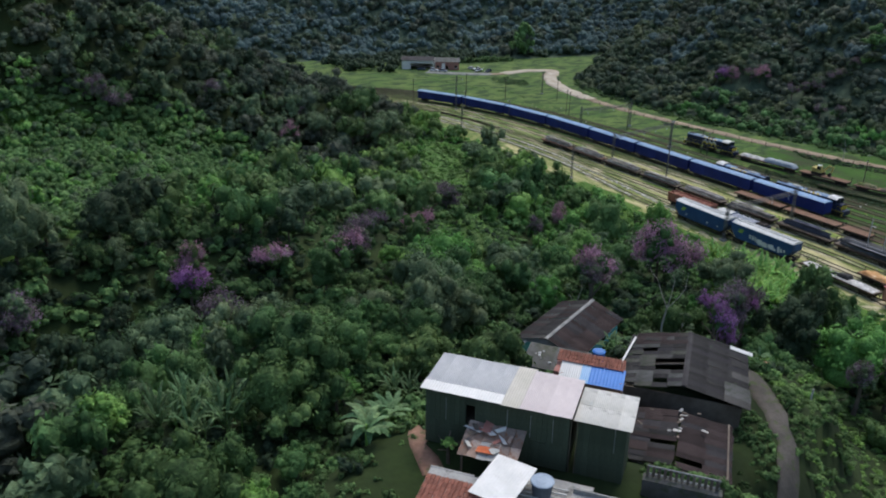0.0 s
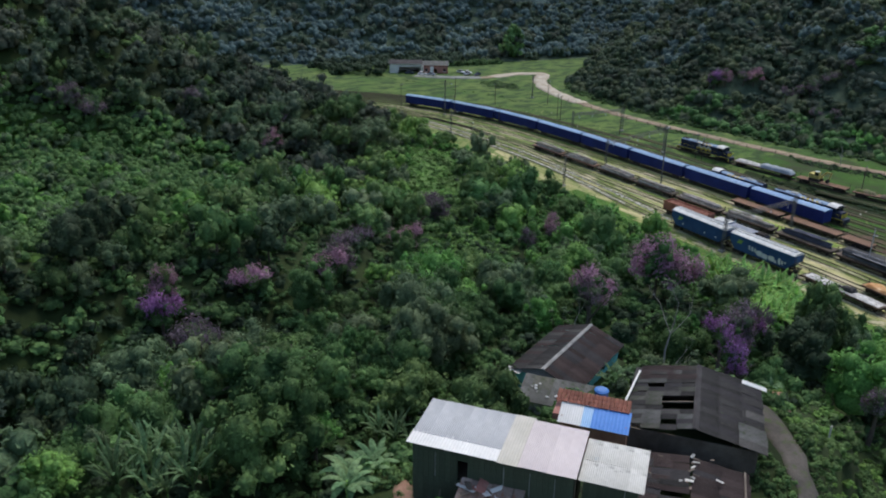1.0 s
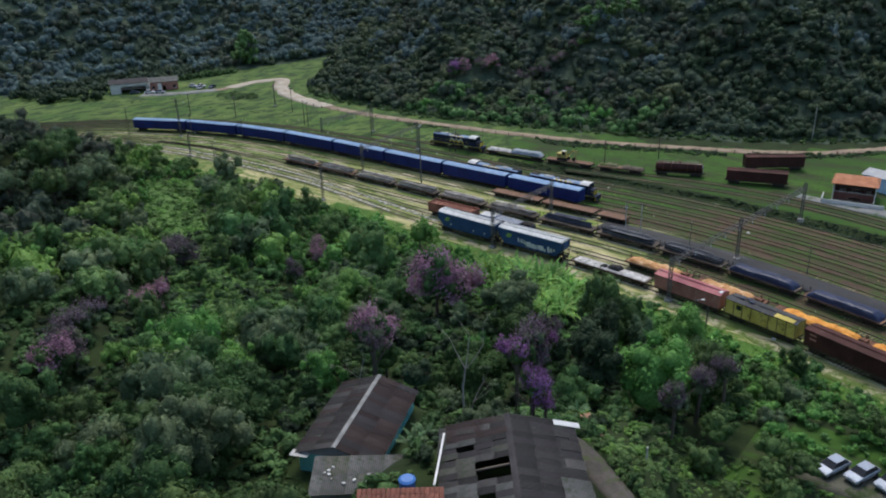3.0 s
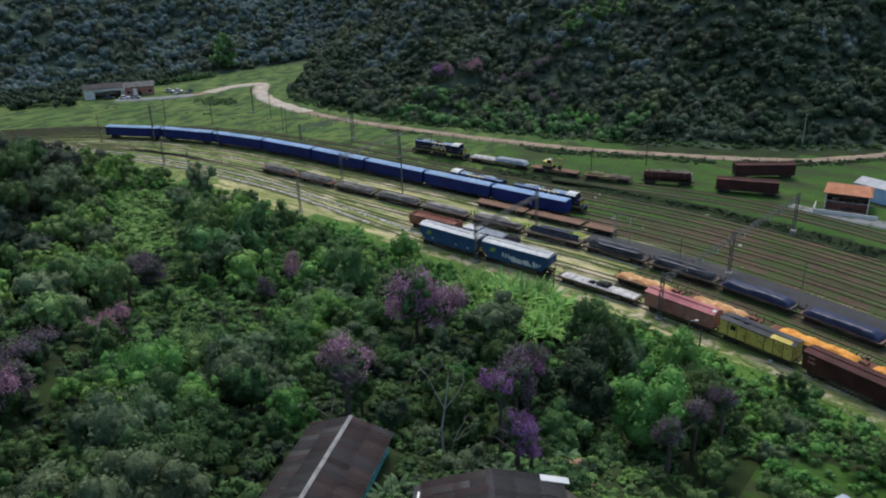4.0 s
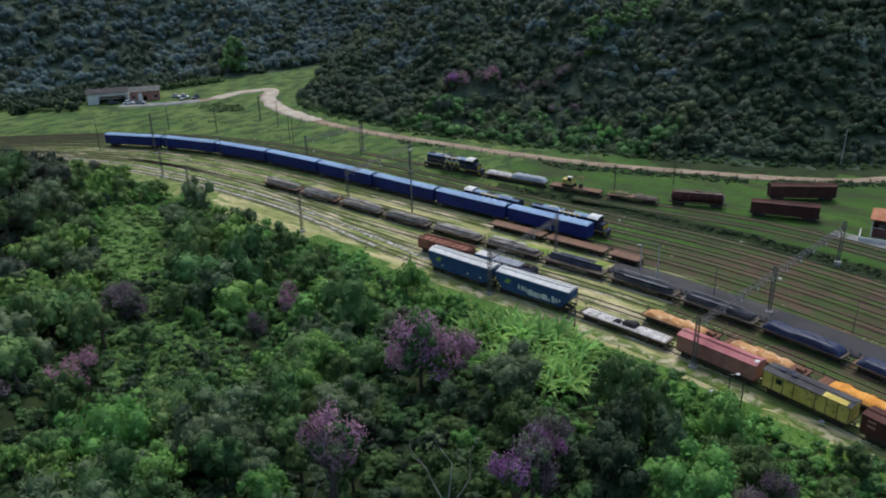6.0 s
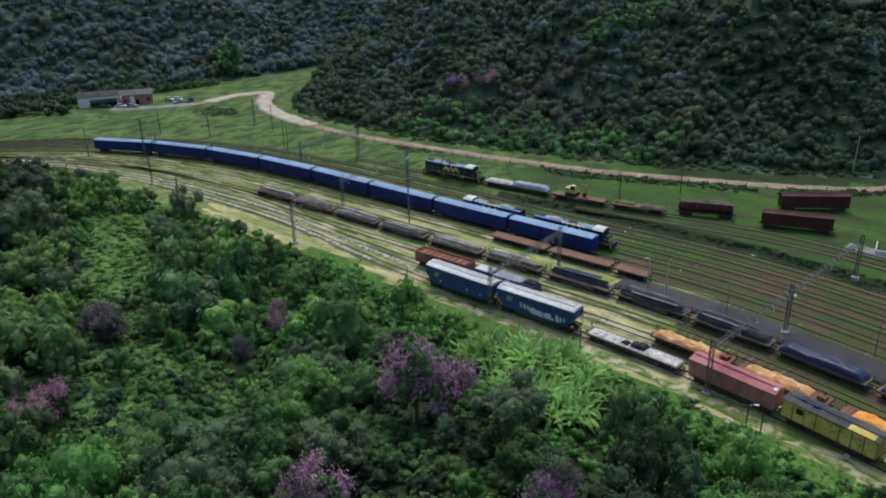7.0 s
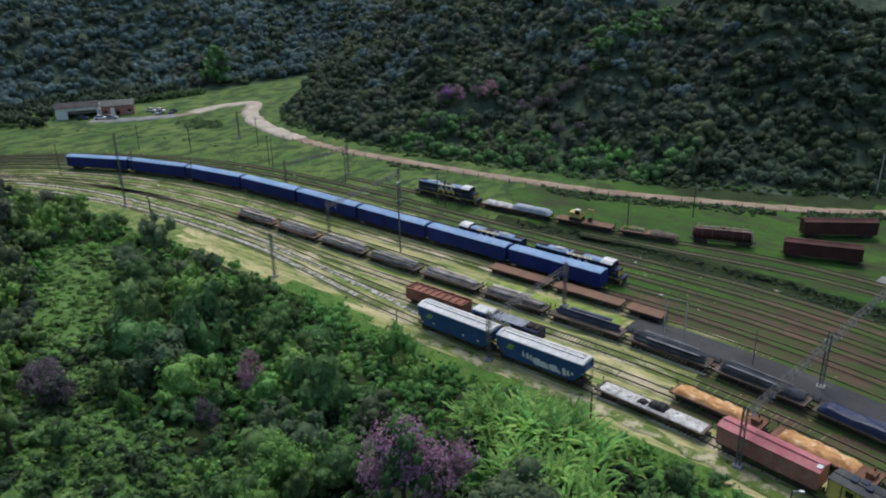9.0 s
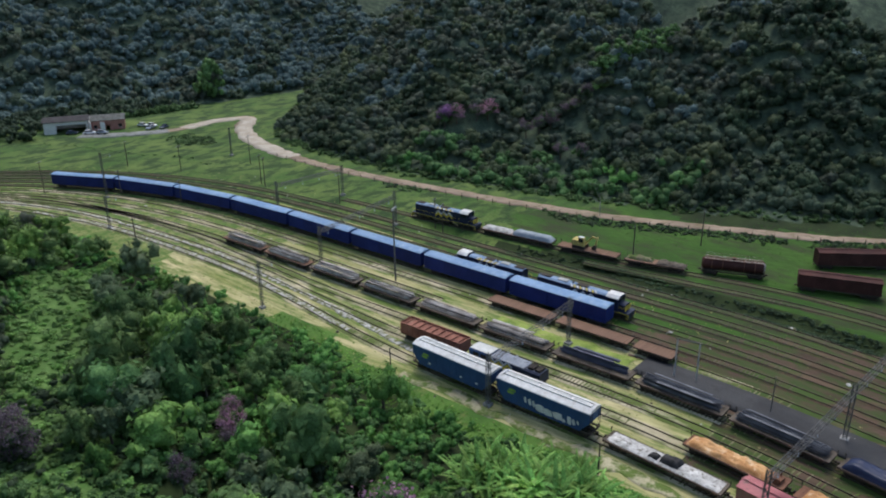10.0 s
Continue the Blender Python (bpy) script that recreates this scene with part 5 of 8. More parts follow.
GREEN_WALL = surface("dark_green_boards", (0.042, 0.060, 0.040), (0.068, 0.090, 0.060), 0.75, 0, 0.4, 6, spot=(0.055, 0.06, 0.04), spot_at=0.62, vary=0.12, bump=0.15)
TURQUOISE = surface("turquoise_paint", (0.12, 0.42, 0.41), (0.18, 0.52, 0.50), 0.7, 0, 0.5, 6, spot=(0.05, 0.2, 0.19), spot_at=0.63)
BRICK = surface("raw_brick", (0.26, 0.12, 0.08), (0.36, 0.19, 0.13), 0.9, 0, 0.7, 8, spot=(0.2, 0.16, 0.13), spot_at=0.6, bump=0.3)
TILE = surface("clay_tiles", (0.20, 0.075, 0.052), (0.32, 0.14, 0.10), 0.85, 0, 0.7, 8, spot=(0.14, 0.10, 0.08), spot_at=0.6, vary=0.25, bump=0.2)
CONCRETE = surface("stained_concrete", (0.26, 0.26, 0.25), (0.38, 0.37, 0.35), 0.9, 0, 0.4, 6, spot=(0.15, 0.15, 0.14), spot_at=0.58, bump=0.2)
PLASTER = surface("white_plaster", (0.60, 0.59, 0.57), (0.72, 0.71, 0.69), 0.85, 0, 0.5, 6, spot=(0.42, 0.40, 0.37), spot_at=0.64)
OLDWOOD = surface("old_boards", (0.085, 0.068, 0.055), (0.16, 0.135, 0.11), 0.9, 0, 0.6, 8, vary=0.25, bump=0.3)
SOIL = surface("red_soil", (0.24, 0.13, 0.085), (0.34, 0.20, 0.14), 0.95, 0, 0.5, 4, spot=(0.12, 0.13, 0.05), spot_at=0.6, bump=0.4)
CLOTH = surface("orange_cloth", (0.55, 0.14, 0.06), (0.65, 0.22, 0.10), 0.9, 0, 1, 6)
TANK_BLUE = surface("blue_plastic", (0.04, 0.14, 0.40), (0.06, 0.19, 0.48), 0.4, 0, 1, 6)
TANK_DARK = surface("dark_blue_grey_fibreglass", (0.055, 0.068, 0.090), (0.090, 0.105, 0.130), 0.6, 0, 0.5, 6, spot=(0.14, 0.15, 0.16), spot_at=0.64, bump=0.05)
TANK_GREY = surface("grey_fibreglass", (0.26, 0.33, 0.42), (0.36, 0.43, 0.52), 0.5, 0, 1, 6)
TERRACOTTA = surface("terracotta_roof", (0.42, 0.17, 0.085), (0.54, 0.25, 0.14), 0.8, 0, 0.5, 7, spot=(0.34, 0.16, 0.1), spot_at=0.6, vary=0.12)


def sheet_mesh(width, length, material, waves=6, deep=0.03):
    """One corrugated sheet: x across, y down the slope, upper face at z = 0."""
    n = waves * 2
    V, F = [], []
    for layer in (0.0, -0.012):
        for y in (0.0, length):
            for i in range(n + 1):
                V.append((width * i / n, y, layer + (deep if i % 2 else 0.0)))
    k = n + 1
    for i in range(n):
        F.append((i, i + 1, k + i + 1, k + i))
        F.append((2 * k + i, 3 * k + i, 3 * k + i + 1, 2 * k + i + 1))
        F.append((k + i, k + i + 1, 3 * k + i + 1, 3 * k + i))
        F.append((i, 2 * k + i, 2 * k + i + 1, i + 1))
    me = array_mesh("roof_sheet", np.array(V), np.array(F), [material])
    me.shade_flat()
    return me


SHEETS = {}


def sheets(parent, m, wide, deep, material, pw=1.05, pl=2.2, seed=1, wear=0.3, skip=(), waves=6):
    """Covers a wide x deep slope (m: its low-left corner, x across, y up the slope) with overlapping sheets."""
    r = random.Random(seed)
    nx_, ny_ = max(1, round(wide / pw)), max(1, round(deep / pl))
    w, l = wide / nx_, deep / ny_
    for j in range(ny_):
        for i in range(nx_):
            if (i, j) in skip:
                continue
            mat = r.choice(material) if isinstance(material, (list, tuple)) else material
            key = (round(w, 2), round(l, 2), mat.name, waves)
            if key not in SHEETS:
                SHEETS[key] = sheet_mesh(w * 1.03, l * 1.07, mat, waves)
            part("roof_sheet", SHEETS[key], None, parent,
                 at=m @ pose(i * w + wear * r.uniform(-0.04, 0.04), j * l - 0.04 * l + wear * r.uniform(-0.06, 0.06), 0.015 * (j % 2) + 0.01 * (i % 2) + wear * r.uniform(0, 0.04),
                             wear * r.uniform(-1.2, 1.2), wear * r.uniform(-1, 1), wear * r.uniform(-1.2, 1.2)))


def wall_box(parent, name, x0, x1, y0, y1, z0, z1, material, label="", holes=()):
    """A wall slab; holes: openings (a, b, low, high) cut right through it along its length."""
    bm = bmesh.new()
    along_x = (x1 - x0) > (y1 - y0)
    a0, a1 = (x0, x1) if along_x else (y0, y1)
    cuts = sorted(holes)
    edges = [a0] + [v for h in cuts for v in h[:2]] + [a1]

    def slab(a, b, low, high):
        if b - a > 0.01 and high - low > 0.01:
            if along_x:
                box(bm, a, b, y0, y1, low, high)
            else:
                box(bm, x0, x1, a, b, low, high)
    for k in range(0, len(edges), 2):
        slab(edges[k], edges[k + 1], z0, z1)
    for a, b, low, high in cuts:
        slab(a, b, z0, low)
        slab(a, b, high, z1)
    bmesh.ops.remove_doubles(bm, verts=bm.verts, dist=1e-4)
    return part(name, bm, material, parent, label)


def boards(parent, x0, x1, y, z0, z1, material, step=0.32, seed=0, face=-1, skip=()):
    """Upright cladding boards on a wall face in the plane y."""
    n = int((x1 - x0) / step)
    w = (x1 - x0) / n
    r = random.Random(seed)
    bm = bmesh.new()
    box(bm, 0.012, w - 0.012, min(0, face * 0.03), max(0, face * 0.03), 0, z1 - z0)
    me = as_mesh("board", bm, material)
    for i in range(n):
        x = x0 + i * w
        if any(a < x + w / 2 < b for a, b in skip):
            continue
        part("board", me, None, parent, at=(x, y + face * r.uniform(0, 0.012), z0 - r.uniform(0, 0.06)))


HA = -50.3                                     # heading of the house rows on the slope


def hillside(x, y, z=0.0, turn=0.0):
    return pose(x, y, z, 0, 0, HA + turn)


# long green two-storey house under pale sheet roofs
hz = 23.2
h = thing("long_house", hillside(25.9, 44.4, hz), "long dark green boarded house with pale patched sheet roofs", "house")
W_, D_, H_ = 15.4, 4.6, 4.8
front = wall_box(h, "wall", 0, 11.3, 0, 0.14, -0.2, H_, GREEN_WALL, holes=((3.3, 4.2, 2.2, 3.9), (5.2, 7.4, 0.0, 1.9)))
boards(front, 0, 11.3, 0, 2.0, H_, GREEN_WALL, 0.4, 3, skip=((3.3, 4.2),))
boards(front, 0, 5.2, 0, 0.1, 2.0, GREEN_WALL, 0.4, 4)
boards(front, 7.4, 11.3, 0, 0.1, 2.0, GREEN_WALL, 0.4, 5)
wall_box(h, "wall", 0, 11.3, D_ - 0.14, D_, 0, H_, GREEN_WALL)
wall_box(h, "wall", 0, 0.14, 0.142, D_ - 0.142, 0, H_, GREEN_WALL)
wall_box(h, "wall", 11.16, 11.3, 0.142, D_ - 0.142, 0, H_, GREEN_WALL)
wall_box(h, "floor", 0.15, 11.1, 0.15, D_ - 0.15, 2.0, 2.12, OLDWOOD)
side = wall_box(h, "wall", 11.9, W_, 0.35, 0.49, -3.0, H_ - 0.5, GREEN_WALL)
boards(side, 11.9, W_, 0.35, -0.5, H_ - 0.5, GREEN_WALL, 0.4, 6)
wall_box(h, "wall", 11.9, W_, D_ - 0.14, D_, -3.0, H_ - 0.5, GREEN_WALL)
wall_box(h, "wall", W_ - 0.14, W_, 0.492, D_ - 0.142, -3.0, H_ - 0.5, GREEN_WALL)
wall_box(h, "wall", 11.9, 12.04, 0.492, D_ - 0.142, -3.0, H_ - 0.5, GREEN_WALL)
for x in (1.7, 6.6, 8.4, 10.1, 14.6):
    bm = bmesh.new()
    tube(bm, (x, -0.06 if x < 11 else 0.29, 2.2), (x, -0.06 if x < 11 else 0.29, H_ - 0.6), 0.022, 5)
    part("downpipe", bm, GALV, h)
slope = pose(-0.3, -0.35, H_ + 0.04, 1.6)
sheets(h, slope @ pose(0, 1.4, 0.02), 6.6, 3.9, TIN_GREY, 1.1, 3.9, 2, 0.15, waves=8)
sheets(h, slope @ pose(-0.05, 0, 0.0), 6.5, 1.45, TIN_WHITE, 2.2, 1.45, 3, 0.15, waves=10)
sheets(h, slope @ pose(6.45, 0.0, 0.06), 1.5, 5.3, TIN_CREAM, 1.5, 5.3, 4, 0.15, waves=8)
sheets(h, slope @ pose(7.9, -0.02, 0.1), 3.9, 5.0, TIN_PINK, 0.98, 5.0, 5, 0.15, waves=8)
sheets(h, pose(11.55, 0.05, H_ - 0.3, 1.0), 4.2, 4.5, TIN_DIRTY, 1.0, 2.25, 6, 0.35, waves=8)
bm = bmesh.new()
for k in range(4):
    box(bm, 12.3 + k * 0.28, 12.5 + k * 0.28, 2.4, 3.4, H_ - 0.27, H_ - 0.22)
part("roof_rack", bm, TANK_GREY, h)
bm = bmesh.new()
for x0, x1, y0 in ((12.4, 13.2, 1.75), (13.2, 13.9, 1.62), (14.0, 14.5, 1.72), (14.6, 14.9, 1.7)):
    box(bm, x0, x1, y0, y0 + 0.07, H_ - 0.3, H_ - 0.25)
part("roof_crack", bm, IRON, h, "dark crack across the sheets")
for x0, x1 in ((11.35, 11.42), (11.8, 11.86)):
    bm = bmesh.new()
    box(bm, x0, x1, 0.3, 0.4, -0.4, H_ - 0.6)
    part("post", bm, OLDWOOD, h)

# lean-to with rusty sheets and a hanging cloth against the long house
lt = thing("lean_to", hillside(25.9, 44.4, hz), "ramshackle lean-to with rusty patched sheets against the house", "lean-to")
for x in (4.0, 7.6):
    for y in (-3.0,):
        bm = bmesh.new()
        box(bm, x - 0.06, x + 0.06, y - 0.06, y + 0.06, 0, 1.75)
        part("post", bm, OLDWOOD, lt)
RUSTSHEET = surface("rusted_sheet", (0.24, 0.16, 0.12), (0.40, 0.34, 0.30), 0.85, 0, 0.6, 6, spot=(0.26, 0.11, 0.06), spot_at=0.55, vary=0.4, bump=0.2)
sheets(lt, pose(3.7, -3.2, 1.75, 16), 4.4, 3.2, (RUSTSHEET, TIN_DIRTY, RUSTSHEET), 0.75, 1.6, 8, 1.0)
rr = random.Random(44)
for k in range(14):
    bm = bmesh.new()
    w, l = rr.uniform(0.25, 0.7), rr.uniform(0.6, 1.5)
    box(bm, -l / 2, l / 2, -w / 2, w / 2, 0, 0.03)
    y = rr.uniform(-2.9, -0.5)
    part("loose_sheet", bm, rr.choice((TIN_DIRTY, RUSTSHEET, TIN_WHITE, OLDWOOD, RED_SIDE)), lt, at=pose(rr.uniform(4.1, 7.7), y, 1.84 + (y + 3.2) * 0.287 + 0.012 * k, 16 + rr.uniform(-5, 5), rr.uniform(-5, 5), rr.uniform(0, 180)))
bm = bmesh.new()
prism(bm, [(5.0, 2.02), (6.3, 2.06), (6.35, 2.1), (5.05, 2.06)], -2.9, -2.1)
whole("blanket", bm, CLOTH, "faded orange blanket drying on the lean-to roof", "blanket", m=hillside(25.9, 44.4, hz) @ pose(0, 0, 0.02, 0, 0, 0))

# small sheet-roofed hut with blue and white roof behind the long house
bz = height(43.5, 45.0) - 0.2
top = 24.3 - bz
hut = thing("blue_roofed_hut", hillside(40.7, 46.2, bz), "small hut with blue and white sheet roof and red tiles", "hut")
wall_box(hut, "wall", 0.2, 5.6, 0.2, 0.34, 0, top - 1.0, BRICK, holes=((1.0, 1.9, 0.2, 2.0), (3.4, 4.4, 1.2, 2.0)))
wall_box(hut, "wall", 0.2, 5.6, 3.2, 3.34, 0, top - 0.5, BRICK)
wall_box(hut, "wall", 0.2, 0.34, 0.342, 3.198, 0, top - 0.6, BRICK)
wall_box(hut, "wall", 5.46, 5.6, 0.342, 3.198, 0, top - 0.6, BRICK)
slope = pose(0, -0.2, top - 0.85, 20)
for k, (mat, w) in enumerate(((TIN_WHITE, 0.95), (TIN_WHITE, 0.95), (SHEET_SKY, 0.8), (SHEET_BLUE, 1.55), (SHEET_BLUE, 1.5))):
    sheets(hut, slope @ pose(sum((0.95, 0.95, 0.8, 1.55, 1.5)[:k]), 0, 0.004 * k), w, 2.1, mat, w, 2.1, 20 + k, 0.1, waves=5)


def tile_rows(parent, m, wide, deep, seed, material=TILE, tw=0.34, tl=0.42):
    """Courses of half-round clay tiles; m: low-left corner, x across, y up the slope."""
    r = random.Random(seed)
    key = ("tile", material.name, tw, tl)
    if key not in SHEETS:
        bm = bmesh.new()
        a, b = [], []
        for s in range(5):
            q = math.pi * s / 4
            a.append(bm.verts.new((tw / 2 - math.cos(q) * tw / 2, 0, 0.09 * math.sin(q) + 0.03)))
            b.append(bm.verts.new((tw / 2 - math.cos(q) * tw / 2, tl * 1.15, 0.09 * math.sin(q))))
        for s in range(4):
            bm.faces.new((a[s], a[s + 1], b[s + 1], b[s]))
        bm.faces.new(a)
        SHEETS[key] = as_mesh("roof_tile", bm, material)
    for j in range(int(deep / tl)):
        for i in range(int(wide / tw)):
            part("roof_tile", SHEETS[key], None, parent, at=m @ pose(i * tw + r.uniform(-0.02, 0.02), j * tl, 0.0, r.uniform(-2, 2), 0, r.uniform(-4, 4)))


tile_rows(hut, slope @ pose(-0.5, 2.0, 0.05), 6.4, 1.3, 5)
bm = bmesh.new()
box(bm, -0.5, 0.0, 0.3, 3.0, top - 1.1, top - 0.5)
part("gable_boards", bm, RED_SIDE, hut)
tk = thing("water_tank", hillside(45.6, 46.4, bz + top - 0.25), "bright blue plastic water tank behind the hut roof", "water tank")
bm = bmesh.new()
tube(bm, (0, 0, -2.0), (0, 0, 0.55), 0.52, 16, 0.6)
part("barrel", bm, TANK_BLUE, tk, smooth=False)
bm = bmesh.new()
tube(bm, (0, 0, 0.554), (0, 0, 0.66), 0.63, 16, 0.45)
part("lid", bm, TANK_BLUE, tk)

# dark old sheds with worn fibre-cement sheets
RUST_DARK = surface("rusted_dark_sheet", (0.030, 0.021, 0.020), (0.056, 0.041, 0.039), 0.95, 0, 0.6, 7, spot=(0.10, 0.085, 0.08), spot_at=0.66, vary=0.3, bump=0.2)
sz = 19.5
sh = thing("old_shed", pose(48.0, 38.1, sz, 0, 0, 90 + HA), "large dilapidated gabled shed with worn dark fibre-cement sheets and gaps", "shed")
for x0, x1, y0, y1, zz in ((2.8, 12.8, 5.1, 5.24, 2.5), (2.8, 12.6, -5.1, -4.96, 2.5), (2.8, 2.94, -4.958, 5.098, 2.4), (12.5, 12.64, -4.958, 5.098, 2.4)):
    wall_box(sh, "wall", x0, x1, y0, y1, -1.5, zz, OLDWOOD)
for x in (3.2, 5.1, 7.0, 8.9, 10.8):
    for s in (-1, 1):
        bm = bmesh.new()
        side_prism(bm, [(0, 3.42), (0, 3.56), (s * 5.2, 2.42), (s * 5.2, 2.28)][::s], x - 0.06, x + 0.06)
        part("rafter", bm, OLDWOOD, sh)
pitch = math.degrees(math.atan2(1.2, 5.6))
sheets(sh, pose(13.0, 5.7, 2.45, pitch, 0, 180), 10.6, 5.8, (FIBRE, FIBRE_WORN, FIBRE_DARK, FIBRE_MOSS, FIBRE_DEEP), 0.74, 1.45, 31, 1.7, skip=((7, 3), (8, 3), (9, 3), (8, 2), (9, 2), (7, 2), (13, 0), (4, 1), (12, 2)))
sheets(sh, pose(13.2, 5.0, 2.64, pitch, 0, 180), 2.6, 5.0, RUST_DARK, 0.9, 2.5, 32, 1.0)
sheets(sh, pose(2.4, -5.6, 2.5, pitch), 10.9, 5.7, (FIBRE_DARK, FIBRE_DARK, FIBRE_DEEP), 0.76, 1.9, 35, 0.8)
sheets(sh, pose(2.3, -5.7, 2.58, pitch), 3.4, 2.2, (FIBRE, FIBRE_WORN), 1.15, 2.2, 37, 0.5)
sheets(sh, pose(7.0, -5.6, 2.58, pitch), 3.4, 1.5, (FIBRE, FIBRE_DARK), 1.15, 1.5, 39, 0.7, skip=((1, 0),))
sheets(sh, pose(12.5, -6.0, 2.55, pitch), 0.7, 2.1, TIN_WHITE, 0.6, 2.1, 38, 0.1)
bm = bmesh.new()
side_prism(bm, [(-0.25, 3.66), (0, 3.74), (0.25, 3.66), (0.25, 3.74), (0, 3.82), (-0.25, 3.74)], 2.4, 13.2)
part("ridge_cap", bm, FIBRE_DEEP, sh)
bm = bmesh.new()
prism(bm, [(-0.08, 0), (-0.08, 0.14), (0.08, 0.14), (0.08, 0)], 0, 6.4)
part("gutter", bm, TIN_WHITE, sh, "white gutter standing off the roof edge", at=pose(5.5, 6.05, 2.75, 0, 0, -97))

# lower shed in front of it, half fallen in
lo = thing("collapsed_shed", pose(48.0, 38.1, sz, 0, 0, 90 + HA), "half-collapsed low shed with debris and rusted roofing darkened for shade", "shed")
for x0, x1, y0, y1, zz in ((-7.2, 0.8, 4.0, 4.14, 1.9), (-7.2, 0.8, -4.2, -4.06, 1.7), (-7.2, -7.06, -4.058, 3.998, 1.8)):
    wall_box(lo, "wall", x0, x1, y0, y1, -0.5, zz, OLDWOOD)
# rusted sheets; the dark shade on this roof is put into their colour
sheets(lo, pose(1.0, 4.3, 1.5, 6, 0, 180), 3.9, 4.2, (RUST_DARK, RUST_DARK, FIBRE_DEEP), 1.0, 1.4, 44, 1.2)
sheets(lo, pose(-2.9, 4.4, 1.95, 4, 0, 180), 4.6, 4.3, (RUST_DARK, FIBRE_DARK, FIBRE_DEEP), 0.66, 2.15, 45, 1.6, skip=((2, 1),))
sheets(lo, pose(-7.4, -4.4, 1.55, 6), 8.2, 4.3, (RUST_DARK, FIBRE_DEEP, RUST_DARK), 0.75, 2.15, 46, 1.2, skip=((1, 1),))
rr = random.Random(18)
for k in range(16):
    bm = bmesh.new()
    w, l = rr.uniform(0.08, 0.28), rr.uniform(0.25, 0.7)
    box(bm, -l / 2, l / 2, -w / 2, w / 2, 0, 0.04)
    part("loose_sheet", bm, rr.choice((FIBRE_PALE, TIN_DIRTY, OLDWOOD, RUSTSHEET)), lo, at=pose(rr.uniform(-3.5, 0.8), rr.gauss(0, 0.22) if k % 3 else rr.uniform(-3, 3.5), 2.22, rr.uniform(-8, 8), rr.uniform(-8, 8), rr.uniform(0, 180)))
bm = bmesh.new()
tube(bm, (0, 0, 0), (0, 0, 2.2), 0.09, 8)
whole("post", bm, TIN_DIRTY, "pale weathered post beside the old shed", "post", m=pose(66.5, 37.5, height(66.5, 37.5) - 0.3))

# gabled house with turquoise end wall
gz = 13.9
gab = thing("gabled_house", pose(51.0, 60.7, gz, 0, 0, 24.3), "old gabled house with dark sheet roof and turquoise end wall", "house")
GL, GW = 12.6, 4.1
for s in (-1, 1):
    wall_box(gab, "wall", 0.3, GL - 0.3, min(s * (GW - 0.5), s * (GW - 0.36)), max(s * (GW - 0.5), s * (GW - 0.36)), 0, 2.35, TURQUOISE, holes=((3.0, 4.2, 0.9, 2.0), (7.5, 8.7, 0.9, 2.0)))
for x in (0.3, GL - 0.44):
    e = wall_box(gab, "wall", x, x + 0.14, -GW + 0.502, GW - 0.502, 0, 2.35, TURQUOISE)
    bm = bmesh.new()
    a = [bm.verts.new((q, y, z)) for q in (x + 0.002, x + 0.138) for y, z in ((-GW + 0.5, 2.354), (GW - 0.5, 2.354), (0, 3.5))]
    bm.faces.new(a[:3]); bm.faces.new(a[3:])
    for i, j in ((0, 1), (1, 2), (2, 0)):
        bm.faces.new((a[i], a[j], a[3 + j], a[3 + i]))
    part("gable", bm, CONCRETE if x < 1 else TURQUOISE, gab)
pitch = math.degrees(math.atan2(1.35, GW))
sheets(gab, pose(GL, GW + 0.1, 2.32, pitch, 0, 180), GL, 4.35, (FIBRE, FIBRE_DARK, FIBRE_DARK, RUST_DARK), 0.8, 2.2, 41, 0.8)
sheets(gab, pose(0, -GW - 0.1, 2.32, pitch, 0, 0), GL, 4.35, (RUST_DARK, RUST_DARK, FIBRE_DEEP), 0.8, 2.2, 42, 0.8)
bm = bmesh.new()
prism(bm, [(-0.22, -0.06), (0, 0.04), (0.22, -0.06), (0.22, 0.0), (0, 0.1), (-0.22, 0.0)], 0, GL + 0.1)
part("ridge_cap", bm, FIBRE_PALE, gab, "paler ridge capping", at=pose(GL, 0, 3.74, 0, 0, 90))
sheets(gab, pose(-0.4, GW - 1.5, 2.42, 0, 0, 0), 0.9, 1.7, TIN_DIRTY, 0.9, 1.7, 43, 0.3)

# grey flat-roofed outhouse
oz = height(51, 56.5) - 0.3
out = thing("outhouse", hillside(45.7, 58.35, oz), "low outhouse with mossy grey fibre-cement roof", "outhouse")
ot = 17.0 - oz
for x0, x1, y0, y1 in ((0.2, 7.8, 0.2, 0.34), (0.2, 7.8, 4.0, 4.14), (0.2, 0.34, 0.342, 3.998), (7.66, 7.8, 0.342, 3.998)):
    wall_box(out, "wall", x0, x1, y0, y1, 0, ot - 0.1, CONCRETE)
sheets(out, pose(0, 0, ot - 0.05, 2.5), 8.4, 4.8, (FIBRE_WORN, FIBRE_WORN, FIBRE_MOSS), 1.05, 2.4, 51, 0.6)
rr = random.Random(8)
for k in range(9):
    bm = bmesh.new()
    bmesh.ops.create_icosphere(bm, subdivisions=1, radius=1)
    bmesh.ops.scale(bm, verts=bm.verts, vec=(rr.uniform(0.12, 0.3), rr.uniform(0.1, 0.22), 0.09))
    whole("stone", bm, WHITE if k % 3 else CONCRETE, "pale stone weighing down the outhouse roof", "stone", "stones on the outhouse roof", m=hillside(45.7, 58.35, oz) @ pose(rr.uniform(0.5, 5.6), rr.uniform(0.6, 3.4), ot + 0.17, 0, 0, rr.uniform(0, 90)))

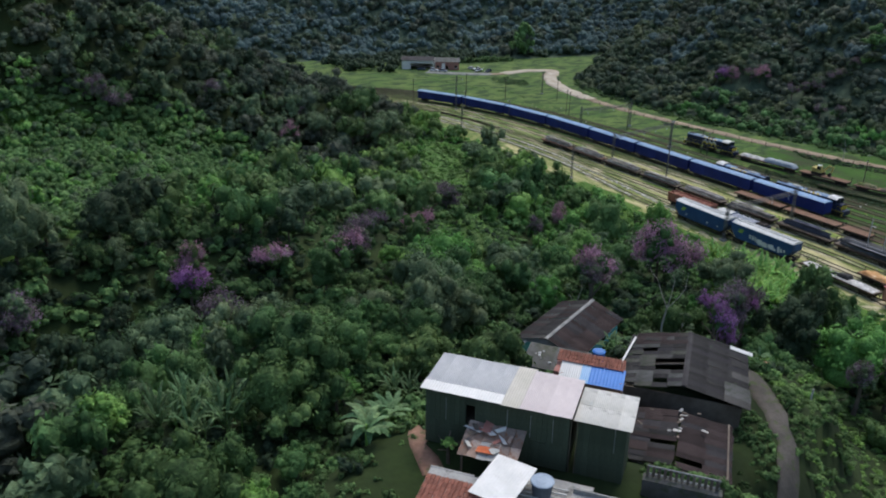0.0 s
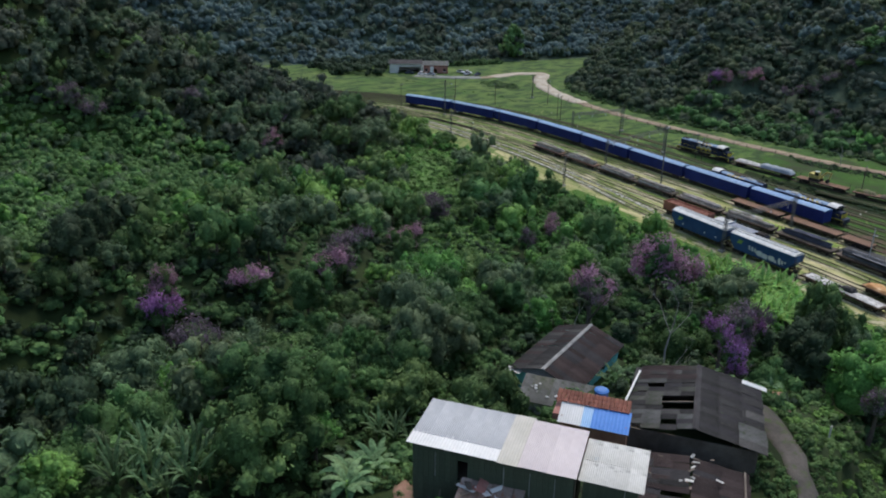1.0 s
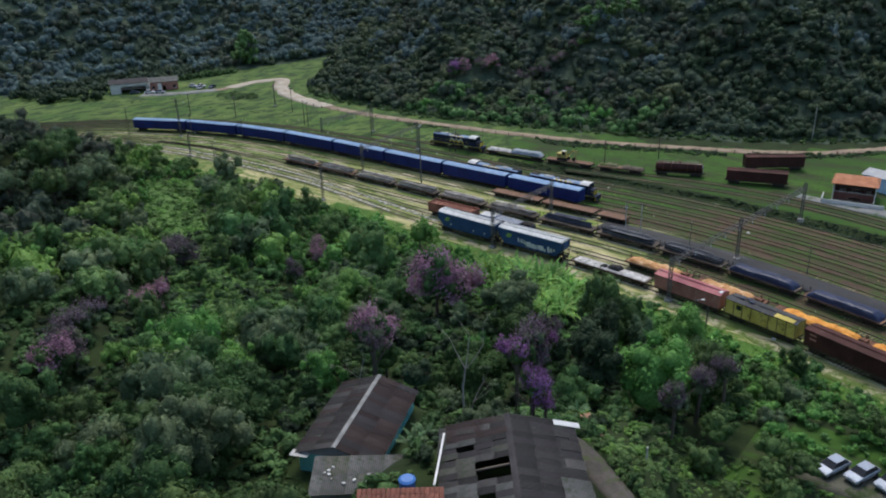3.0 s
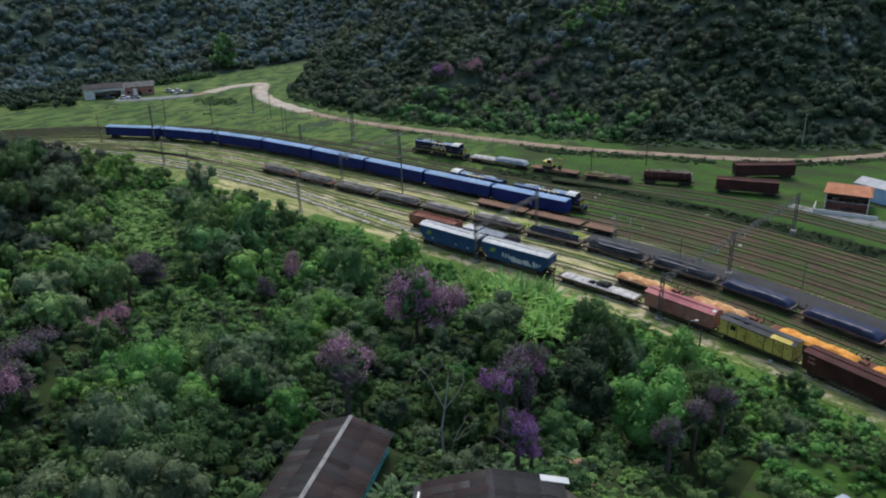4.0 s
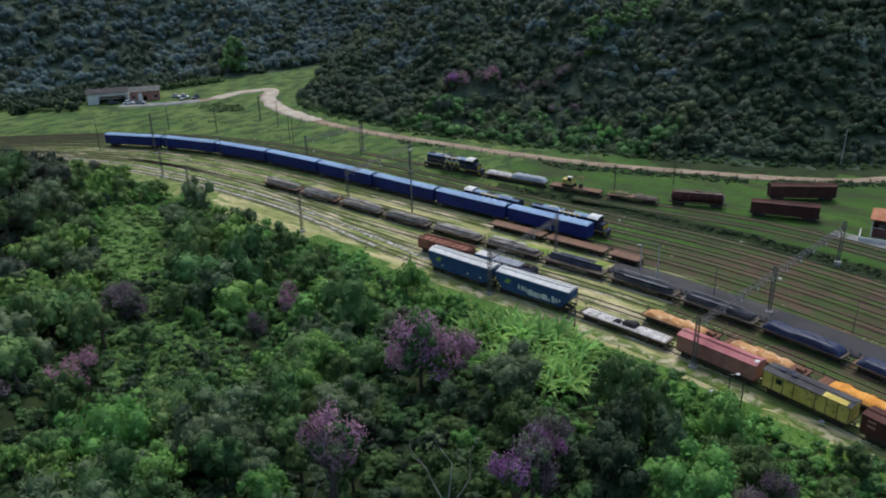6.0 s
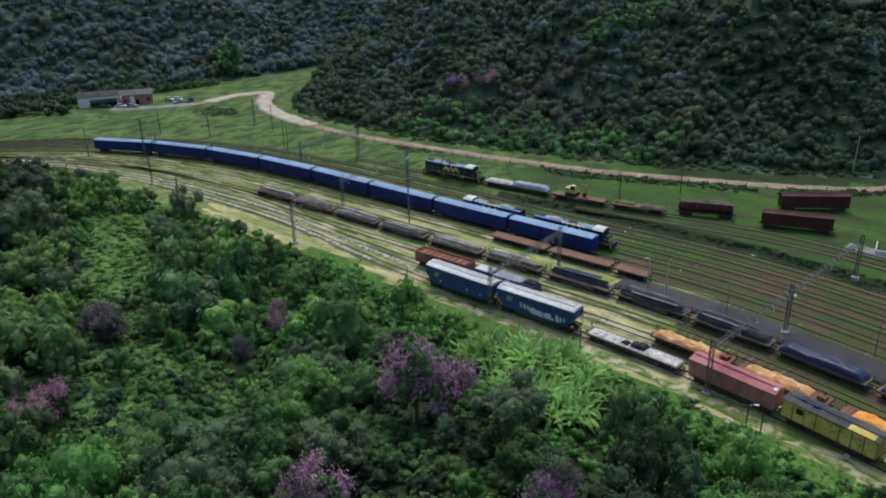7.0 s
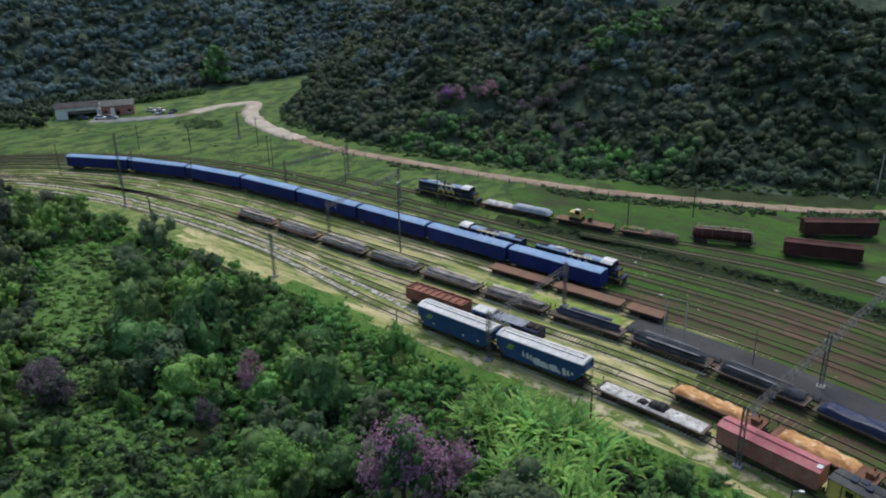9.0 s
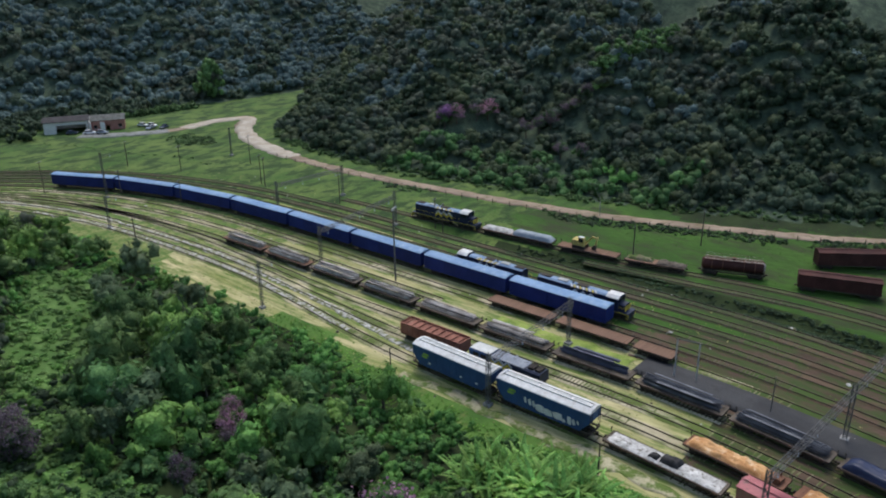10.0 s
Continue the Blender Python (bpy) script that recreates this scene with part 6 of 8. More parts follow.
# front houses: red tile roof, white sheet, terrace with tank
fz = 22.9
fr = thing("tiled_house", hillside(20.6, 36.6, fz), "low brick house with red clay tile and white sheet roof", "house")
wall_box(fr, "wall", 0.3, 6.2, 0.3, 0.44, 0, 1.9, BRICK)
wall_box(fr, "wall", 0.3, 6.2, 3.4, 3.54, 0, 1.9, BRICK)
wall_box(fr, "wall", 0.3, 0.44, 0.442, 3.398, 0, 1.9, BRICK)
wall_box(fr, "wall", 6.06, 6.2, 0.442, 3.398, 0, 1.9, BRICK)
tile_rows(fr, pose(0, -1.6, 1.66, 9), 5.0, 4.6, 61)
bm = bmesh.new()
side_prism(bm, [(-1.6, 1.5), (-1.6, 1.64), (3.3, 2.42), (3.3, 2.28)], 0, 4.9)
part("roof_deck", bm, CONCRETE, fr)
tri = sheet_mesh(3.1, 4.4, TIN_WHITE, 14)
part("roof_sheet", tri, None, fr, "bright white roof sheet", at=pose(3.3, 1.6, 2.5, 4, 0, -12))
bm = bmesh.new()
box(bm, -0.05, 3.2, 3.3, 3.42, 2.3, 2.46)
part("fascia", bm, CONCRETE, fr)

dr = thing("slate_roofed_hut", hillside(16.5, 36.0, fz - 0.6), "small hut with a dark flat roof and pale rim", "hut")
for x0, x1, y0, y1 in ((0.1, 3.6, 0.1, 0.24), (0.1, 3.6, 3.0, 3.14), (0.1, 0.24, 0.242, 2.998), (3.46, 3.6, 0.242, 2.998)):
    wall_box(dr, "wall", x0, x1, y0, y1, 0, 2.0, CONCRETE)
bm = bmesh.new()
box(bm, 0, 3.7, 0, 3.24, 2.004, 2.12)
part("roof", bm, BLACK_ROOF, dr)
for x0, x1, y0, y1 in ((-0.08, 3.78, 3.24, 3.36), (-0.08, 0.0, 0, 3.24), (3.7, 3.78, 0, 3.24)):
    bm = bmesh.new()
    box(bm, x0, x1, y0, y1, 2.0, 2.24)
    part("rim", bm, CONCRETE, dr)

te = thing("terrace_house", hillside(28.0, 35.0, fz), "concrete flat-roofed annex cluttered with pipes and a water tank", "house")
bm = bmesh.new()
box(bm, 0, 5.2, -4, 1.6, -2.5, 1.5)
part("base", bm, CONCRETE, te)
bm = bmesh.new()
box(bm, 4.0, 11.0, -3.6, 0.2, -3.5, 1.9)
part("base", bm, CONCRETE, te)
for k, (x0, x1, y0, y1) in enumerate(((4.0, 10.9, 0.05, 0.2), (10.85, 11.0, -3.6, 0.048), (4.0, 7.0, -1.8, -1.65))):
    bm = bmesh.new()
    box(bm, x0, x1, y0, y1, 1.904, 2.25)
    part("parapet", bm, FIBRE_PALE, te)
for k in range(4):
    bm = bmesh.new()
    tube(bm, (0.2, 0.2 - k * 0.45, 1.62 + 0.03 * k), (3.6, 0.5 - k * 0.5, 1.62), 0.05, 6)
    part("pipe", bm, GALV, te)
tk = thing("water_tank", hillside(28.0, 35.0, fz + 1.5) @ pose(1.9, -0.4, 0), "grey-blue fibreglass water tank with a pale lid", "water tank")
bm = bmesh.new()
tube(bm, (0, 0, 0), (0, 0, 1.15), 0.66, 18, 0.78)
part("barrel", bm, TANK_DARK, tk)
bm = bmesh.new()
tube(bm, (0, 0, 1.154), (0, 0, 1.22), 0.84, 18, 0.8)
tube(bm, (0, 0, 1.22), (0, 0, 1.32), 0.78, 18, 0.4)
part("lid", bm, TANK_GREY, tk, "pale blue-grey domed lid")
fe = thing("slat_fence", hillside(37.0, 31.4, 24.1), "weathered grey slatted fence beside the terrace", "fence")
for k in range(13):
    bm = bmesh.new()
    box(bm, k * 0.4, k * 0.4 + 0.2, -0.02, 0.02, 0.05, 0.92)
    part("slat", bm, OLDWOOD, fe)
for z in (0.2, 0.84):
    bm = bmesh.new()
    box(bm, 0, 5.1, 0.022, 0.09, z, z + 0.14)
    part("rail", bm, FIBRE_PALE, fe, "pale weathered rail")
for x in (0.1, 2.5, 5.0):
    bm = bmesh.new()
    box(bm, x - 0.06, x + 0.06, 0.092, 0.19, -3.2, 1.05)
    part("post", bm, OLDWOOD, fe)
bm = bmesh.new()
box(bm, -0.2, 5.3, -0.5, 0.3, -2.4, 0.02)
whole("retaining_wall", bm, FIBRE_WORN, "stained concrete retaining terrace under the fence", "retaining wall", m=hillside(37.0, 31.4, 24.1))
# bare red soil yard
ribbon("yard_path", [(26.4, 46.4), (25.4, 44.2), (24.2, 40.6)], 1.7, 0.06, 0.3, SOIL, "bare red soil yard beside the green house", "path", rough_edge=0.3, seed=9)
ribbon("soil_bank", [(67.5, 43), (70.5, 46.5), (74, 48)], 1.6, 0.25, 0.4, SOIL, "bare reddish soil bank by the lane", "bank", rough_edge=0.3, seed=10)

# ---- station building and far house ----
YH = 4.1
VERANDA_RED = surface("dull_red_veranda_paint", (0.075, 0.030, 0.026), (0.13, 0.058, 0.050), 0.8, 0, 0.4, 6, spot=(0.16, 0.11, 0.095), spot_at=0.64, bump=0.15)
ST = pose(206.2, 51.2, -0.02, 0, 0, 98.6)
st = thing("yard_building", ST, "small white building with a terracotta tiled roof and dark red veranda", "building")
wall_box(st, "wall", -4.4, 4.4, -3.4, -3.22, 0, YH, PLASTER, holes=((-3.4, -2.2, 1.2, 2.6), (2.2, 3.4, 1.2, 2.6)))
for s in (-1, 1):
    wall_box(st, "wall", min(s * 4.4, s * 4.22), max(s * 4.4, s * 4.22), -3.218, 3.4, 0, YH, PLASTER)
wall_box(st, "inner_wall", -4.2, 4.2, 1.0, 1.18, 0.152, YH - 0.1, VERANDA_RED, holes=((-3.4, -2.4, 0.2, 2.3), (-1.2, 0.6, 1.2, 2.3), (1.8, 3.2, 1.2, 2.3)))
wall_box(st, "floor", -4.2, 4.2, -3.2, 3.38, 0.0, 0.15, CONCRETE)
wall_box(st, "parapet", -4.2, 4.2, 3.2, 3.38, 0.152, 2.0, VERANDA_RED, "dull dark red veranda wall", holes=((-1.6, 1.0, 0.3, 0.9),))
bm = bmesh.new()
box(bm, -4.2, 4.2, 3.16, 3.42, 2.004, 2.2)
part("coping", bm, CONCRETE, st, "grey concrete coping")
bm = bmesh.new()
box(bm, -4.2, 4.2, 3.2, 3.36, 3.2, 3.42)
part("beam", bm, BLACK_ROOF, st, "dark grey veranda beam")
for x in (-2.1, 0.0, 2.1):
    bm = bmesh.new()
    box(bm, x - 0.09, x + 0.09, 3.2, 3.36, 2.204, 3.196)
    part("veranda_post", bm, VERANDA_RED, st)
bm = bmesh.new()
a = [bm.verts.new(p) for p in ((-4.9, -4.0, YH + 0.04), (4.9, -4.0, YH + 0.04), (4.9, 4.1, YH + 0.04), (-4.9, 4.1, YH + 0.04), (-4.0, -1.2, YH + 1.0), (4.0, -1.2, YH + 1.0), (-4.9, -4.0, YH - 0.1), (4.9, -4.0, YH - 0.1), (4.9, 4.1, YH - 0.1), (-4.9, 4.1, YH - 0.1))]
for q in ((0, 1, 5, 4), (2, 3, 4, 5), (1, 2, 5), (3, 0, 4), (6, 9, 8, 7), (0, 6, 7, 1), (1, 7, 8, 2), (2, 8, 9, 3), (3, 9, 6, 0)):
    bm.faces.new([a[i] for i in q])
roof = part("roof", bm, TERRACOTTA, st)
for k in range(24):
    x = -4.7 + k * 9.4 / 23
    bm = bmesh.new()
    tube(bm, (x, 4.08, YH + 0.07), (x * 0.82, -1.1, YH + 1.02), 0.05, 5)
    part("tile_rib", bm, TERRACOTTA, roof)
ribbon("pavement", [(199.5, 62), (198.6, 55), (198.4, 47), (198.0, 36)], 5.0, 0.06, 0.25, PAVED, "pale concrete apron in front of the yard building", "pavement", seed=11)
bm = bmesh.new()
box(bm, -6.6, 6.4, 6.9, 7.1, -0.1, 1.0)
box(bm, 6.2, 6.4, 2.2, 6.898, -0.1, 1.2)
whole("boundary_wall", bm, PLASTER, "low white boundary wall before the yard building", "wall", m=ST, bevel=0.03)
wsh = thing("blue_shed", pose(215.8, 46.0, 0, 0, 0, 72), "long shed with pale blue metal roof beyond the yard building", "shed")
for x0, x1, y0, y1 in ((-5, 5, -3, -2.85), (-5, 5, 2.85, 3), (-5, -4.85, -2.848, 2.848), (4.85, 5, -2.848, 2.848)):
    wall_box(wsh, "wall", x0, x1, y0, y1, 0, 3.6, SHEET_SKY)
bm = bmesh.new()
side_prism(bm, [(-3.3, 3.55), (0, 4.5), (3.3, 3.55), (3.3, 3.62), (0, 4.6), (-3.3, 3.62)], -5.3, 5.3)
part("roof", bm, TIN_GREY, wsh)


def far_house(m, length, depth, high, wall, roof_mat, label, rise=1.0, open_front=False):
    t = thing("farmhouse", m, label, "house", "distant houses by the forecourt")
    hl, hd = length / 2, depth / 2
    holes = ((-hl + 0.8, -hl + 2.0, 0.9, 2.1), (-0.6, 0.6, 0.0, 2.1), (hl - 2.2, hl - 1.0, 0.9, 2.1))
    if open_front:
        holes = ((-hl * 0.45, hl * 0.9, 0.0, 3.0),)
    wall_box(t, "wall", -hl, hl, -hd, -hd + 0.2, 0, high, wall, holes=holes)
    wall_box(t, "wall", -hl, hl, hd - 0.2, hd, 0, high, wall)
    for s in (-1, 1):
        wall_box(t, "wall", min(s * hl, s * (hl - 0.2)), max(s * hl, s * (hl - 0.2)), -hd + 0.202, hd - 0.202, 0, high, wall)
    bm = bmesh.new()
    side_prism(bm, [(-hd - 0.5, high), (0, high + rise), (hd + 0.5, high), (hd + 0.5, high + 0.15), (0, high + rise + 0.15), (-hd - 0.5, high + 0.15)], -hl - 0.4, hl + 0.4)
    part("roof", bm, roof_mat, t)
    for a, b, low, hi in holes:
        if low > 0.1:
            bm = bmesh.new()
            box(bm, a, b, -hd + 0.08, -hd + 0.12, low, hi)
            w = part("window", bm, GLASS, t)
            bm = bmesh.new()
            box(bm, a - 0.1, b + 0.1, -hd - 0.08, -hd - 0.004, low - 0.1, low)
            part("sill", bm, PLASTER, w)
    return t


far_house(pose(184.6, 333.8, 0, 0, 0, -31), 15, 9, 4.2, PLASTER, FIBRE_DEEP, "long white house with dark roof at the forest's edge", 1.2, True)
brick_house = far_house(pose(196.6, 326.2, 0, 0, 0, -31), 11.5, 8, 3.6, RED_SIDE, FIBRE_WORN, "low house with reddish walls, grey roof and a white end wall", 1.5)
bm = bmesh.new()
side_prism(bm, [(-5.4, 0), (4.2, 0), (4.2, 3.7), (0, 5.2), (-5.4, 3.4)], -6.2, -5.8)
part("end_wall", bm, PLASTER, brick_house, "white plastered end wall")
bm = bmesh.new()
box(bm, -2.6, -1.0, -5.2, -4.9, 0, 3.2)
part("porch_pillar", bm, PLASTER, brick_house, "white porch wall")


# ---- cars ----
def car_mesh(shade):
    bm = bmesh.new()
    side_prism(bm, [(-2.05, 0.35), (-2.1, 0.62), (-1.95, 0.82), (-1.0, 0.92), (1.5, 0.95), (2.0, 0.85), (2.08, 0.6), (2.02, 0.35)], -0.83, 0.83)
    return as_mesh("body", bm, shade, 0.06)


def car(m, shade, label, group):
    t = thing("car", m, label, "car", group)
    part("body", car_mesh(shade), None, t)
    bm = bmesh.new()
    a = [bm.verts.new(p) for p in ((-0.76, -1.05, 0.9), (0.76, -1.05, 0.9), (0.78, 1.75, 0.93), (-0.78, 1.75, 0.93), (-0.6, -0.3, 1.4), (0.6, -0.3, 1.4), (0.62, 1.15, 1.42), (-0.62, 1.15, 1.42))]
    for q in ((0, 1, 5, 4), (1, 2, 6, 5), (2, 3, 7, 6), (3, 0, 4, 7)):
        bm.faces.new([a[i] for i in q])
    part("cabin_glass", bm, GLASS, t)
    bm = bmesh.new()
    box(bm, -0.6, 0.6, -0.32, 1.17, 1.41, 1.46)
    part("roof", bm, shade, t, bevel=0.02)
    for s in (-1, 1):
        for y in (-1.3, 1.3):
            bm = bmesh.new()
            tube(bm, (s * 0.66, y, 0.31), (s * 0.85, y, 0.31), 0.31, 14)
            part("wheel", bm, COAL, t)
        bm = bmesh.new()
        box(bm, s * 0.5 - 0.2, s * 0.5 + 0.2, -2.1, -2.02, 0.6, 0.75)
        part("headlight", bm, WHITE, t, "clear headlight")
        bm = bmesh.new()
        box(bm, s * 0.62 - 0.15, s * 0.62 + 0.15, 2.02, 2.09, 0.62, 0.78)
        part("tail_light", bm, RED_ROOF, t, "red tail light")
    return t


DARKLOT = surface("dark_gravel", (0.07, 0.068, 0.05), (0.12, 0.115, 0.085), 0.95, 0, 0.3, 4, spot=(0.04, 0.06, 0.02), spot_at=0.55, bump=0.4)
SILVER = surface("silver_car_paint", (0.33, 0.37, 0.43), (0.40, 0.44, 0.50), 0.25, 0.3, 0.5, 5, bump=0.0)
CARWHITE = surface("white_car_paint", (0.70, 0.71, 0.73), (0.76, 0.77, 0.79), 0.25, 0, 0.5, 5, bump=0.0)
DARKCAR = surface("dark_blue_car_paint", (0.05, 0.07, 0.11), (0.07, 0.09, 0.14), 0.25, 0.2, 0.5, 5, bump=0.0)
for (x, y), mat in zip(((92.3, 27.2), (92.9, 24.4), (93.4, 21.6)), (SILVER, SILVER, SILVER)):
    car(pose(x, y, height(x, y) + 0.07, 0, 0, -112), mat, "silver-white hatchback parked on a small clearing", "cars in the clearing")
for x, y, a, mat, words in ((186.5, 321.5, 50, CARWHITE, "white car on the forecourt"), (182.5, 326.5, 52, DARKCAR, "dark car in front of the carport"), (204.6, 311.0, -60, SILVER, "silver van on the paved forecourt"), (207.4, 314.5, 10, CARWHITE, "white car beside the low house"), (189.5, 318.2, 40, SILVER, "silver car on the forecourt"), (208.5, 308.0, -64, DARKCAR, "dark car on the forecourt"), (205.4, 317.4, 20, CARWHITE, "white car beside the low house")):
    car(pose(x, y, height(x, y) + 0.1, 0, 0, a), mat, "small " + words, "cars by the far houses")
ribbon("pavement", [(90.4, 31), (91.4, 26), (91.6, 17)], 5.0, 0.05, 0.25, DARKLOT, "grey gravelled parking patch among trees", "pavement", rough_edge=0.3, seed=12)


# ---- masts, gantries, poles ----
STEEL = surface("grey_steelwork", (0.10, 0.10, 0.10), (0.17, 0.165, 0.16), 0.7, 0.3, 0.6, 7)
POLEWOOD = surface("dark_pole_wood", (0.06, 0.05, 0.042), (0.11, 0.095, 0.08), 0.9, 0, 1, 9)
PALEPOLE = surface("concrete_pole", (0.36, 0.36, 0.35), (0.48, 0.47, 0.45), 0.85, 0, 0.8, 7)


def lattice(bm, a, b, width, bay, r=0.035, across=(1, 0, 0)):
    """Four chords with zigzag bracing from a to b."""
    a, b = Vector(a), Vector(b)
    d = (b - a).normalized()
    u = Vector(across)
    u = (u - d * u.dot(d)).normalized() * width / 2
    v = d.cross(u)
    corners = [u + v, u - v, -u - v, -u + v]
    for c in corners:
        tube(bm, a + c, b + c, r * 1.3, 5)
    n = max(2, int((b - a).length / bay))
    for i in range(n):
        p, q = a + (b - a) * (i / n), a + (b - a) * ((i + 1) / n)
        for k in range(4):
            c0, c1 = corners[k], corners[(k + 1) % 4]
            tube(bm, (p if i % 2 else q) + c0, (q if i % 2 else p) + c1, r, 4)


def mast(m, high, label="grey lattice catenary mast on a concrete foot", name="catenary_mast", arm=2.6):
    t = thing(name, m, label, "mast", "catenary masts")
    bm = bmesh.new()
    box(bm, -0.5, 0.5, -0.5, 0.5, -0.3, 0.35)
    part("footing", bm, CONCRETE, t, bevel=0.04)
    bm = bmesh.new()
    lattice(bm, (0, 0, 0.35), (0, 0, high), 0.42, 0.7)
    part("lattice", bm, STEEL, t)
    if arm:
        bm = bmesh.new()
        tube(bm, (0, 0, high - 1.6), (arm, 0, high - 1.2), 0.05, 6)
        tube(bm, (0, 0, high - 0.5), (arm, 0, high - 1.2), 0.03, 6)
        part("bracket", bm, STEEL, t)
        bm = bmesh.new()
        for k in range(4):
            tube(bm, (arm, 0, high - 1.3 - k * 0.12), (arm, 0, high - 1.38 - k * 0.12), 0.1, 8)
        part("insulator", bm, TANK_GREY, t)
    return t


def gantry(x0, y0, xs, x1, y1, high, label="lattice steel gantry spanning several tracks"):
    """A lattice beam from (x0, y0) to (x1, y1) on masts at the given x."""
    t = thing("catenary_gantry", Matrix.Identity(4), label, "gantry", "gantries over the tracks")
    for x in xs:
        y = y0 + (y1 - y0) * (x - x0) / (x1 - x0)
        bm = bmesh.new()
        lattice(bm, (x, y, 0.3), (x, y, high + 1.3), 0.5, 0.75, 0.04)
        p = part("mast", bm, STEEL, t)
        bm = bmesh.new()
        box(bm, x - 0.55, x + 0.55, y - 0.55, y + 0.55, -0.3, 0.4)
        part("footing", bm, CONCRETE, p)
    bm = bmesh.new()
    lattice(bm, (x0, y0, high), (x1, y1, high), 0.7, 0.9, 0.035, (0, 0, 1))
    part("beam", bm, STEEL, t)
    n = int((x1 - x0) / 5)
    for k in range(n):
        x = x0 + (k + 0.5) * (x1 - x0) / n
        y = y0 + (y1 - y0) * (x - x0) / (x1 - x0)
        bm = bmesh.new()
        tube(bm, (x, y, high - 0.35), (x, y, high - 1.0), 0.03, 5)
        for q in range(3):
            tube(bm, (x, y, high - 1.0 - q * 0.12), (x, y, high - 1.08 - q * 0.12), 0.1, 8)
        part("insulator", bm, TANK_GREY, t)
    return t


gantry(132.3, 102.0, (132.3, 155.4), 156.0, 102.5, 7.3)
gantry(130.2, 62.8, (130.2, 154.8, 183.7), 184.0, 56.5, 7.4)
gantry(154.0, 161.3, (154.0, 181.5), 181.8, 165.6, 7.2)
gantry(170.0, 194.8, (170.0, 190.5), 191.0, 193.0, 7.2)


def pole(x, y, high, label, material=POLEWOOD, lean=(0.0, 0.0), bars=1, lamp="", r=0.13, name="utility_pole"):
    t = thing(name, pose(x, y, height(x, y), lean[0], lean[1], 20), label, "pole", "poles of the yard")
    bm = bmesh.new()
    tube(bm, (0, 0, -0.3), (0, 0, high), r, 8, r * 0.65)
    part("shaft", bm, material, t)
    for k in range(bars):
        bm = bmesh.new()
        z = high - 0.4 - k * 0.8
        box(bm, -1.0, 1.0, -0.06, 0.06, z - 0.06, z + 0.06)
        bar = part("crossarm", bm, OLDWOOD, t)
        for q in (-0.85, -0.35, 0.35, 0.85):
            bm = bmesh.new()
            tube(bm, (q, 0, z + 0.06), (q, 0, z + 0.25), 0.05, 6, 0.03)
            part("insulator", bm, TANK_GREY, bar)
    if lamp == "flood":
        bm = bmesh.new()
        box(bm, -1.0, 1.0, -0.05, 0.05, high - 0.15, high)
        part("lamp_bar", bm, STEEL, t)
        for q in (-0.8, -0.27, 0.27, 0.8):
            bm = bmesh.new()
            box(bm, q - 0.2, q + 0.2, -0.35, -0.06, high - 0.1, high + 0.28)
            part("floodlight", bm, GALV, t)
    elif lamp:
        bm = bmesh.new()
        tube(bm, (0, 0, high - 0.1), (0, -0.7, high + 0.1), 0.035, 6)
        box(bm, -0.14, 0.14, -1.15, -0.65, high + 0.02, high + 0.18)
        part("lamp_head", bm, WHITE, t, "pale lamp head")
    return t


pole(157.1, 143.0, 15.0, "tall floodlight pole between the tracks", STEEL, bars=0, lamp="flood", r=0.2, name="floodlight_pole")
mast(pose(132.8, 154.0, 0), 9.2, arm=3.0)
mast(pose(150.5, 242.6, 0), 12.5)
mast(pose(138.4, 219.0, 0), 8.0)
mast(pose(199.0, 253.7, 0), 9.0, arm=0)
for x, y, hh in ((141.4, 259.0, 9.5), (154.2, 242.0, 7.0), (184.3, 219.8, 8.5), (183.2, 216.7, 8.5), (185.2, 188.6, 8.0), (186.8, 157.6, 7.5), (186.0, 154.6, 7.5), (212.3, 102.9, 8.5),
                 (136.0, 203.0, 6.5), (134.0, 199.0, 6.5), (160.0, 222.0, 6.5), (196.0, 240.0, 9.0), (198.0, 112.0, 7.0), (178.0, 250.0, 8.0), (171, 268, 8.0)):
    pole(x, y, hh, "dark timber pole with a crossarm beside the tracks", bars=1)
pole(253.4, 73.8, 10.3, "leaning pale concrete pole at the forest's foot", PALEPOLE, (0, -7), 2, r=0.16)
pole(121.8, 54.7, 6.0, "dark pole with a pale lamp head on the bank", lamp="head", bars=0)
pole(122.2, 53.0, 5.2, "plain dark timber pole on the grassy bank", bars=0)
pole(129.5, 118.5, 5.0, "short dark pole at the wood's edge", bars=0)
pole(128.3, 82.0, 4.6, "short dark pole beside the service track", bars=0)

pf = thing("platform_frame", pose(156.4, 82.7, 0.35, 0, 0, 100), "tall slim steel portal frame on the platform", "frame")
for s in (-1.65, 1.65):
    bm = bmesh.new()
    box(bm, s - 0.09, s + 0.09, -0.09, 0.09, 0, 6.2)
    part("post", bm, PALEPOLE, pf)
bm = bmesh.new()
box(bm, -2.0, 2.0, -0.07, 0.07, 6.2, 6.34)
part("crossbar", bm, STEEL, pf)
for x, y in ((155.1, 69.6), (155.0, 47.0)):
    pole(x, y, 6.0, "slim grey steel post on the loading platform", STEEL, bars=0, r=0.09)

# fence posts along the earth road
bm = bmesh.new()
box(bm, -0.07, 0.07, -0.07, 0.07, -0.2, 1.25)
post_mesh = as_mesh("fence_post", bm, POLEWOOD)
line, way = spline([(247, 57), (232, 79), (222, 105), (214, 130), (209.6, 157), (206, 190), (205, 215), (207, 240)], 4.2)
for k, (p, d) in enumerate(zip(line, way)):
    x, y = p[0] - d[1] * 0.5, p[1] + d[0] * 0.5
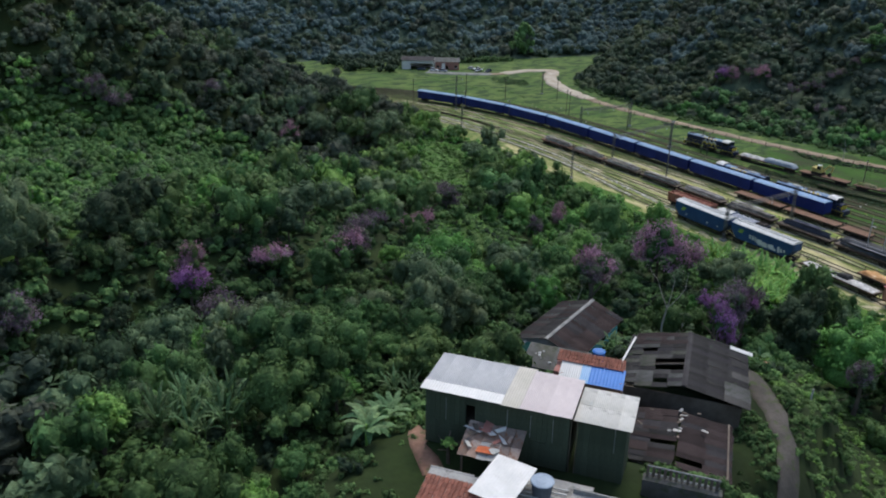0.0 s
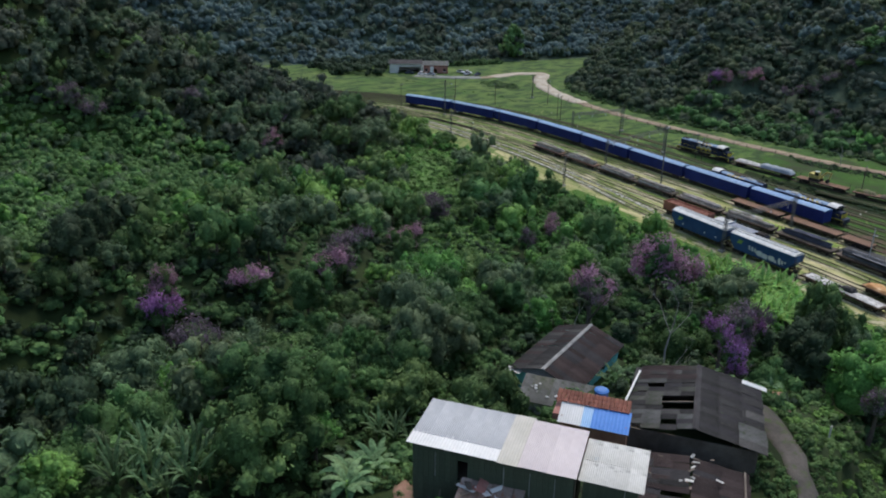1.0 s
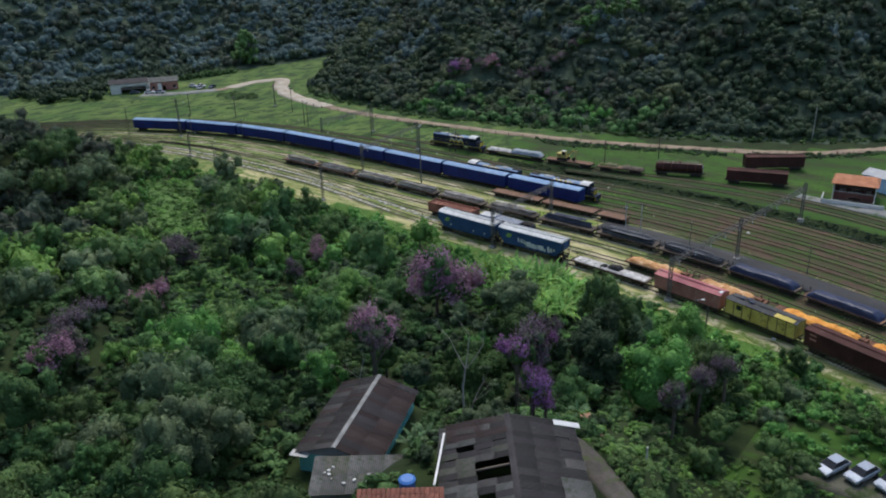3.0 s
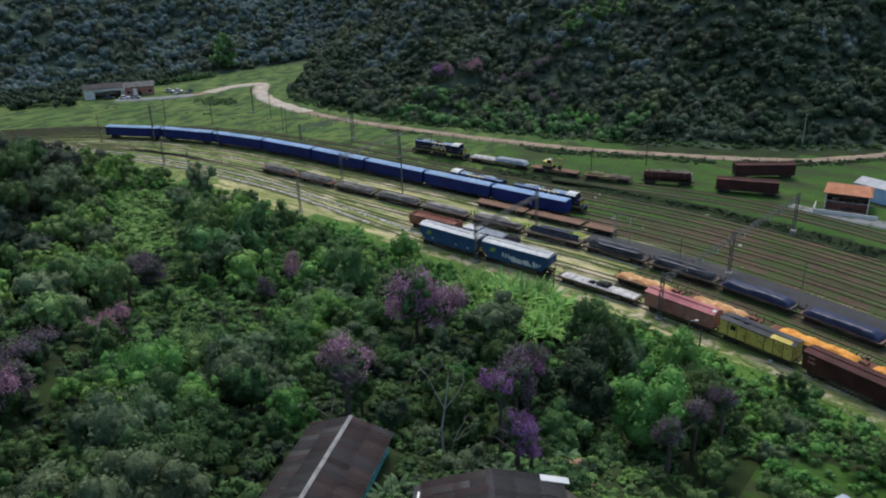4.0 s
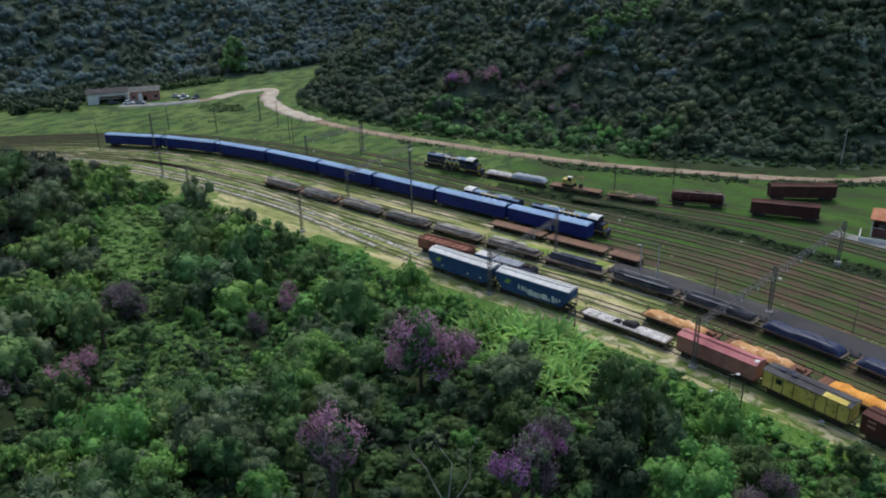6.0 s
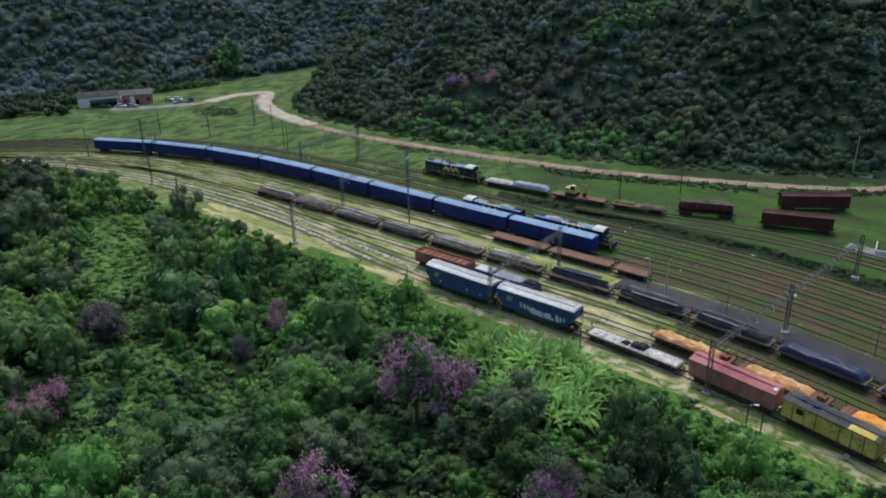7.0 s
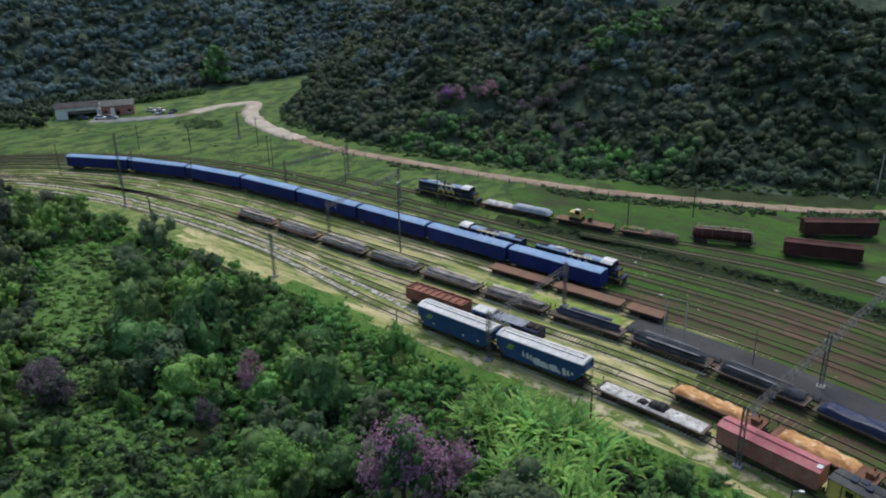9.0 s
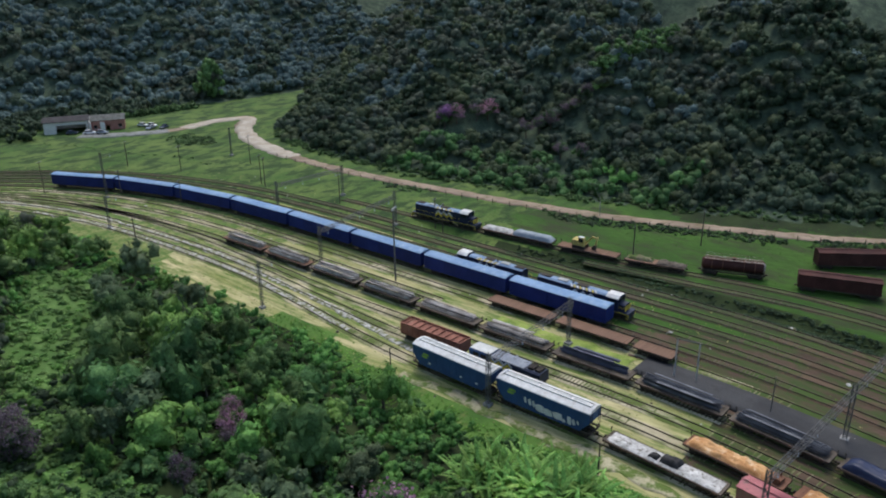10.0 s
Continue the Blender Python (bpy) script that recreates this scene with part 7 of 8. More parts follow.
    whole("fence_post", post_mesh, None, "short dark timber post along the road", "fence post", "posts along the road", m=pose(float(x), float(y), height(x, y), 0, 0, k * 31))

# white drums and scrap lying about the yard
for x, y, s in ((184.5, 75.5, 0.5), (186.0, 98.0, 0.45), (157.5, 80.0, 0.5), (125.6, 58.0, 0.5), (127.4, 44.0, 0.4), (170.0, 63.0, 0.4)):
    bm = bmesh.new()
    bmesh.ops.create_icosphere(bm, subdivisions=2, radius=s)
    for v in bm.verts:
        v.co *= 1 + 0.3 * noise.noise(v.co * 3 + Vector((x, y, 0)))
        v.co.z = max(-0.05, v.co.z * 0.55)
    whole("rubble_lump", bm, RUBBLE, "pale lump of rubble lying on the ground", "rubble", "lumps of rubble", m=pose(x, y, height(x, y)))


# ---- vegetation ----
def crown_points(rng, lobes, per, leaf, spread=0.62, tall=0.75, loose=0.22, ruffled=0.36, lump=(0.16, 0.34), inner=1):
    """A crown of unit radius about its own base: leaves strewn over several uneven lumps, with gaps between them. Returns points, triangles."""
    cs = [(rng.uniform(-0.15, 0.15), rng.uniform(-0.15, 0.15), 0.5 * tall, 0.46)]
    for _ in range(lobes - 1):
        a, d = rng.uniform(0, math.tau), spread * rng.uniform(0.35, 1.25)
        cs.append((math.cos(a) * d, math.sin(a) * d, tall * rng.uniform(0.05, 1.05) * (1.15 - 0.6 * d), rng.uniform(*lump)))
    V, F, base = [], [], 0
    for cx, cy, cz, r in cs:
        k = max(4, int(per * r * r / 0.15))
        n = rng.normal(size=(k, 3))
        n[:, 2] = np.abs(n[:, 2]) * 1.05 - 0.22
        n /= np.linalg.norm(n, axis=1)[:, None]
        knobs = rng.normal(size=(7, 3))
        knobs[:, 2] = np.abs(knobs[:, 2])
        knobs /= np.linalg.norm(knobs, axis=1)[:, None]

        def swelling(q):
            return 0.78 + 0.34 * np.maximum(0, q @ knobs.T).max(1)[:, None] ** 6
        p = np.array((cx, cy, cz)) + n * r * (swelling(n) + loose * rng.normal(0, 0.5, (k, 1)))
        up = n * 1.0 + rng.normal(0, ruffled, (k, 3)) + np.array((0, 0, 0.35))
        up /= np.linalg.norm(up, axis=1)[:, None]
        a = np.cross(up, rng.normal(size=(k, 3)))
        a /= np.linalg.norm(a, axis=1)[:, None]
        b = np.cross(up, a)
        s = leaf * rng.uniform(0.65, 1.4, (k, 1))
        V.append(np.stack([p + a * s * 1.1, p - a * s * 0.6 + b * s * 0.75, p - a * s * 0.6 - b * s * 0.75], 1).reshape(-1, 3))
        F.append(base + np.arange(k * 3).reshape(-1, 3))
        base += k * 3
        if inner:
            q, f = LUMP[inner]
            turn = rng.uniform(0, math.tau)
            q = np.column_stack([q[:, 0] * math.cos(turn) - q[:, 1] * math.sin(turn), q[:, 0] * math.sin(turn) + q[:, 1] * math.cos(turn), q[:, 2]])
            V.append(np.array((cx, cy, cz)) + q * r * 0.93 * swelling(q))
            F.append(f + base)
            base += len(q)
    return np.vstack(V), np.vstack(F)


def lump_points(fine):
    """The upper part of a ball: the leafy mass of one lump of a crown."""
    bm = bmesh.new()
    bmesh.ops.create_icosphere(bm, subdivisions=fine, radius=1.0)
    bmesh.ops.delete(bm, geom=[f for f in bm.faces if f.calc_center_median().z < -0.45], context="FACES")
    bm.verts.index_update()
    v = np.array([q.co[:] for q in bm.verts])
    f = np.array([[q.index for q in p.verts] for p in bm.faces])
    bm.free()
    return v, f


LUMP = {1: lump_points(1), 2: lump_points(2)}


def core_points(seed, fine=2):
    """The dim twiggy inside of a crown: a rough lump well within the leaves."""
    bm = bmesh.new()
    bmesh.ops.create_icosphere(bm, subdivisions=fine, radius=0.44)
    for v in bm.verts:
        v.co *= 1 + 0.6 * noise.noise(v.co * 2.4 + Vector((seed, 3.1 * seed, 0)))
        v.co.z = v.co.z * 0.6 + 0.3
    v = np.array([q.co[:] for q in bm.verts])
    f = np.array([[q.index for q in p.verts] for p in bm.faces])
    bm.free()
    return v, f


def merged(shapes):
    V, F, base = [], [], 0
    for v, f in shapes:
        V.append(v)
        F.append(f + base)
        base += len(v)
    return np.vstack(V), np.vstack(F)


def strewn(shapes, places, rng, hues=1, odds=None):
    """Copies of shapes joined into one set of arrays. places: rows of x, y, z, radius, height. Returns points, triangles, hue of each triangle."""
    out, slots = [], []
    for x, y, z, r, h in places:
        v, f = shapes[rng.integers(len(shapes))]
        a = rng.uniform(0, math.tau)
        wide = rng.uniform(0.8, 1.2)
        c, s = math.cos(a) * r, math.sin(a) * r
        px, py = v[:, 0] * wide, v[:, 1] / wide
        out.append((np.column_stack([px * c - py * s + x, px * s + py * c + y, v[:, 2] * h + z]), f))
        slots.append(np.full(len(f), rng.choice(hues, p=odds)))
    v, f = merged(out)
    return v, f, np.concatenate(slots)


def scatter(rng, x0, x1, y0, y1, gap, keep):
    """Jittered places in a rectangle, no two close together, for which keep(x, y) holds."""
    xs, ys = np.meshgrid(np.arange(x0, x1, gap), np.arange(y0, y1, gap))
    xs = xs + (np.arange(xs.shape[0]) % 2)[:, None] * gap / 2 + rng.uniform(-0.36, 0.36, xs.shape) * gap
    ys = ys + rng.uniform(-0.36, 0.36, ys.shape) * gap
    ok = keep(xs, ys)
    return np.column_stack([xs[ok], ys[ok]])


HOUSES = ((91.5, 24, 5), (26, 33, 9), (39, 29, 7), (44, 49, 5), (56.5, 33.5, 1.6), (60, 38.5, 1.6), (63, 43, 1.6), (67, 47, 1.6))


def clear(x, y, extra=0.0):
    ok = np.ones(np.shape(x), bool)
    for hx, hy, r in HOUSES:
        ok &= np.hypot(x - hx, y - hy) > r + extra
    return ok


def lane_zone(x, y):
    """The open bushy slope beside the lane and the clumps of broad plants below the houses, where no tree stands."""
    return (((x - 68) / 10) ** 2 + ((y - 37) / 14) ** 2 < 1) | (np.hypot(x - 11, y - 56.5) < 5.5) | (np.hypot(x - 31, y - 57) < 2.5) | (np.hypot(x - 24, y - 47.5) < 4.5)


FOOTPRINTS = ((25.9, 44.4, HA, -0.5, 16.2, -3.4, 5.4), (48.0, 38.1, 90 + HA, -7.6, 13.4, -6.2, 6.0), (40.7, 46.2, HA, -0.6, 6.4, -0.4, 3.8), (51.0, 60.7, 24.3, -0.3, 13, -4.3, 4.3), (45.7, 58.35, HA, -0.2, 8.6, -0.2, 5.0),
              (20.6, 36.6, HA, -0.3, 8, -1.3, 5.2), (16.5, 36.0, HA, -0.3, 4, -0.3, 3.5), (28.0, 35.0, HA, -0.2, 11.2, -4.2, 1.9), (37.0, 31.4, HA, -0.3, 5.5, -0.7, 0.8), (22.5, 43.5, 90, -4.4, 4.4, -1.5, 1.5))


def built(x, y, grow=0.5):
    """Whether a place lies under a house or in the bare yard."""
    hit = np.zeros(np.shape(x), bool)
    for hx, hy, a, x0, x1, y0, y1 in FOOTPRINTS:
        c, s = math.cos(radians(a)), math.sin(radians(a))
        u, v = (x - hx) * c + (y - hy) * s, (y - hy) * c - (x - hx) * s
        hit |= (u > x0 - grow) & (u < x1 + grow) & (v > y0 - grow) & (v < y1 + grow)
    return hit


def west_wood(x, y):
    w = west_edge(y) - x
    return (w > 3.5) & clear(x, y, 1.0) & ~built(x, y, 2.4) & ~scrub_zone(x, y) & ~lane_zone(x, y)


rng = np.random.default_rng(11)
NEAR_SHAPES = [merged([crown_points(rng, rng.integers(20, 30), 165, 0.042, rng.uniform(0.5, 0.75), rng.uniform(0.6, 1.15), 0.34, 0.5, (0.12, 0.27), rng.choice((1, 1, 2))), core_points(i)]) for i in range(12)]
FINE_SHAPES = [merged([crown_points(rng, rng.integers(28, 40), 330, 0.032, rng.uniform(0.55, 0.75), rng.uniform(0.7, 1.2), 0.42, 0.6, (0.09, 0.22), 1), core_points(i + 60)]) for i in range(6)]
MID_SHAPES = [merged([crown_points(rng, rng.integers(10, 15), 38, 0.095, rng.uniform(0.5, 0.75), rng.uniform(0.6, 1.15), 0.28, 0.4, (0.18, 0.36)), core_points(i + 20, 1)]) for i in range(10)]
FAR_SHAPES = [crown_points(rng, rng.integers(7, 10), 18, 0.085, rng.uniform(0.55, 0.75), rng.uniform(0.6, 1.0), 0.25, 0.4, (0.28, 0.48)) for i in range(9)]
SCRUB_SHAPES = [crown_points(rng, rng.integers(5, 9), 18, 0.12, 0.7, 0.8, lump=(0.2, 0.42)) for i in range(7)]
BUSH_SHAPES = [crown_points(rng, rng.integers(3, 6), 16, 0.15, 0.7, 0.6, lump=(0.2, 0.42)) for i in range(7)]

# near trees are things of their own, each with a trunk and a crown
CROWN_MESHES = [[array_mesh("crown", v, f, [m]) for v, f in NEAR_SHAPES] for m in (LEAF, LEAF_BRIGHT, LEAF_GREY, LEAF_FRESH, LEAF_DEEP)]
FAR_CROWNS = [[array_mesh("crown", v, f, [m]) for v, f in MID_SHAPES] for m in (LEAF, LEAF_BRIGHT, LEAF_GREY, LEAF_FRESH, LEAF_DEEP)]
for me in sum(CROWN_MESHES + FAR_CROWNS, []):
    me.shade_smooth()


def trunk_mesh(seed, material=BARK):
    """A tapered trunk with limbs reaching into the crown; unit height of 1 at the crown's base."""
    r = random.Random(seed)
    bm = bmesh.new()
    tube(bm, (0, 0, -0.1), (0.03, 0.02, 0.55), 0.06, 7, 0.045)
    tube(bm, (0.03, 0.02, 0.55), (0.0, 0.05, 1.15), 0.045, 7, 0.025)
    for k in range(5):
        a = k * 1.26 + r.uniform(-0.3, 0.3)
        z = r.uniform(0.5, 0.95)
        tube(bm, (0.02, 0.03, z), (math.cos(a) * 0.4, math.sin(a) * 0.4, z + r.uniform(0.3, 0.5)), 0.025, 5, 0.01)
    return as_mesh("trunk", bm, material)


TRUNKS = [trunk_mesh(i) for i in range(4)]


def tree(x, y, r, h, rise, crown, trunk, label, name="tree", turn=0.0, extra=None, sink=0.0):
    """r: crown radius, h: crown height, rise: height of the crown's base over the ground."""
    t = thing(name, pose(x, y, height(x, y) - sink, 0, 0, turn), label, "tree", "trees of the near slope")
    part("trunk", trunk, None, t, at=Matrix.Diagonal((min(rise * 1.3 + 0.8, 5.0), min(rise * 1.3 + 0.8, 5.0), rise + 0.3 * h, 1)))
    part("crown", crown, None, t, at=Matrix.Translation((0, 0, rise)) @ Matrix.Diagonal((r, r, h, 1)))
    if extra is not None:
        part("blossom", extra, None, t, at=Matrix.Translation((0, 0, rise)) @ Matrix.Diagonal((r * 1.04, r * 1.04, h * 1.06, 1)))
    return t


# flowering trees: x, y, crown radius, top height over sea of leaves, hue
BLOSSOM_SHAPES = [crown_points(rng, 13, 230, 0.044, 0.72, 0.95, 0.55, 0.6, (0.2, 0.4), 0) for i in range(4)]
BLOSSOMS = [[array_mesh("blossom", v, f, [m]) for v, f in BLOSSOM_SHAPES] for m in (FLOWER, FLOWER_PINK, FLOWER_DULL)]
FLOWERING = [
    (18.6, 93, 2.4, 20.5, 0), (19.4, 95, 2.0, 22.6, 1), (22, 90, 2.4, 17.5, 2), (31.5, 98.5, 2.4, 19.5, 1), (44, 101, 2.6, 16.6, 1), (46.5, 103.5, 2.6, 17.0, 2), (-1, 88, 2.4, 23, 2),
    (62, 112, 2.2, 14.0, 1), (65, 115, 2.2, 13.0, 1), (82, 137, 2.8, 10.0, 2), (103, 121.8, 1.6, 6.2, 1), (102, 119.5, 1.6, 5.4, 2), (92, 116, 1.6, 7.4, 2), (95, 85.6, 3.6, 14.6, 1), (97.0, 83.2, 3.0, 13.4, 1),
    (68.0, 72.4, 2.3, 23.4, 1), (66.8, 71.0, 1.6, 21.4, 2), (64.6, 48.1, 1.4, 23.6, 0), (65.2, 47.2, 1.0, 21.6, 0), (76.2, 57.6, 1.8, 21.8, 0), (82.6, 58.6, 1.5, 20.6, 0), (79.4, 57.7, 2.2, 20.8, 2), (84.6, 59.8, 1.7, 19.2, 2),
    (95.4, 40.5, 1.5, 13.0, 2), (92, 42.5, 1.7, 12.4, 2), (86, 43, 1.5, 12.8, 2), (64.5, 184.5, 2.6, 20.2, 1), (69, 193, 2.4, 24, 2), (49, 193.5, 2.4, 31, 2), (22, 187, 3.0, 35.4, 2), (26, 186, 2.6, 34, 2),
    (87, 183, 2.6, 15.4, 2), (90, 186, 2.4, 14.8, 2), (81, 133, 2.6, 11.0, 2), (104, 123.5, 1.4, 6.4, 1), (52, 110, 2.6, 17.0, 2), (238, 196.5, 3.0, 16.0, 0), (240.5, 193.5, 2.4, 16.5, 1), (246.5, 186, 2.8, 19.0, 1),
    (244, 188.5, 2.2, 17.5, 2), (247.5, 172.5, 2.2, 17.5, 2), (250, 169.5, 2.2, 18.5, 2), (252.5, 167, 2.4, 19.0, 2), (257, 163, 2.4, 20.5, 2), (262, 161, 2.2, 22.5, 2), (244, 151.5, 1.8, 12.0, 2), (242, 157, 1.8, 12.0, 2)]


def place_trees():
    rr = np.random.default_rng(5)
    taken = []
    for i, (x, y, r, top, hue) in enumerate(FLOWERING):
        r *= 1.15
        z = height(x, y)
        h = min(max(r * 1.15, 0.6 * (top - z)), r * 1.5) if y < 150 else r * 1.15
        rise = min(2.2 if y > 180 or x > 200 else 8.0 if 60 < x < 88 and y < 76 else 6.2 if x > 75 and y < 64 else 5.0, max(0.8, top - z - h))
        words = ("vivid purple", "pink and mauve", "faded mauve")[hue]
        tree(x, y, r, h, rise, CROWN_MESHES[2 if hue == 2 else 0][i % 12], TRUNKS[i % 4], "flowering tree covered in " + words + " blossom among green trees", "flowering_tree",
             rr.uniform(0, 360), BLOSSOMS[hue][i % 4])
        taken.append((x, y, r * (0.45 if x > 75 and y < 64 else 1.0)))
    for i, (x, y, r, h, rise) in enumerate(((99.6, 59.6, 4.6, 8.0, 3.6), (95.8, 57.2, 3.6, 6.6, 4.4), (104.2, 57.8, 3.4, 6.6, 2.8), (100.2, 54.0, 3.4, 6.4, 2.6))):
        tree(x, y, r, h, rise, CROWN_MESHES[(0, 4, 0, 2)[i]][(3 * i + 1) % 10], TRUNKS[i % 4], ("tall dark green leafy tree on the slope above the yard", "tall deep green shady tree on the slope above the yard", "tall dark green leafy tree on the slope above the yard", "tall grey-green leafy tree on the slope above the yard")[i], turn=70 * i)
        taken.append((x, y, r * 0.6))
    # tall groves that stand out of the wood: x, y, crown radius, crown height, height of its base, kind
    for i, (x, y, r, h, rise, kind) in enumerate(((88, 181, 4.6, 9.0, 4.5, 2), (80, 179, 4.4, 8.6, 4.2, 0), (95, 187, 4.4, 9.0, 4.0, 2), (84, 189, 4.8, 9.5, 5.0, 0), (73, 183, 4.2, 8.0, 4.0, 2), (91, 195, 4.4, 9.0, 4.5, 0),
                                                  (112.5, 169, 3.4, 6.5, 2.6, 2), (109.5, 160, 3.8, 7.0, 2.6, 0), (115, 176, 3.2, 6.2, 2.2, 2), (106, 152.5, 3.8, 7.0, 2.4, 0), (114.5, 153, 3.6, 6.6, 2.2, 2), (117, 146, 2.7, 4.0, 1.2, 0),
                                                  (116.8, 122.6, 3.7, 5.8, 0.8, 3), (112.6, 120.5, 3.2, 5.0, 0.8, 0), (118.6, 134, 3.0, 4.8, 0.8, 0), (113.8, 131, 3.2, 5.0, 1.0, 3), (72.5, 104.5, 4.4, 5.6, 2.0, 3), (49, 120, 4.2, 5.2, 2.0, 2))):
        words = ("tall dense dark green tree above the yard", "", "tall grey-green tree above the yard", "broad fresh green tree with a rounded crown")[kind]
        tree(x, y, r * 1.12, r * 1.35, rise + 0.5 * (h - r * 1.35), CROWN_MESHES[kind][(5 * i + 2) % 10], TRUNKS[i % 4], words, turn=rr.uniform(0, 360))
        taken.append((x, y, r * 0.7))
    tree(26.1, 41.2, 0.8, 0.65, 1.6, CROWN_MESHES[1][3], TRUNKS[0], "small bright green young tree beside the green house", turn=40)
    near = scatter(rr, 2, 126, 44, 150, 5.1, lambda x, y: west_wood(x, y))
    count = 0
    rest = []
    for x, y in near:
        w = float(west_edge(y)) - x
        big = rr.random()
        r = (1.9 + 4.3 * big ** 1.5) * (0.55 if w < 15 and y < 110 else 0.72 if w < 15 else 1.0)
        if any(math.hypot(x - a, y - b) < c + 0.7 * r for a, b, c in taken):
            continue
        if 99 < x < 117 and 70 < y < 98:
            r = min(r, 2.1)
        if w < 9 and y > 118 or built(x, y, 0.95 * r + 0.5):
            continue
        if ((x - 107.5) / 6.5) ** 2 + ((y - 74) / 7.5) ** 2 < 1 or (x - 117.5) ** 2 / 75 + (y - 82) ** 2 / 170 < 1 or creepers(x, y, 10.0) and rr.random() < 0.9 or 4 < w < 30 and 92 < y < 104 and rr.random() < 0.5 or w < 20 and 88 < y < 116 and rr.random() < 0.6:
            continue
        h, rise = r * rr.uniform(0.9, 1.6), (0.3 + 2.8 * rr.random()) * (0.3 if w < 15 and y < 110 else 1)
        if count < 290 and y < 140:
            if 99 < x < 117 and 77 < y < 98 or w < 17 and y < 124:
                odds = (0.06, 0.68, 0.04, 0.22, 0.0)
            elif w < 28 and y >= 120:
                odds = (0.24, 0.28, 0.12, 0.36, 0.0)
            elif w < 46 and y > 92:
                odds = (0.06, 0.36, 0.16, 0.42, 0.0)
            elif x > 48 and y > 96:
                odds = (0.08, 0.14, 0.30, 0.48, 0.0)
            elif x < 30 and y > 78:
                odds = (0.32, 0.0, 0.26, 0.06, 0.36)
            elif x < 46 and y < 78:
                odds = (0.38, 0.05, 0.24, 0.33, 0.0)
            else:
                odds = (0.34, 0.08, 0.20, 0.30, 0.08)
            kind = int(rr.choice(5, p=odds))
            words = ("dense dark green tree on the slope", "bright green leafy tree on the slope", "grey-green tree on the wooded slope", "fresh green leafy tree on the slope", "deep green shady tree on the slope")[kind]
            tree(x, y, r, h, rise, (CROWN_MESHES if y < 104 else FAR_CROWNS)[kind][int(rr.integers(10))], TRUNKS[int(rr.integers(4))], words, turn=rr.uniform(0, 360))
            count += 1
        else:
            rest.append((x, y, height(x, y) + rise, r, h))
    return rest


west_rest = place_trees()


def stuff_of(name, shapes, places, materials, label, category, seed, odds=None):
    v, f, hue = strewn(shapes, places, np.random.default_rng(seed), len(materials), odds)
    me = array_mesh(name, v, f, materials, hue)
    me.shade_smooth()
    return tagged(new(name, me), label, category, kind="stuff")


def places_for(rng, pts, r0, r1, lo, hi, lift, skew=1.0, sunk=0.0):
    r = r0 + (r1 - r0) * rng.random(len(pts)) ** skew
    z = land(pts[:, 0], pts[:, 1])
    h = r * rng.uniform(lo, hi, len(pts))
    return np.column_stack([pts, z + lift * rng.uniform(0.0, 1, len(pts)) - sunk * h, r, h])


rng = np.random.default_rng(21)
GREENS = [LEAF, LEAF_FRESH, LEAF_GREY]
crest = scatter(rng, -70, 126, 148, 300, 4.7, lambda x, y: west_wood(x, y) & (y < np.interp(x, (-70, 30, 70), (218, 228, 262))) & (x > -14) & (x + 2 * y > 345) & ~creepers(x, y, 9.0) & ((west_edge(y) - x > 32) | (y > 192) | (rng.random(np.shape(x)) < 0.22)))
brush = scatter(rng, -12, 80, 78, 192, 2.3, lambda x, y: scrub_zone(x, y - 2.5))
left_west = scatter(rng, -16, 2, 44, 118, 4.8, west_wood)
low = scatter(rng, -12, 60, 18, 44, 4.7, lambda x, y: clear(x, y, 1.0) & ~built(x, y, 2.4) & (np.hypot(x, y) > 18) & (y > 0.75 * np.abs(x) - 2))
south = scatter(rng, 60, 118, 6, 44, 5.5, lambda x, y: west_wood(x, y))
woods = np.vstack([np.array(west_rest).reshape(-1, 5), places_for(rng, np.vstack([crest, left_west]), 2.0, 4.8, 0.9, 1.4, 3.0, 1.5)])
low_side = woods[:, 0] > 66 + 6 * np.sin(woods[:, 1] * 0.2)
dusky = woods[:, 1] > 62 + 1.35 * woods[:, 0] + 6 * np.sin(woods[:, 0] * 0.3)
glade = creepers(woods[:, 0], woods[:, 1], 8.5)
stuff_of("valley_woods", MID_SHAPES, woods[low_side & ~dusky & ~glade], [LEAF, LEAF_FRESH, LEAF_GREY, LEAF_BRIGHT], "mixed green woodland along the yard's western edge", "woods", 28, (0.10, 0.42, 0.2, 0.28))
# bluish, greyed leaf mix puts the haze over the crest into colour
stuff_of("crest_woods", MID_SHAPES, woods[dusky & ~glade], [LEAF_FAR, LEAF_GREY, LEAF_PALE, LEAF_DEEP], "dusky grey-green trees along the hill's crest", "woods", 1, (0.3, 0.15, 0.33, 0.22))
stuff_of("western_woods", MID_SHAPES, woods[~low_side & ~dusky & ~glade], [LEAF, LEAF_FRESH, LEAF_GREY, LEAF_DEEP],
         "dense mixed woodland on the valley's western slope", "woods", 1, (0.4, 0.2, 0.2, 0.2))
stuff_of("southern_woods", NEAR_SHAPES, places_for(rng, south, 1.5, 3.2, 0.9, 1.4, 2.0, 1.5), GREENS, "leafy trees below the old sheds", "woods", 18, (0.5, 0.4, 0.1))
stuff_of("lower_woods", FINE_SHAPES, places_for(rng, low, 1.5, 3.2, 0.9, 1.3, 1.6, 1.5), GREENS, "leafy trees below the houses", "woods", 15, (0.5, 0.25, 0.25))
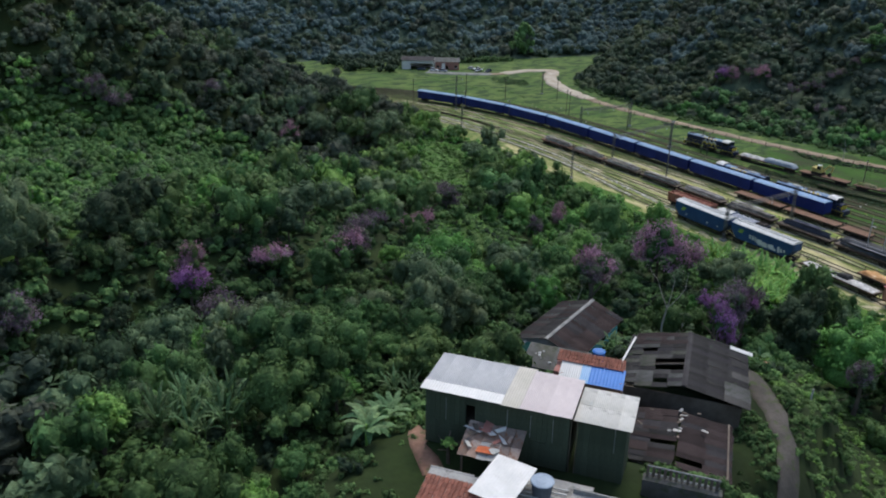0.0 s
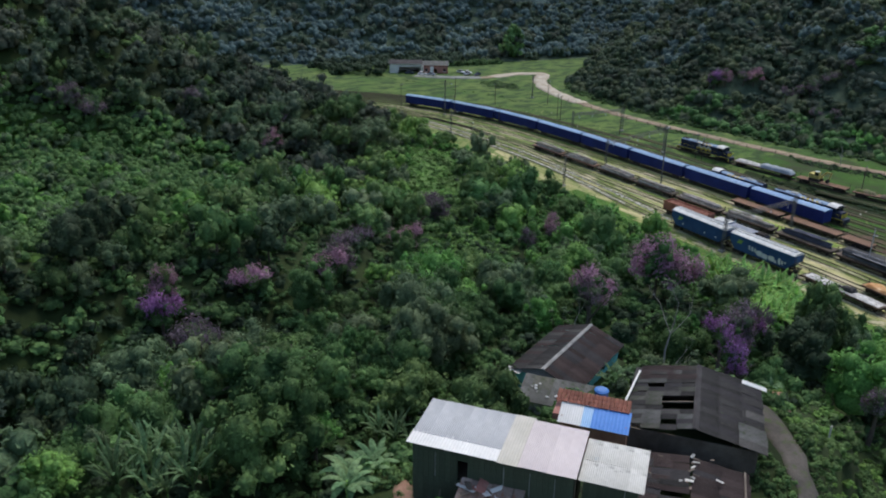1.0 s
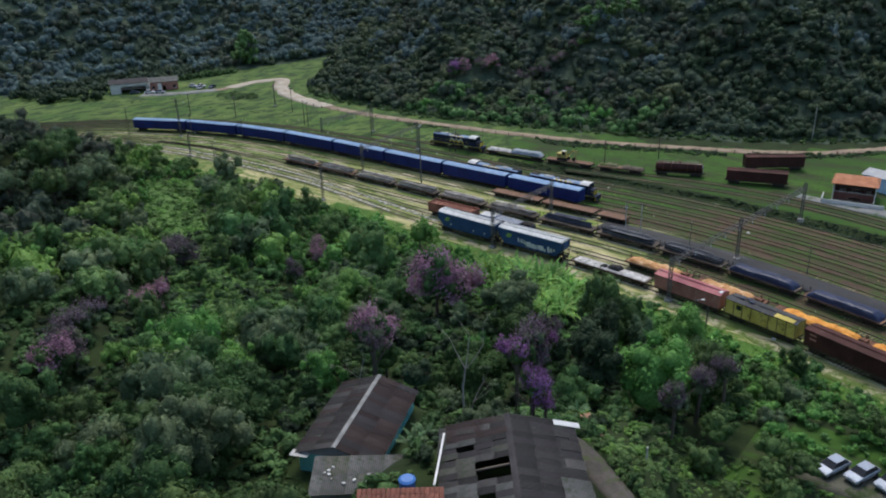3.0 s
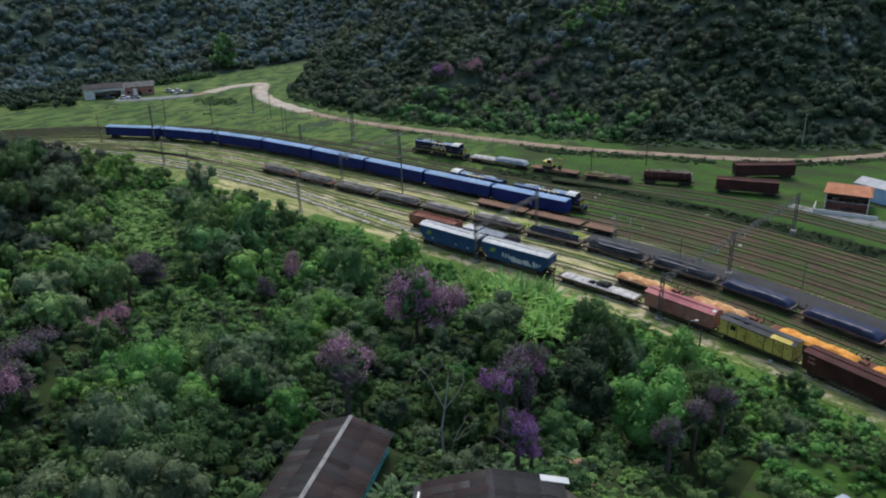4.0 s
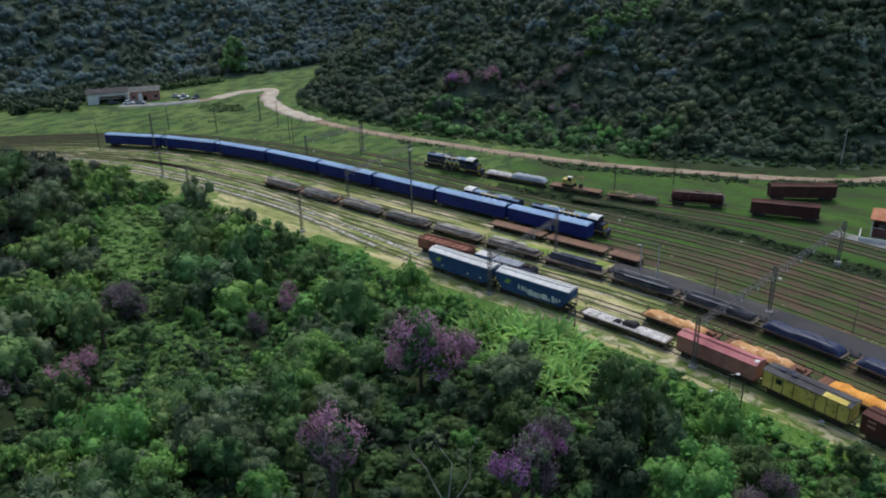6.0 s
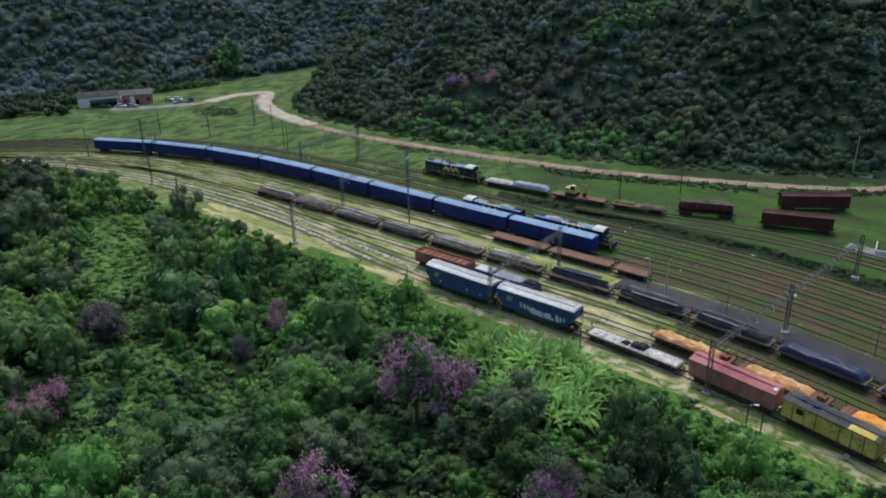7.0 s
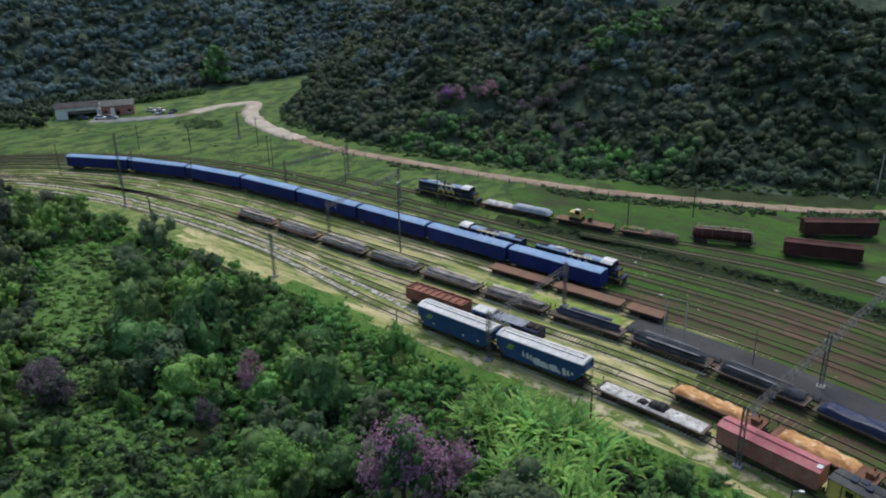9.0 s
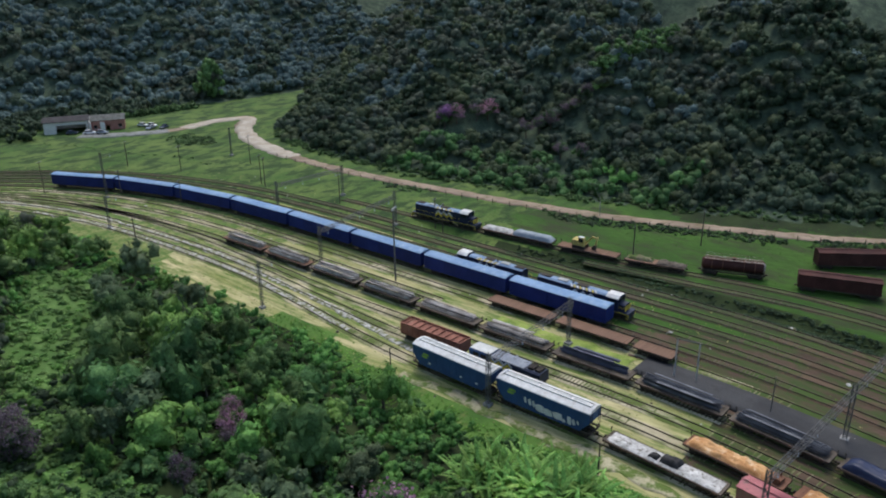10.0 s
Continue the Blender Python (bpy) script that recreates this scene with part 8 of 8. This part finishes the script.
crest_fill = scatter(rng, -14, 112, 146, 232, 3.8, lambda x, y: west_wood(x, y) & (y < np.interp(x, (-70, 30, 70), (222, 232, 240))) & (x + 2 * y > 340) & (west_edge(y) - x > 18) & ~creepers(x, y, 8.0))
# bluish LEAF_FAR in the mix stands for haze on the crest
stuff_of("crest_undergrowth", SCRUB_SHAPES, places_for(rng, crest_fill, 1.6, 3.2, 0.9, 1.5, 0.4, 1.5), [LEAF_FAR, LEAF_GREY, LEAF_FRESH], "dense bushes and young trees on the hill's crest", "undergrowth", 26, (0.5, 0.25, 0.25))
upper = scatter(rng, -12, 44, 158, 192, 2.4, lambda x, y: scrub_zone(x, y - 4))
stuff_of("hillside_scrub", SCRUB_SHAPES, np.vstack([places_for(rng, brush, 1.2, 3.2, 0.7, 1.25, 0.5, 2.2), places_for(rng, upper, 1.6, 3.0, 0.8, 1.3, 0.6)]), [LEAF_FRESH, LEAF_BRIGHT, LEAF_GREY], "low green scrub covering the western hillside", "scrub", 5, (0.72, 0.12, 0.16))


behind = scatter(rng, -40, 100, -45, 18, 6.0, lambda x, y: (np.hypot(x, y) > 5) & (x < 72 - 0.5 * np.abs(y)))
stuff_of("southern_hillside_woods", FAR_SHAPES, places_for(rng, behind, 2.6, 4.6, 0.8, 1.2, 0.8, 1.4), [LEAF, LEAF_FRESH, LEAF_DEEP], "mixed woodland on the hillside south of the houses", "woods", 27, (0.5, 0.3, 0.2))


def mountain(x, y):
    e = x - np.interp(y, EAST_Y, EAST_X)
    n = y - np.interp(x, NORTH_X, NORTH_Y)
    return (e > 2.0) | (n > 3)


face = scatter(rng, 205, 365, 45, 340, 4.1, lambda x, y: mountain(x, y) & (y < 340) & (x - np.interp(y, EAST_Y, EAST_X) < np.interp(y, (60, 160, 220), (78, 92, 112))))
face2 = scatter(rng, 60, 400, 330, 500, 5.3, lambda x, y: mountain(x, y) & (y - np.interp(x, NORTH_X, NORTH_Y) < 112))
flowering = np.array([q[:2] for q in FLOWERING if q[0] > 200])
face = face[np.hypot(face[:, 0, None] - flowering[:, 0] + 1.5, face[:, 1, None] - flowering[:, 1] + 1.0).min(1) > 3.0]
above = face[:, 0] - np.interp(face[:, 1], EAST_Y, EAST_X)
# slope's light put into leaf colour: sunlit foot fresh green, southern flank dark
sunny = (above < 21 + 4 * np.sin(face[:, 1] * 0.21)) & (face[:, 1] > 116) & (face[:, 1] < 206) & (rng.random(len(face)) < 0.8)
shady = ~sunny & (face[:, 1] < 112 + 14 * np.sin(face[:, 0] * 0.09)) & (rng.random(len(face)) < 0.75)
stuff_of("shady_forest", FAR_SHAPES, places_for(rng, face[shady], 2.5, 4.8, 0.85, 1.3, 2.0, 1.6, 0.32), [LEAF_DEEP, LEAF_FAR], "forest on the mountain's steep southern flank, shade painted as deep green", "forest", 14, (0.88, 0.12))
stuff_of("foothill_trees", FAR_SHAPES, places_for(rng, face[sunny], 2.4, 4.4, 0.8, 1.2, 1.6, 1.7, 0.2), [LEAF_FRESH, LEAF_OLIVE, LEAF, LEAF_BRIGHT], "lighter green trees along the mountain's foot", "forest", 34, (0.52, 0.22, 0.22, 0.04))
# paler, bluer leaf mix puts haze into the upper slope
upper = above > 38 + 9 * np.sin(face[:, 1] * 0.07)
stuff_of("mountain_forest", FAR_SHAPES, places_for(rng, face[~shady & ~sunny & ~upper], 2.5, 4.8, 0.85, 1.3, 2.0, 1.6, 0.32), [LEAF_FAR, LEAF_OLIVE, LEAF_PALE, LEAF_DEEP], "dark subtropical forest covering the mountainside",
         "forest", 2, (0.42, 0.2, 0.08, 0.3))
stuff_of("upper_forest", FAR_SHAPES, places_for(rng, face[~shady & ~sunny & upper], 2.5, 4.8, 0.85, 1.3, 2.0, 1.6, 0.32), [LEAF_FAR, LEAF_OLIVE, LEAF_PALE, LEAF_HAZE], "grey-green forest high on the mountainside",
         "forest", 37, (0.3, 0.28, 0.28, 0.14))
# haze over the far slope is painted as blue-green leaves
stuff_of("northern_forest", FAR_SHAPES, places_for(rng, face2, 3.0, 5.6, 0.85, 1.3, 2.0, 1.6, 0.32), [LEAF_HAZE, LEAF_FAR, LEAF_PALE], "forest with haze painted blue-green, closing the valley's northern end", "forest", 35, (0.62, 0.26, 0.12))

streak = np.array([(264 + k * 0.62 + rng.normal(0, 1.5), 159 - k * 0.2 + rng.normal(0, 1.5)) for k in range(52)])
saddle = np.array([(255 + rng.normal(0, 2.0), 343 + rng.normal(0, 2.0)) for k in range(40)])
stuff_of("bright_thicket", FAR_SHAPES, np.vstack([places_for(rng, streak, 1.6, 2.8, 0.8, 1.2, 7.0), places_for(rng, saddle, 2.0, 3.6, 1.2, 1.8, 12.0)]), [LEAF_FRESH, LEAF_PALE], "bright green thicket in a fold of the mountain", "thicket", 12, (0.88, 0.12))

# undergrowth: low leafy clumps along the wood's edge, in clearings and at the mountain's foot
edge = scatter(rng, 60, 129, 20, 262, 2.35, lambda x, y: (west_edge(y) - x > -1.2) & (west_edge(y) - x < np.interp(y, (90, 110, 180, 200), (25, 34, 34, 20))) & clear(x, y))
fill = scatter(rng, -12, 112, 44, 150, 2.35, lambda x, y: (west_edge(y) - x > 20) & ~built(x, y, 1.0) & clear(x, y, -1.5) & ~scrub_zone(x, y))
lane_side = scatter(rng, 52, 88, 18, 56, 1.15, lambda x, y: (np.abs(x - np.interp(y, LANE_Y, LANE_X)) > 1.7) & clear(x, y, -0.6) & ~built(x, y, 1.2) & (x + 0.6 * y > 76) & (west_edge(y) - x > 20))
house_side = scatter(rng, 16, 70, 22, 68, 1.45, lambda x, y: ~built(x, y) & (np.abs(x - np.interp(y, LANE_Y, LANE_X)) > 1.6))
vines = scatter(rng, 66, 130, 108, 198, 1.9, lambda x, y: creepers(x, y, 9.5 + 2.0 * np.sin(y * 0.37)) & (west_edge(y) - x > 2))
edge_places = places_for(rng, edge, 0.8, 2.3, 0.7, 1.4, 0.3, 1.7)
edge_places = edge_places[~creepers(edge_places[:, 0], edge_places[:, 1], 7.5)]
edge_places = edge_places[(edge_places[:, 0] - 117) ** 2 / 54 + (edge_places[:, 1] - 82.5) ** 2 / 145 > 1]
edge_places = edge_places[((edge_places[:, 0] - 109) / 5.4) ** 2 + ((edge_places[:, 1] - 76) / 7.4) ** 2 > 1]
# low bushes whose dark leaf colour paints the shade between the reeds
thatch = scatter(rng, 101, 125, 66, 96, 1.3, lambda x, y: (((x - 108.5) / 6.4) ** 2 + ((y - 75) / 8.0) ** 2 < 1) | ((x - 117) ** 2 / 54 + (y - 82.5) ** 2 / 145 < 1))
stuff_of("dark_undergrowth", BUSH_SHAPES, places_for(rng, thatch, 0.8, 1.3, 0.5, 0.8, 0.0), [LEAF_DEEP], "low growth darkened for the shade beneath the tall reeds", "undergrowth", 44)
stuff_of("shrubs", SCRUB_SHAPES, edge_places, [LEAF_BRIGHT, LEAF_FRESH], "bright green shrubs and creepers between the trees", "shrubs", 3, (0.7, 0.3))
stuff_of("creepers", BUSH_SHAPES, places_for(rng, vines, 0.7, 2.3, 0.35, 1.0, 0.0, 2.0), [LEAF_LIME, LEAF_BRIGHT], "bright creepers smothering low bushes on the open slope", "creepers", 36, (0.62, 0.38))
dell = scatter(rng, -12, 34, 62, 112, 2.6, lambda x, y: ~scrub_zone(x, y) & (y < 100 + 0.9 * np.maximum(x, 0)))
# mostly dark leaves put shade into the gaps between the crowns
stuff_of("undergrowth", BUSH_SHAPES, np.vstack([places_for(rng, fill, 1.0, 2.3, 0.6, 1.1, 0.2, 1.3), places_for(rng, dell, 1.3, 2.8, 0.8, 1.3, 0.2)]), [LEAF, LEAF_DEEP, LEAF_FRESH], "dense undergrowth below the trees, darkened for the shaded gaps", "undergrowth", 6, (0.55, 0.3, 0.15))
stuff_of("lane_shrubs", BUSH_SHAPES, places_for(rng, lane_side, 0.5, 1.2, 0.5, 0.9, 0.0, 2.2), [LEAF_BRIGHT, LEAF_FRESH, LEAF], "bright green shrubs on the slope by the lane", "shrubs", 16, (0.4, 0.5, 0.1))
shed_side = scatter(rng, 18, 62, 29, 49, 1.0, lambda x, y: ((((x - 54.8) / 2.6) ** 2 + ((y - 34.6) / 5.0) ** 2 < 1) | (((x - 59.5) / 3.0) ** 2 + ((y - 40.5) / 4.5) ** 2 < 1) | (((x - 49.5) / 3.0) ** 2 + ((y - 31.0) / 2.4) ** 2 < 1)
                    | (((x - 24.0) / 4.2) ** 2 + ((y - 45.4) / 2.6) ** 2 < 1) & ~built(x, y, 0.1) | (((x - 37.0) / 2.6) ** 2 + ((y - 35.8) / 1.6) ** 2 < 1)) & (np.abs(x - np.interp(y, LANE_Y, LANE_X)) > 1.5) & (rng.random(np.shape(x)) < 0.8))
stuff_of("garden_weeds", BUSH_SHAPES, np.vstack([places_for(rng, house_side, 0.4, 1.2, 0.7, 1.3, 0.0, 2.0), places_for(rng, shed_side, 0.35, 0.9, 0.7, 1.3, 0.0, 1.6)]), [LEAF, LEAF_FRESH], "dark weeds growing between the houses", "weeds", 17, (0.7, 0.3))
mound = scatter(rng, 160, 226, 252, 332, 1.9, lambda x, y: ((x - 204) / 7.5) ** 2 + ((y - 283) / 13) ** 2 < 0.75 + 0.3 * np.sin(x * 0.7) * np.sin(y * 0.5))
back_hedge = scatter(rng, 196, 240, 325, 352, 1.7, lambda x, y: np.abs(y - np.interp(x, (198, 206, 240), (336, 341, 334))) < 2.4)
hedge = scatter(rng, 160, 200, 250, 332, 1.5, lambda x, y: (np.abs(x - np.interp(y, (262, 287, 312, 330), (188, 179, 172.5, 166))) < 1.6) & (rng.random(np.shape(x)) < 0.35))
foot = scatter(rng, 180, 300, 45, 345, 2.6, lambda x, y: (np.abs(x - np.interp(y, EAST_Y, EAST_X) - 0.5) < 3.2) | (np.abs(y - np.interp(x, NORTH_X, NORTH_Y)) < 4) & (x < 235))
gully = scatter(rng, 160, 192, 20, 135, 1.0, lambda x, y: np.abs(x - np.interp(y, DITCH_Y, DITCH_X)) < 2.7)
verge = scatter(rng, 195, 275, 50, 205, 1.15, lambda x, y: (np.abs(x + 5.2 - np.interp(y, (20, 60, 79, 105, 130, 157, 190, 215), (300, 249, 235, 225, 217, 212.5, 209, 208))) < 3.0) & (np.sin(x * 0.21 + 1.7 * np.sin(y * 0.11)) > np.where(y < 84, -1.1, 0.35)))
stuff_of("weeds", BUSH_SHAPES, np.vstack([places_for(rng, foot, 0.9, 1.9, 0.6, 1.1, 0.1), places_for(rng, mound, 1.0, 1.9, 0.3, 0.5, 0.0), places_for(rng, hedge, 0.4, 0.8, 0.4, 0.7, 0.0), places_for(rng, back_hedge, 1.6, 2.6, 1.1, 1.6, 0.0)]), [LEAF],
         "dark weeds in the ditch and along the hill's foot", "weeds", 4)


grove = scatter(rng, 150, 236, 322, 372, 4.2, lambda x, y: (y > np.interp(x, (150, 172, 190, 205, 220, 236), (333, 342, 346, 338, 340, 335))) & (y - np.interp(x, NORTH_X, NORTH_Y) < 5) | (np.hypot(x - 167, y - 333) < 5))
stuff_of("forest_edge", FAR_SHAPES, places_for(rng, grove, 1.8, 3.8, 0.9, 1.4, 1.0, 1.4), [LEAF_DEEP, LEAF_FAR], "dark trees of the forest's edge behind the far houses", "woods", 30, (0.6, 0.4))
stuff_of("ditch_weeds", BUSH_SHAPES, places_for(rng, gully, 0.55, 0.95, 0.3, 0.55, 0.0), [LEAF_DEEP], "deep green weeds filling the ditch", "weeds", 24)
stuff_of("verge_bushes", BUSH_SHAPES, places_for(rng, verge, 0.5, 1.3, 0.4, 0.8, 0.0, 1.8), [LEAF, LEAF_DEEP], "low dark bushes along the earth road's verge", "bushes", 25, (0.45, 0.55))


# ---- large-leaved plants ----
def blade_mesh(length, width, arch, material, parts=7, fold=0.18):
    """A long arching leaf with a folded midrib."""
    V, F = [], []
    for i in range(parts + 1):
        t = i / parts
        y = length * (t - 0.25 * arch * t * t)
        z = length * (0.75 * t - arch * t * t)
        w = width * math.sin(math.pi * min(1, 0.12 + 0.88 * t)) ** 0.7
        V += [(-w / 2, y, z - fold * w), (0, y, z), (w / 2, y, z - fold * w)]
    for i in range(parts):
        a = i * 3
        F += [(a, a + 1, a + 4, a + 3), (a + 1, a + 2, a + 5, a + 4)]
    return array_mesh("leaf", np.array(V), np.array(F), [material])


BANANA = [blade_mesh(2.6, 0.56, a, LEAF_BANANA) for a in (0.5, 0.7, 0.9)]
CANE = [blade_mesh(2.6, 0.24, a, LEAF_BANANA) for a in (0.25, 0.45, 0.7)]
REED = [blade_mesh(3.1, 0.36, a, LEAF_BIG) for a in (0.35, 0.6, 0.9)]
STEM = {}
for key, r, h in (("banana", 0.14, 1.9), ("reed", 0.06, 1.5), ("cane", 0.05, 1.7)):
    bm = bmesh.new()
    tube(bm, (0, 0, -0.2), (0.05, 0.03, h), r, 8, r * 0.6)
    STEM[key] = as_mesh("stem", bm, LEAF_BIG)


def big_leaved(x, y, kind, seed, scale=1.0):
    r = random.Random(seed)
    banana = kind == "banana"
    words = {"banana": "banana plant with long arching pale green leaves", "reed": "tall reed with long arching bright green leaves", "cane": "clump of tall grey-green cane with narrow leaves"}[kind]
    t = thing({"banana": "banana_plant", "reed": "broad_reed", "cane": "cane"}[kind], pose(x, y, height(x, y), 0, 0, r.uniform(0, 360)) @ Matrix.Scale(scale, 4), words, "plant",
              {"banana": "banana plants", "reed": "reeds on the bank", "cane": "canes below the houses"}[kind])
    part("stem", STEM[kind], None, t)
    n = 9 if banana else 8
    for k in range(n):
        low = 0.6 + 0.4 * r.random()
        part("leaf", r.choice({"banana": BANANA, "reed": REED, "cane": CANE}[kind]), None, t, at=pose(0, 0, (1.8 if banana else 1.4) * low, r.uniform(-8, 34) + (22 if kind == "cane" else 0), 0, k * 360 / n + r.uniform(-20, 20)))


def plants():
    r = random.Random(31)
    k = 0
    while k < 84:
        x, y = r.uniform(109, 125), r.uniform(70, 97)
        core = (x - 117) ** 2 / 58 + (y - 82.5) ** 2 / 150
        if core < 1 and r.random() < (1.0 if x + 0.55 * (y - 82) > 115.5 else 0.3):
            big_leaved(x, y, "reed", k, r.uniform(0.85, 1.2) * (1.6 - 0.6 * core))
            k += 1
    while k < 126:
        x, y = r.uniform(103, 115), r.uniform(66, 86)
        if ((x - 109) / 5.5) ** 2 + ((y - 76) / 8.0) ** 2 < 1:
            big_leaved(x, y, "reed", k, r.uniform(1.0, 1.45))
            k += 1
    for x, y, s in ((13, 81, 1.3), (14.5, 79, 1.2), (11, 82.5, 1.2), (16, 81.5, 1.1), (9, 79.5, 1.2), (12.2, 77.5, 1.1), (29.5, 81, 1.1), (31, 79.5, 1.0), (55.6, 55.4, 0.75), (56.8, 54.6, 0.8), (57.6, 56.0, 0.7), (54.4, 53.8, 0.7),
                    (24.5, 49.5, 1.1), (23.0, 48.8, 1.2), (25.8, 50.2, 1.0), (22.2, 47.6, 1.0), (41, 88, 1.1), (43, 87, 1.0), (20, 76, 1.2), (7, 76, 1.2), (74, 52, 0.6), (71.5, 47.5, 0.6), (69.5, 46, 0.6), (77, 49, 0.6), (60, 46.5, 0.8)):
        big_leaved(x, y, "banana", int(x * 7 + y), s)
    for k in range(26):
        a, d = r.uniform(0, math.tau), 3.6 * math.sqrt(r.random())
        big_leaved(11.3 + math.cos(a) * d, 57.2 + math.sin(a) * d, "cane", 400 + k, r.uniform(0.9, 1.4))
    for x, y, s in ((29.8, 57.6, 1.0), (30.9, 56.6, 1.1), (31.8, 57.8, 1.0), (30.4, 58.6, 0.9), (32.2, 56.4, 0.9)):
        big_leaved(x, y, "cane", int(x * 9 + y), s)


plants()


def bare_tree(x, y, high, seed, label, leafy=40):
    """A thin pale tree with forked bare limbs and a few leaf tufts."""
    r = random.Random(seed)
    t = thing("bare_tree", pose(x, y, height(x, y) - 0.2, 0, 0, r.uniform(0, 360)), label, "tree", "bare trees")
    tips = []

    def limb(p, d, length, rad, depth):
        bm = bmesh.new()
        q = p
        for _ in range(3):
            d = (d + Vector((r.uniform(-0.14, 0.14), r.uniform(-0.14, 0.14), 0.05))).normalized()
            nxt = q + d * length / 3
            tube(bm, q, nxt, rad, 6, rad * 0.8)
            q, rad = nxt, rad * 0.8
        part("trunk" if depth == 0 else "branch", bm, PALEBARK, t)
        if depth == 3:
            tips.append(q)
            return
        for k in range(2 if depth else 3):
            a = r.uniform(0, math.tau)
            limb(q, (d + Vector((math.cos(a), math.sin(a), 0.15)) * r.uniform(0.5, 0.9)).normalized(), length * 0.55, rad * 0.75, depth + 1)
    limb(Vector((0, 0, 0)), Vector((0, 0, 1)), high * 0.5, 0.0125 * high, 0)
    g = np.random.default_rng(seed)
    v, f, _ = strewn([BUSH_SHAPES[0]], [(q.x, q.y, q.z - 0.3, 0.5, 0.5) for q in tips[:leafy]], g)
    part("foliage", array_mesh("foliage", v, f, [LEAF_GREY]), None, t)


bare_tree(67.7, 58.8, 13.5, 3, "thin pale forked tree, almost bare", 7)
bare_tree(70.5, 60.5, 8.5, 4, "slender pale tree with sparse leaves", 8)
bare_tree(64, 71, 8.0, 5, "slender pale tree with sparse leaves", 9)
bare_tree(91, 66, 9.0, 6, "thin pale forked tree, almost bare", 8)
bare_tree(96, 96, 7.0, 7, "slender pale tree with sparse leaves", 9)
bare_tree(216.5, 130, 9.0, 8, "pale sparse tree beside the earth road", 12)

# ---- grass tufts ----
rng = np.random.default_rng(77)


def tuft():
    V, F = [], []
    for k in range(7):
        a, l = rng.uniform(0, math.tau), rng.uniform(0.5, 1.0)
        c, s = math.cos(a), math.sin(a)
        b = len(V)
        V += [(-s * 0.2, c * 0.2, 0.02), (s * 0.2, -c * 0.2, 0.02), (c * 0.55 * l, s * 0.55 * l, l * 0.38)]
        F.append((b, b + 1, b + 2))
    return np.array(V), np.array(F)


TUFTS = [tuft() for _ in range(8)]


def off_rails(x, y):
    ok = np.ones(np.shape(x), bool)
    for key in TRACKS:
        pts, _ = LINE[key]
        o = pts[np.argsort(pts[:, 1])]
        ok &= np.abs(x - np.interp(y, o[:, 1], o[:, 0])) > rng.uniform(0.9, 2.2, np.shape(x))
    return ok & (np.abs(x - 156.4 - bend(y)) > np.where(y < 92, 3.4, 0))


yard = scatter(rng, 96, 188, 20, 300, 1.0, lambda x, y: (x - west_edge(y) > -1) & (x - west_edge(y) < 62) & off_rails(x, y) & (rng.random(x.shape) < np.where(cindery(x, y), 0.12, 0.5)))
stuff_of("grass_tufts", TUFTS, places_for(rng, yard, 0.25, 0.7, 0.4, 0.9, 0.0, 1.6), [leaves("dry_grass", (0.20, 0.21, 0.07), (0.42, 0.38, 0.18), 0.12, 0.8), leaves("yard_weed", (0.06, 0.12, 0.02), (0.13, 0.22, 0.04), 0.2, 0.8)], "tufts of dry and green grass between the tracks", "grass", 8, (0.5, 0.5))
ribbon("verdure", [(155.3, 91.5), (155.6, 97), (154.9, 104), (155.2, 111), (155.0, 117)], 4.2, 0.05, 0.1, LUSH, "patch of bright grass between the wagons", "grass", rough_edge=0.5, seed=41)
tall = scatter(rng, 152.6, 158.2, 91, 117, 0.34, lambda x, y: (np.abs(x - 150.4) > 1.8) & (np.abs(x - 160.2) > 2.0) & (np.sin(x * 1.3 + np.sin(y * 0.6) * 2) > -0.5))
stuff_of("long_grass", TUFTS, places_for(rng, tall, 0.16, 0.4, 0.5, 0.9, 0.0), [leaves("long_grass", (0.10, 0.19, 0.03), (0.22, 0.34, 0.06), 0.2, 0.8)], "long bright green grass between wagons", "grass", 10)
lush = scatter(rng, 60, 140, 20, 160, 0.9, lambda x, y: (x - west_edge(y) > -4) & (x - west_edge(y) < 3.0) & (y < 150))
stuff_of("tall_grass", TUFTS, places_for(rng, lush, 0.5, 1.0, 0.5, 1.0, 0.0), [leaves("lush_grass", (0.08, 0.17, 0.025), (0.15, 0.28, 0.05), 0.12, 0.8)], "lush green grass on the bank beside the track", "grass", 9)

turf = scatter(rng, 186, 270, 50, 160, 1.5, lambda x, y: (x - np.interp(y, EAST_Y, EAST_X) < -6) & (rng.random(x.shape) < 0.7))
stuff_of("meadow_tufts", TUFTS, places_for(rng, turf, 0.35, 0.8, 0.3, 0.6, 0.0), [leaves("meadow_blades", (0.024, 0.074, 0.008), (0.052, 0.135, 0.016), 0.12, 0.8)], "soft green tufts of meadow grass", "grass", 19)

# loose stones and scraps strewn over the yard
chip = []
for _ in range(6):
    p = rng.normal(size=(6, 3)) * (1.0, 0.7, 0.35)
    chip.append((p + (0, 0, 0.3), np.array(((0, 1, 2), (0, 2, 3), (1, 2, 4), (3, 2, 5), (4, 2, 5), (0, 1, 4)))))
strew = scatter(rng, 100, 190, 20, 240, 3.0, lambda x, y: (x - west_edge(y) > 2) & (x - west_edge(y) < 62) & (rng.random(x.shape) < 0.3))
stuff_of("loose_stones", chip, places_for(rng, strew, 0.08, 0.34, 0.7, 1.2, 0.0, 2.5), [STONE_BALLAST, OLDWOOD, RUBBLE], "pale loose stones and scraps strewn between the tracks", "stones", 29, (0.5, 0.3, 0.2))
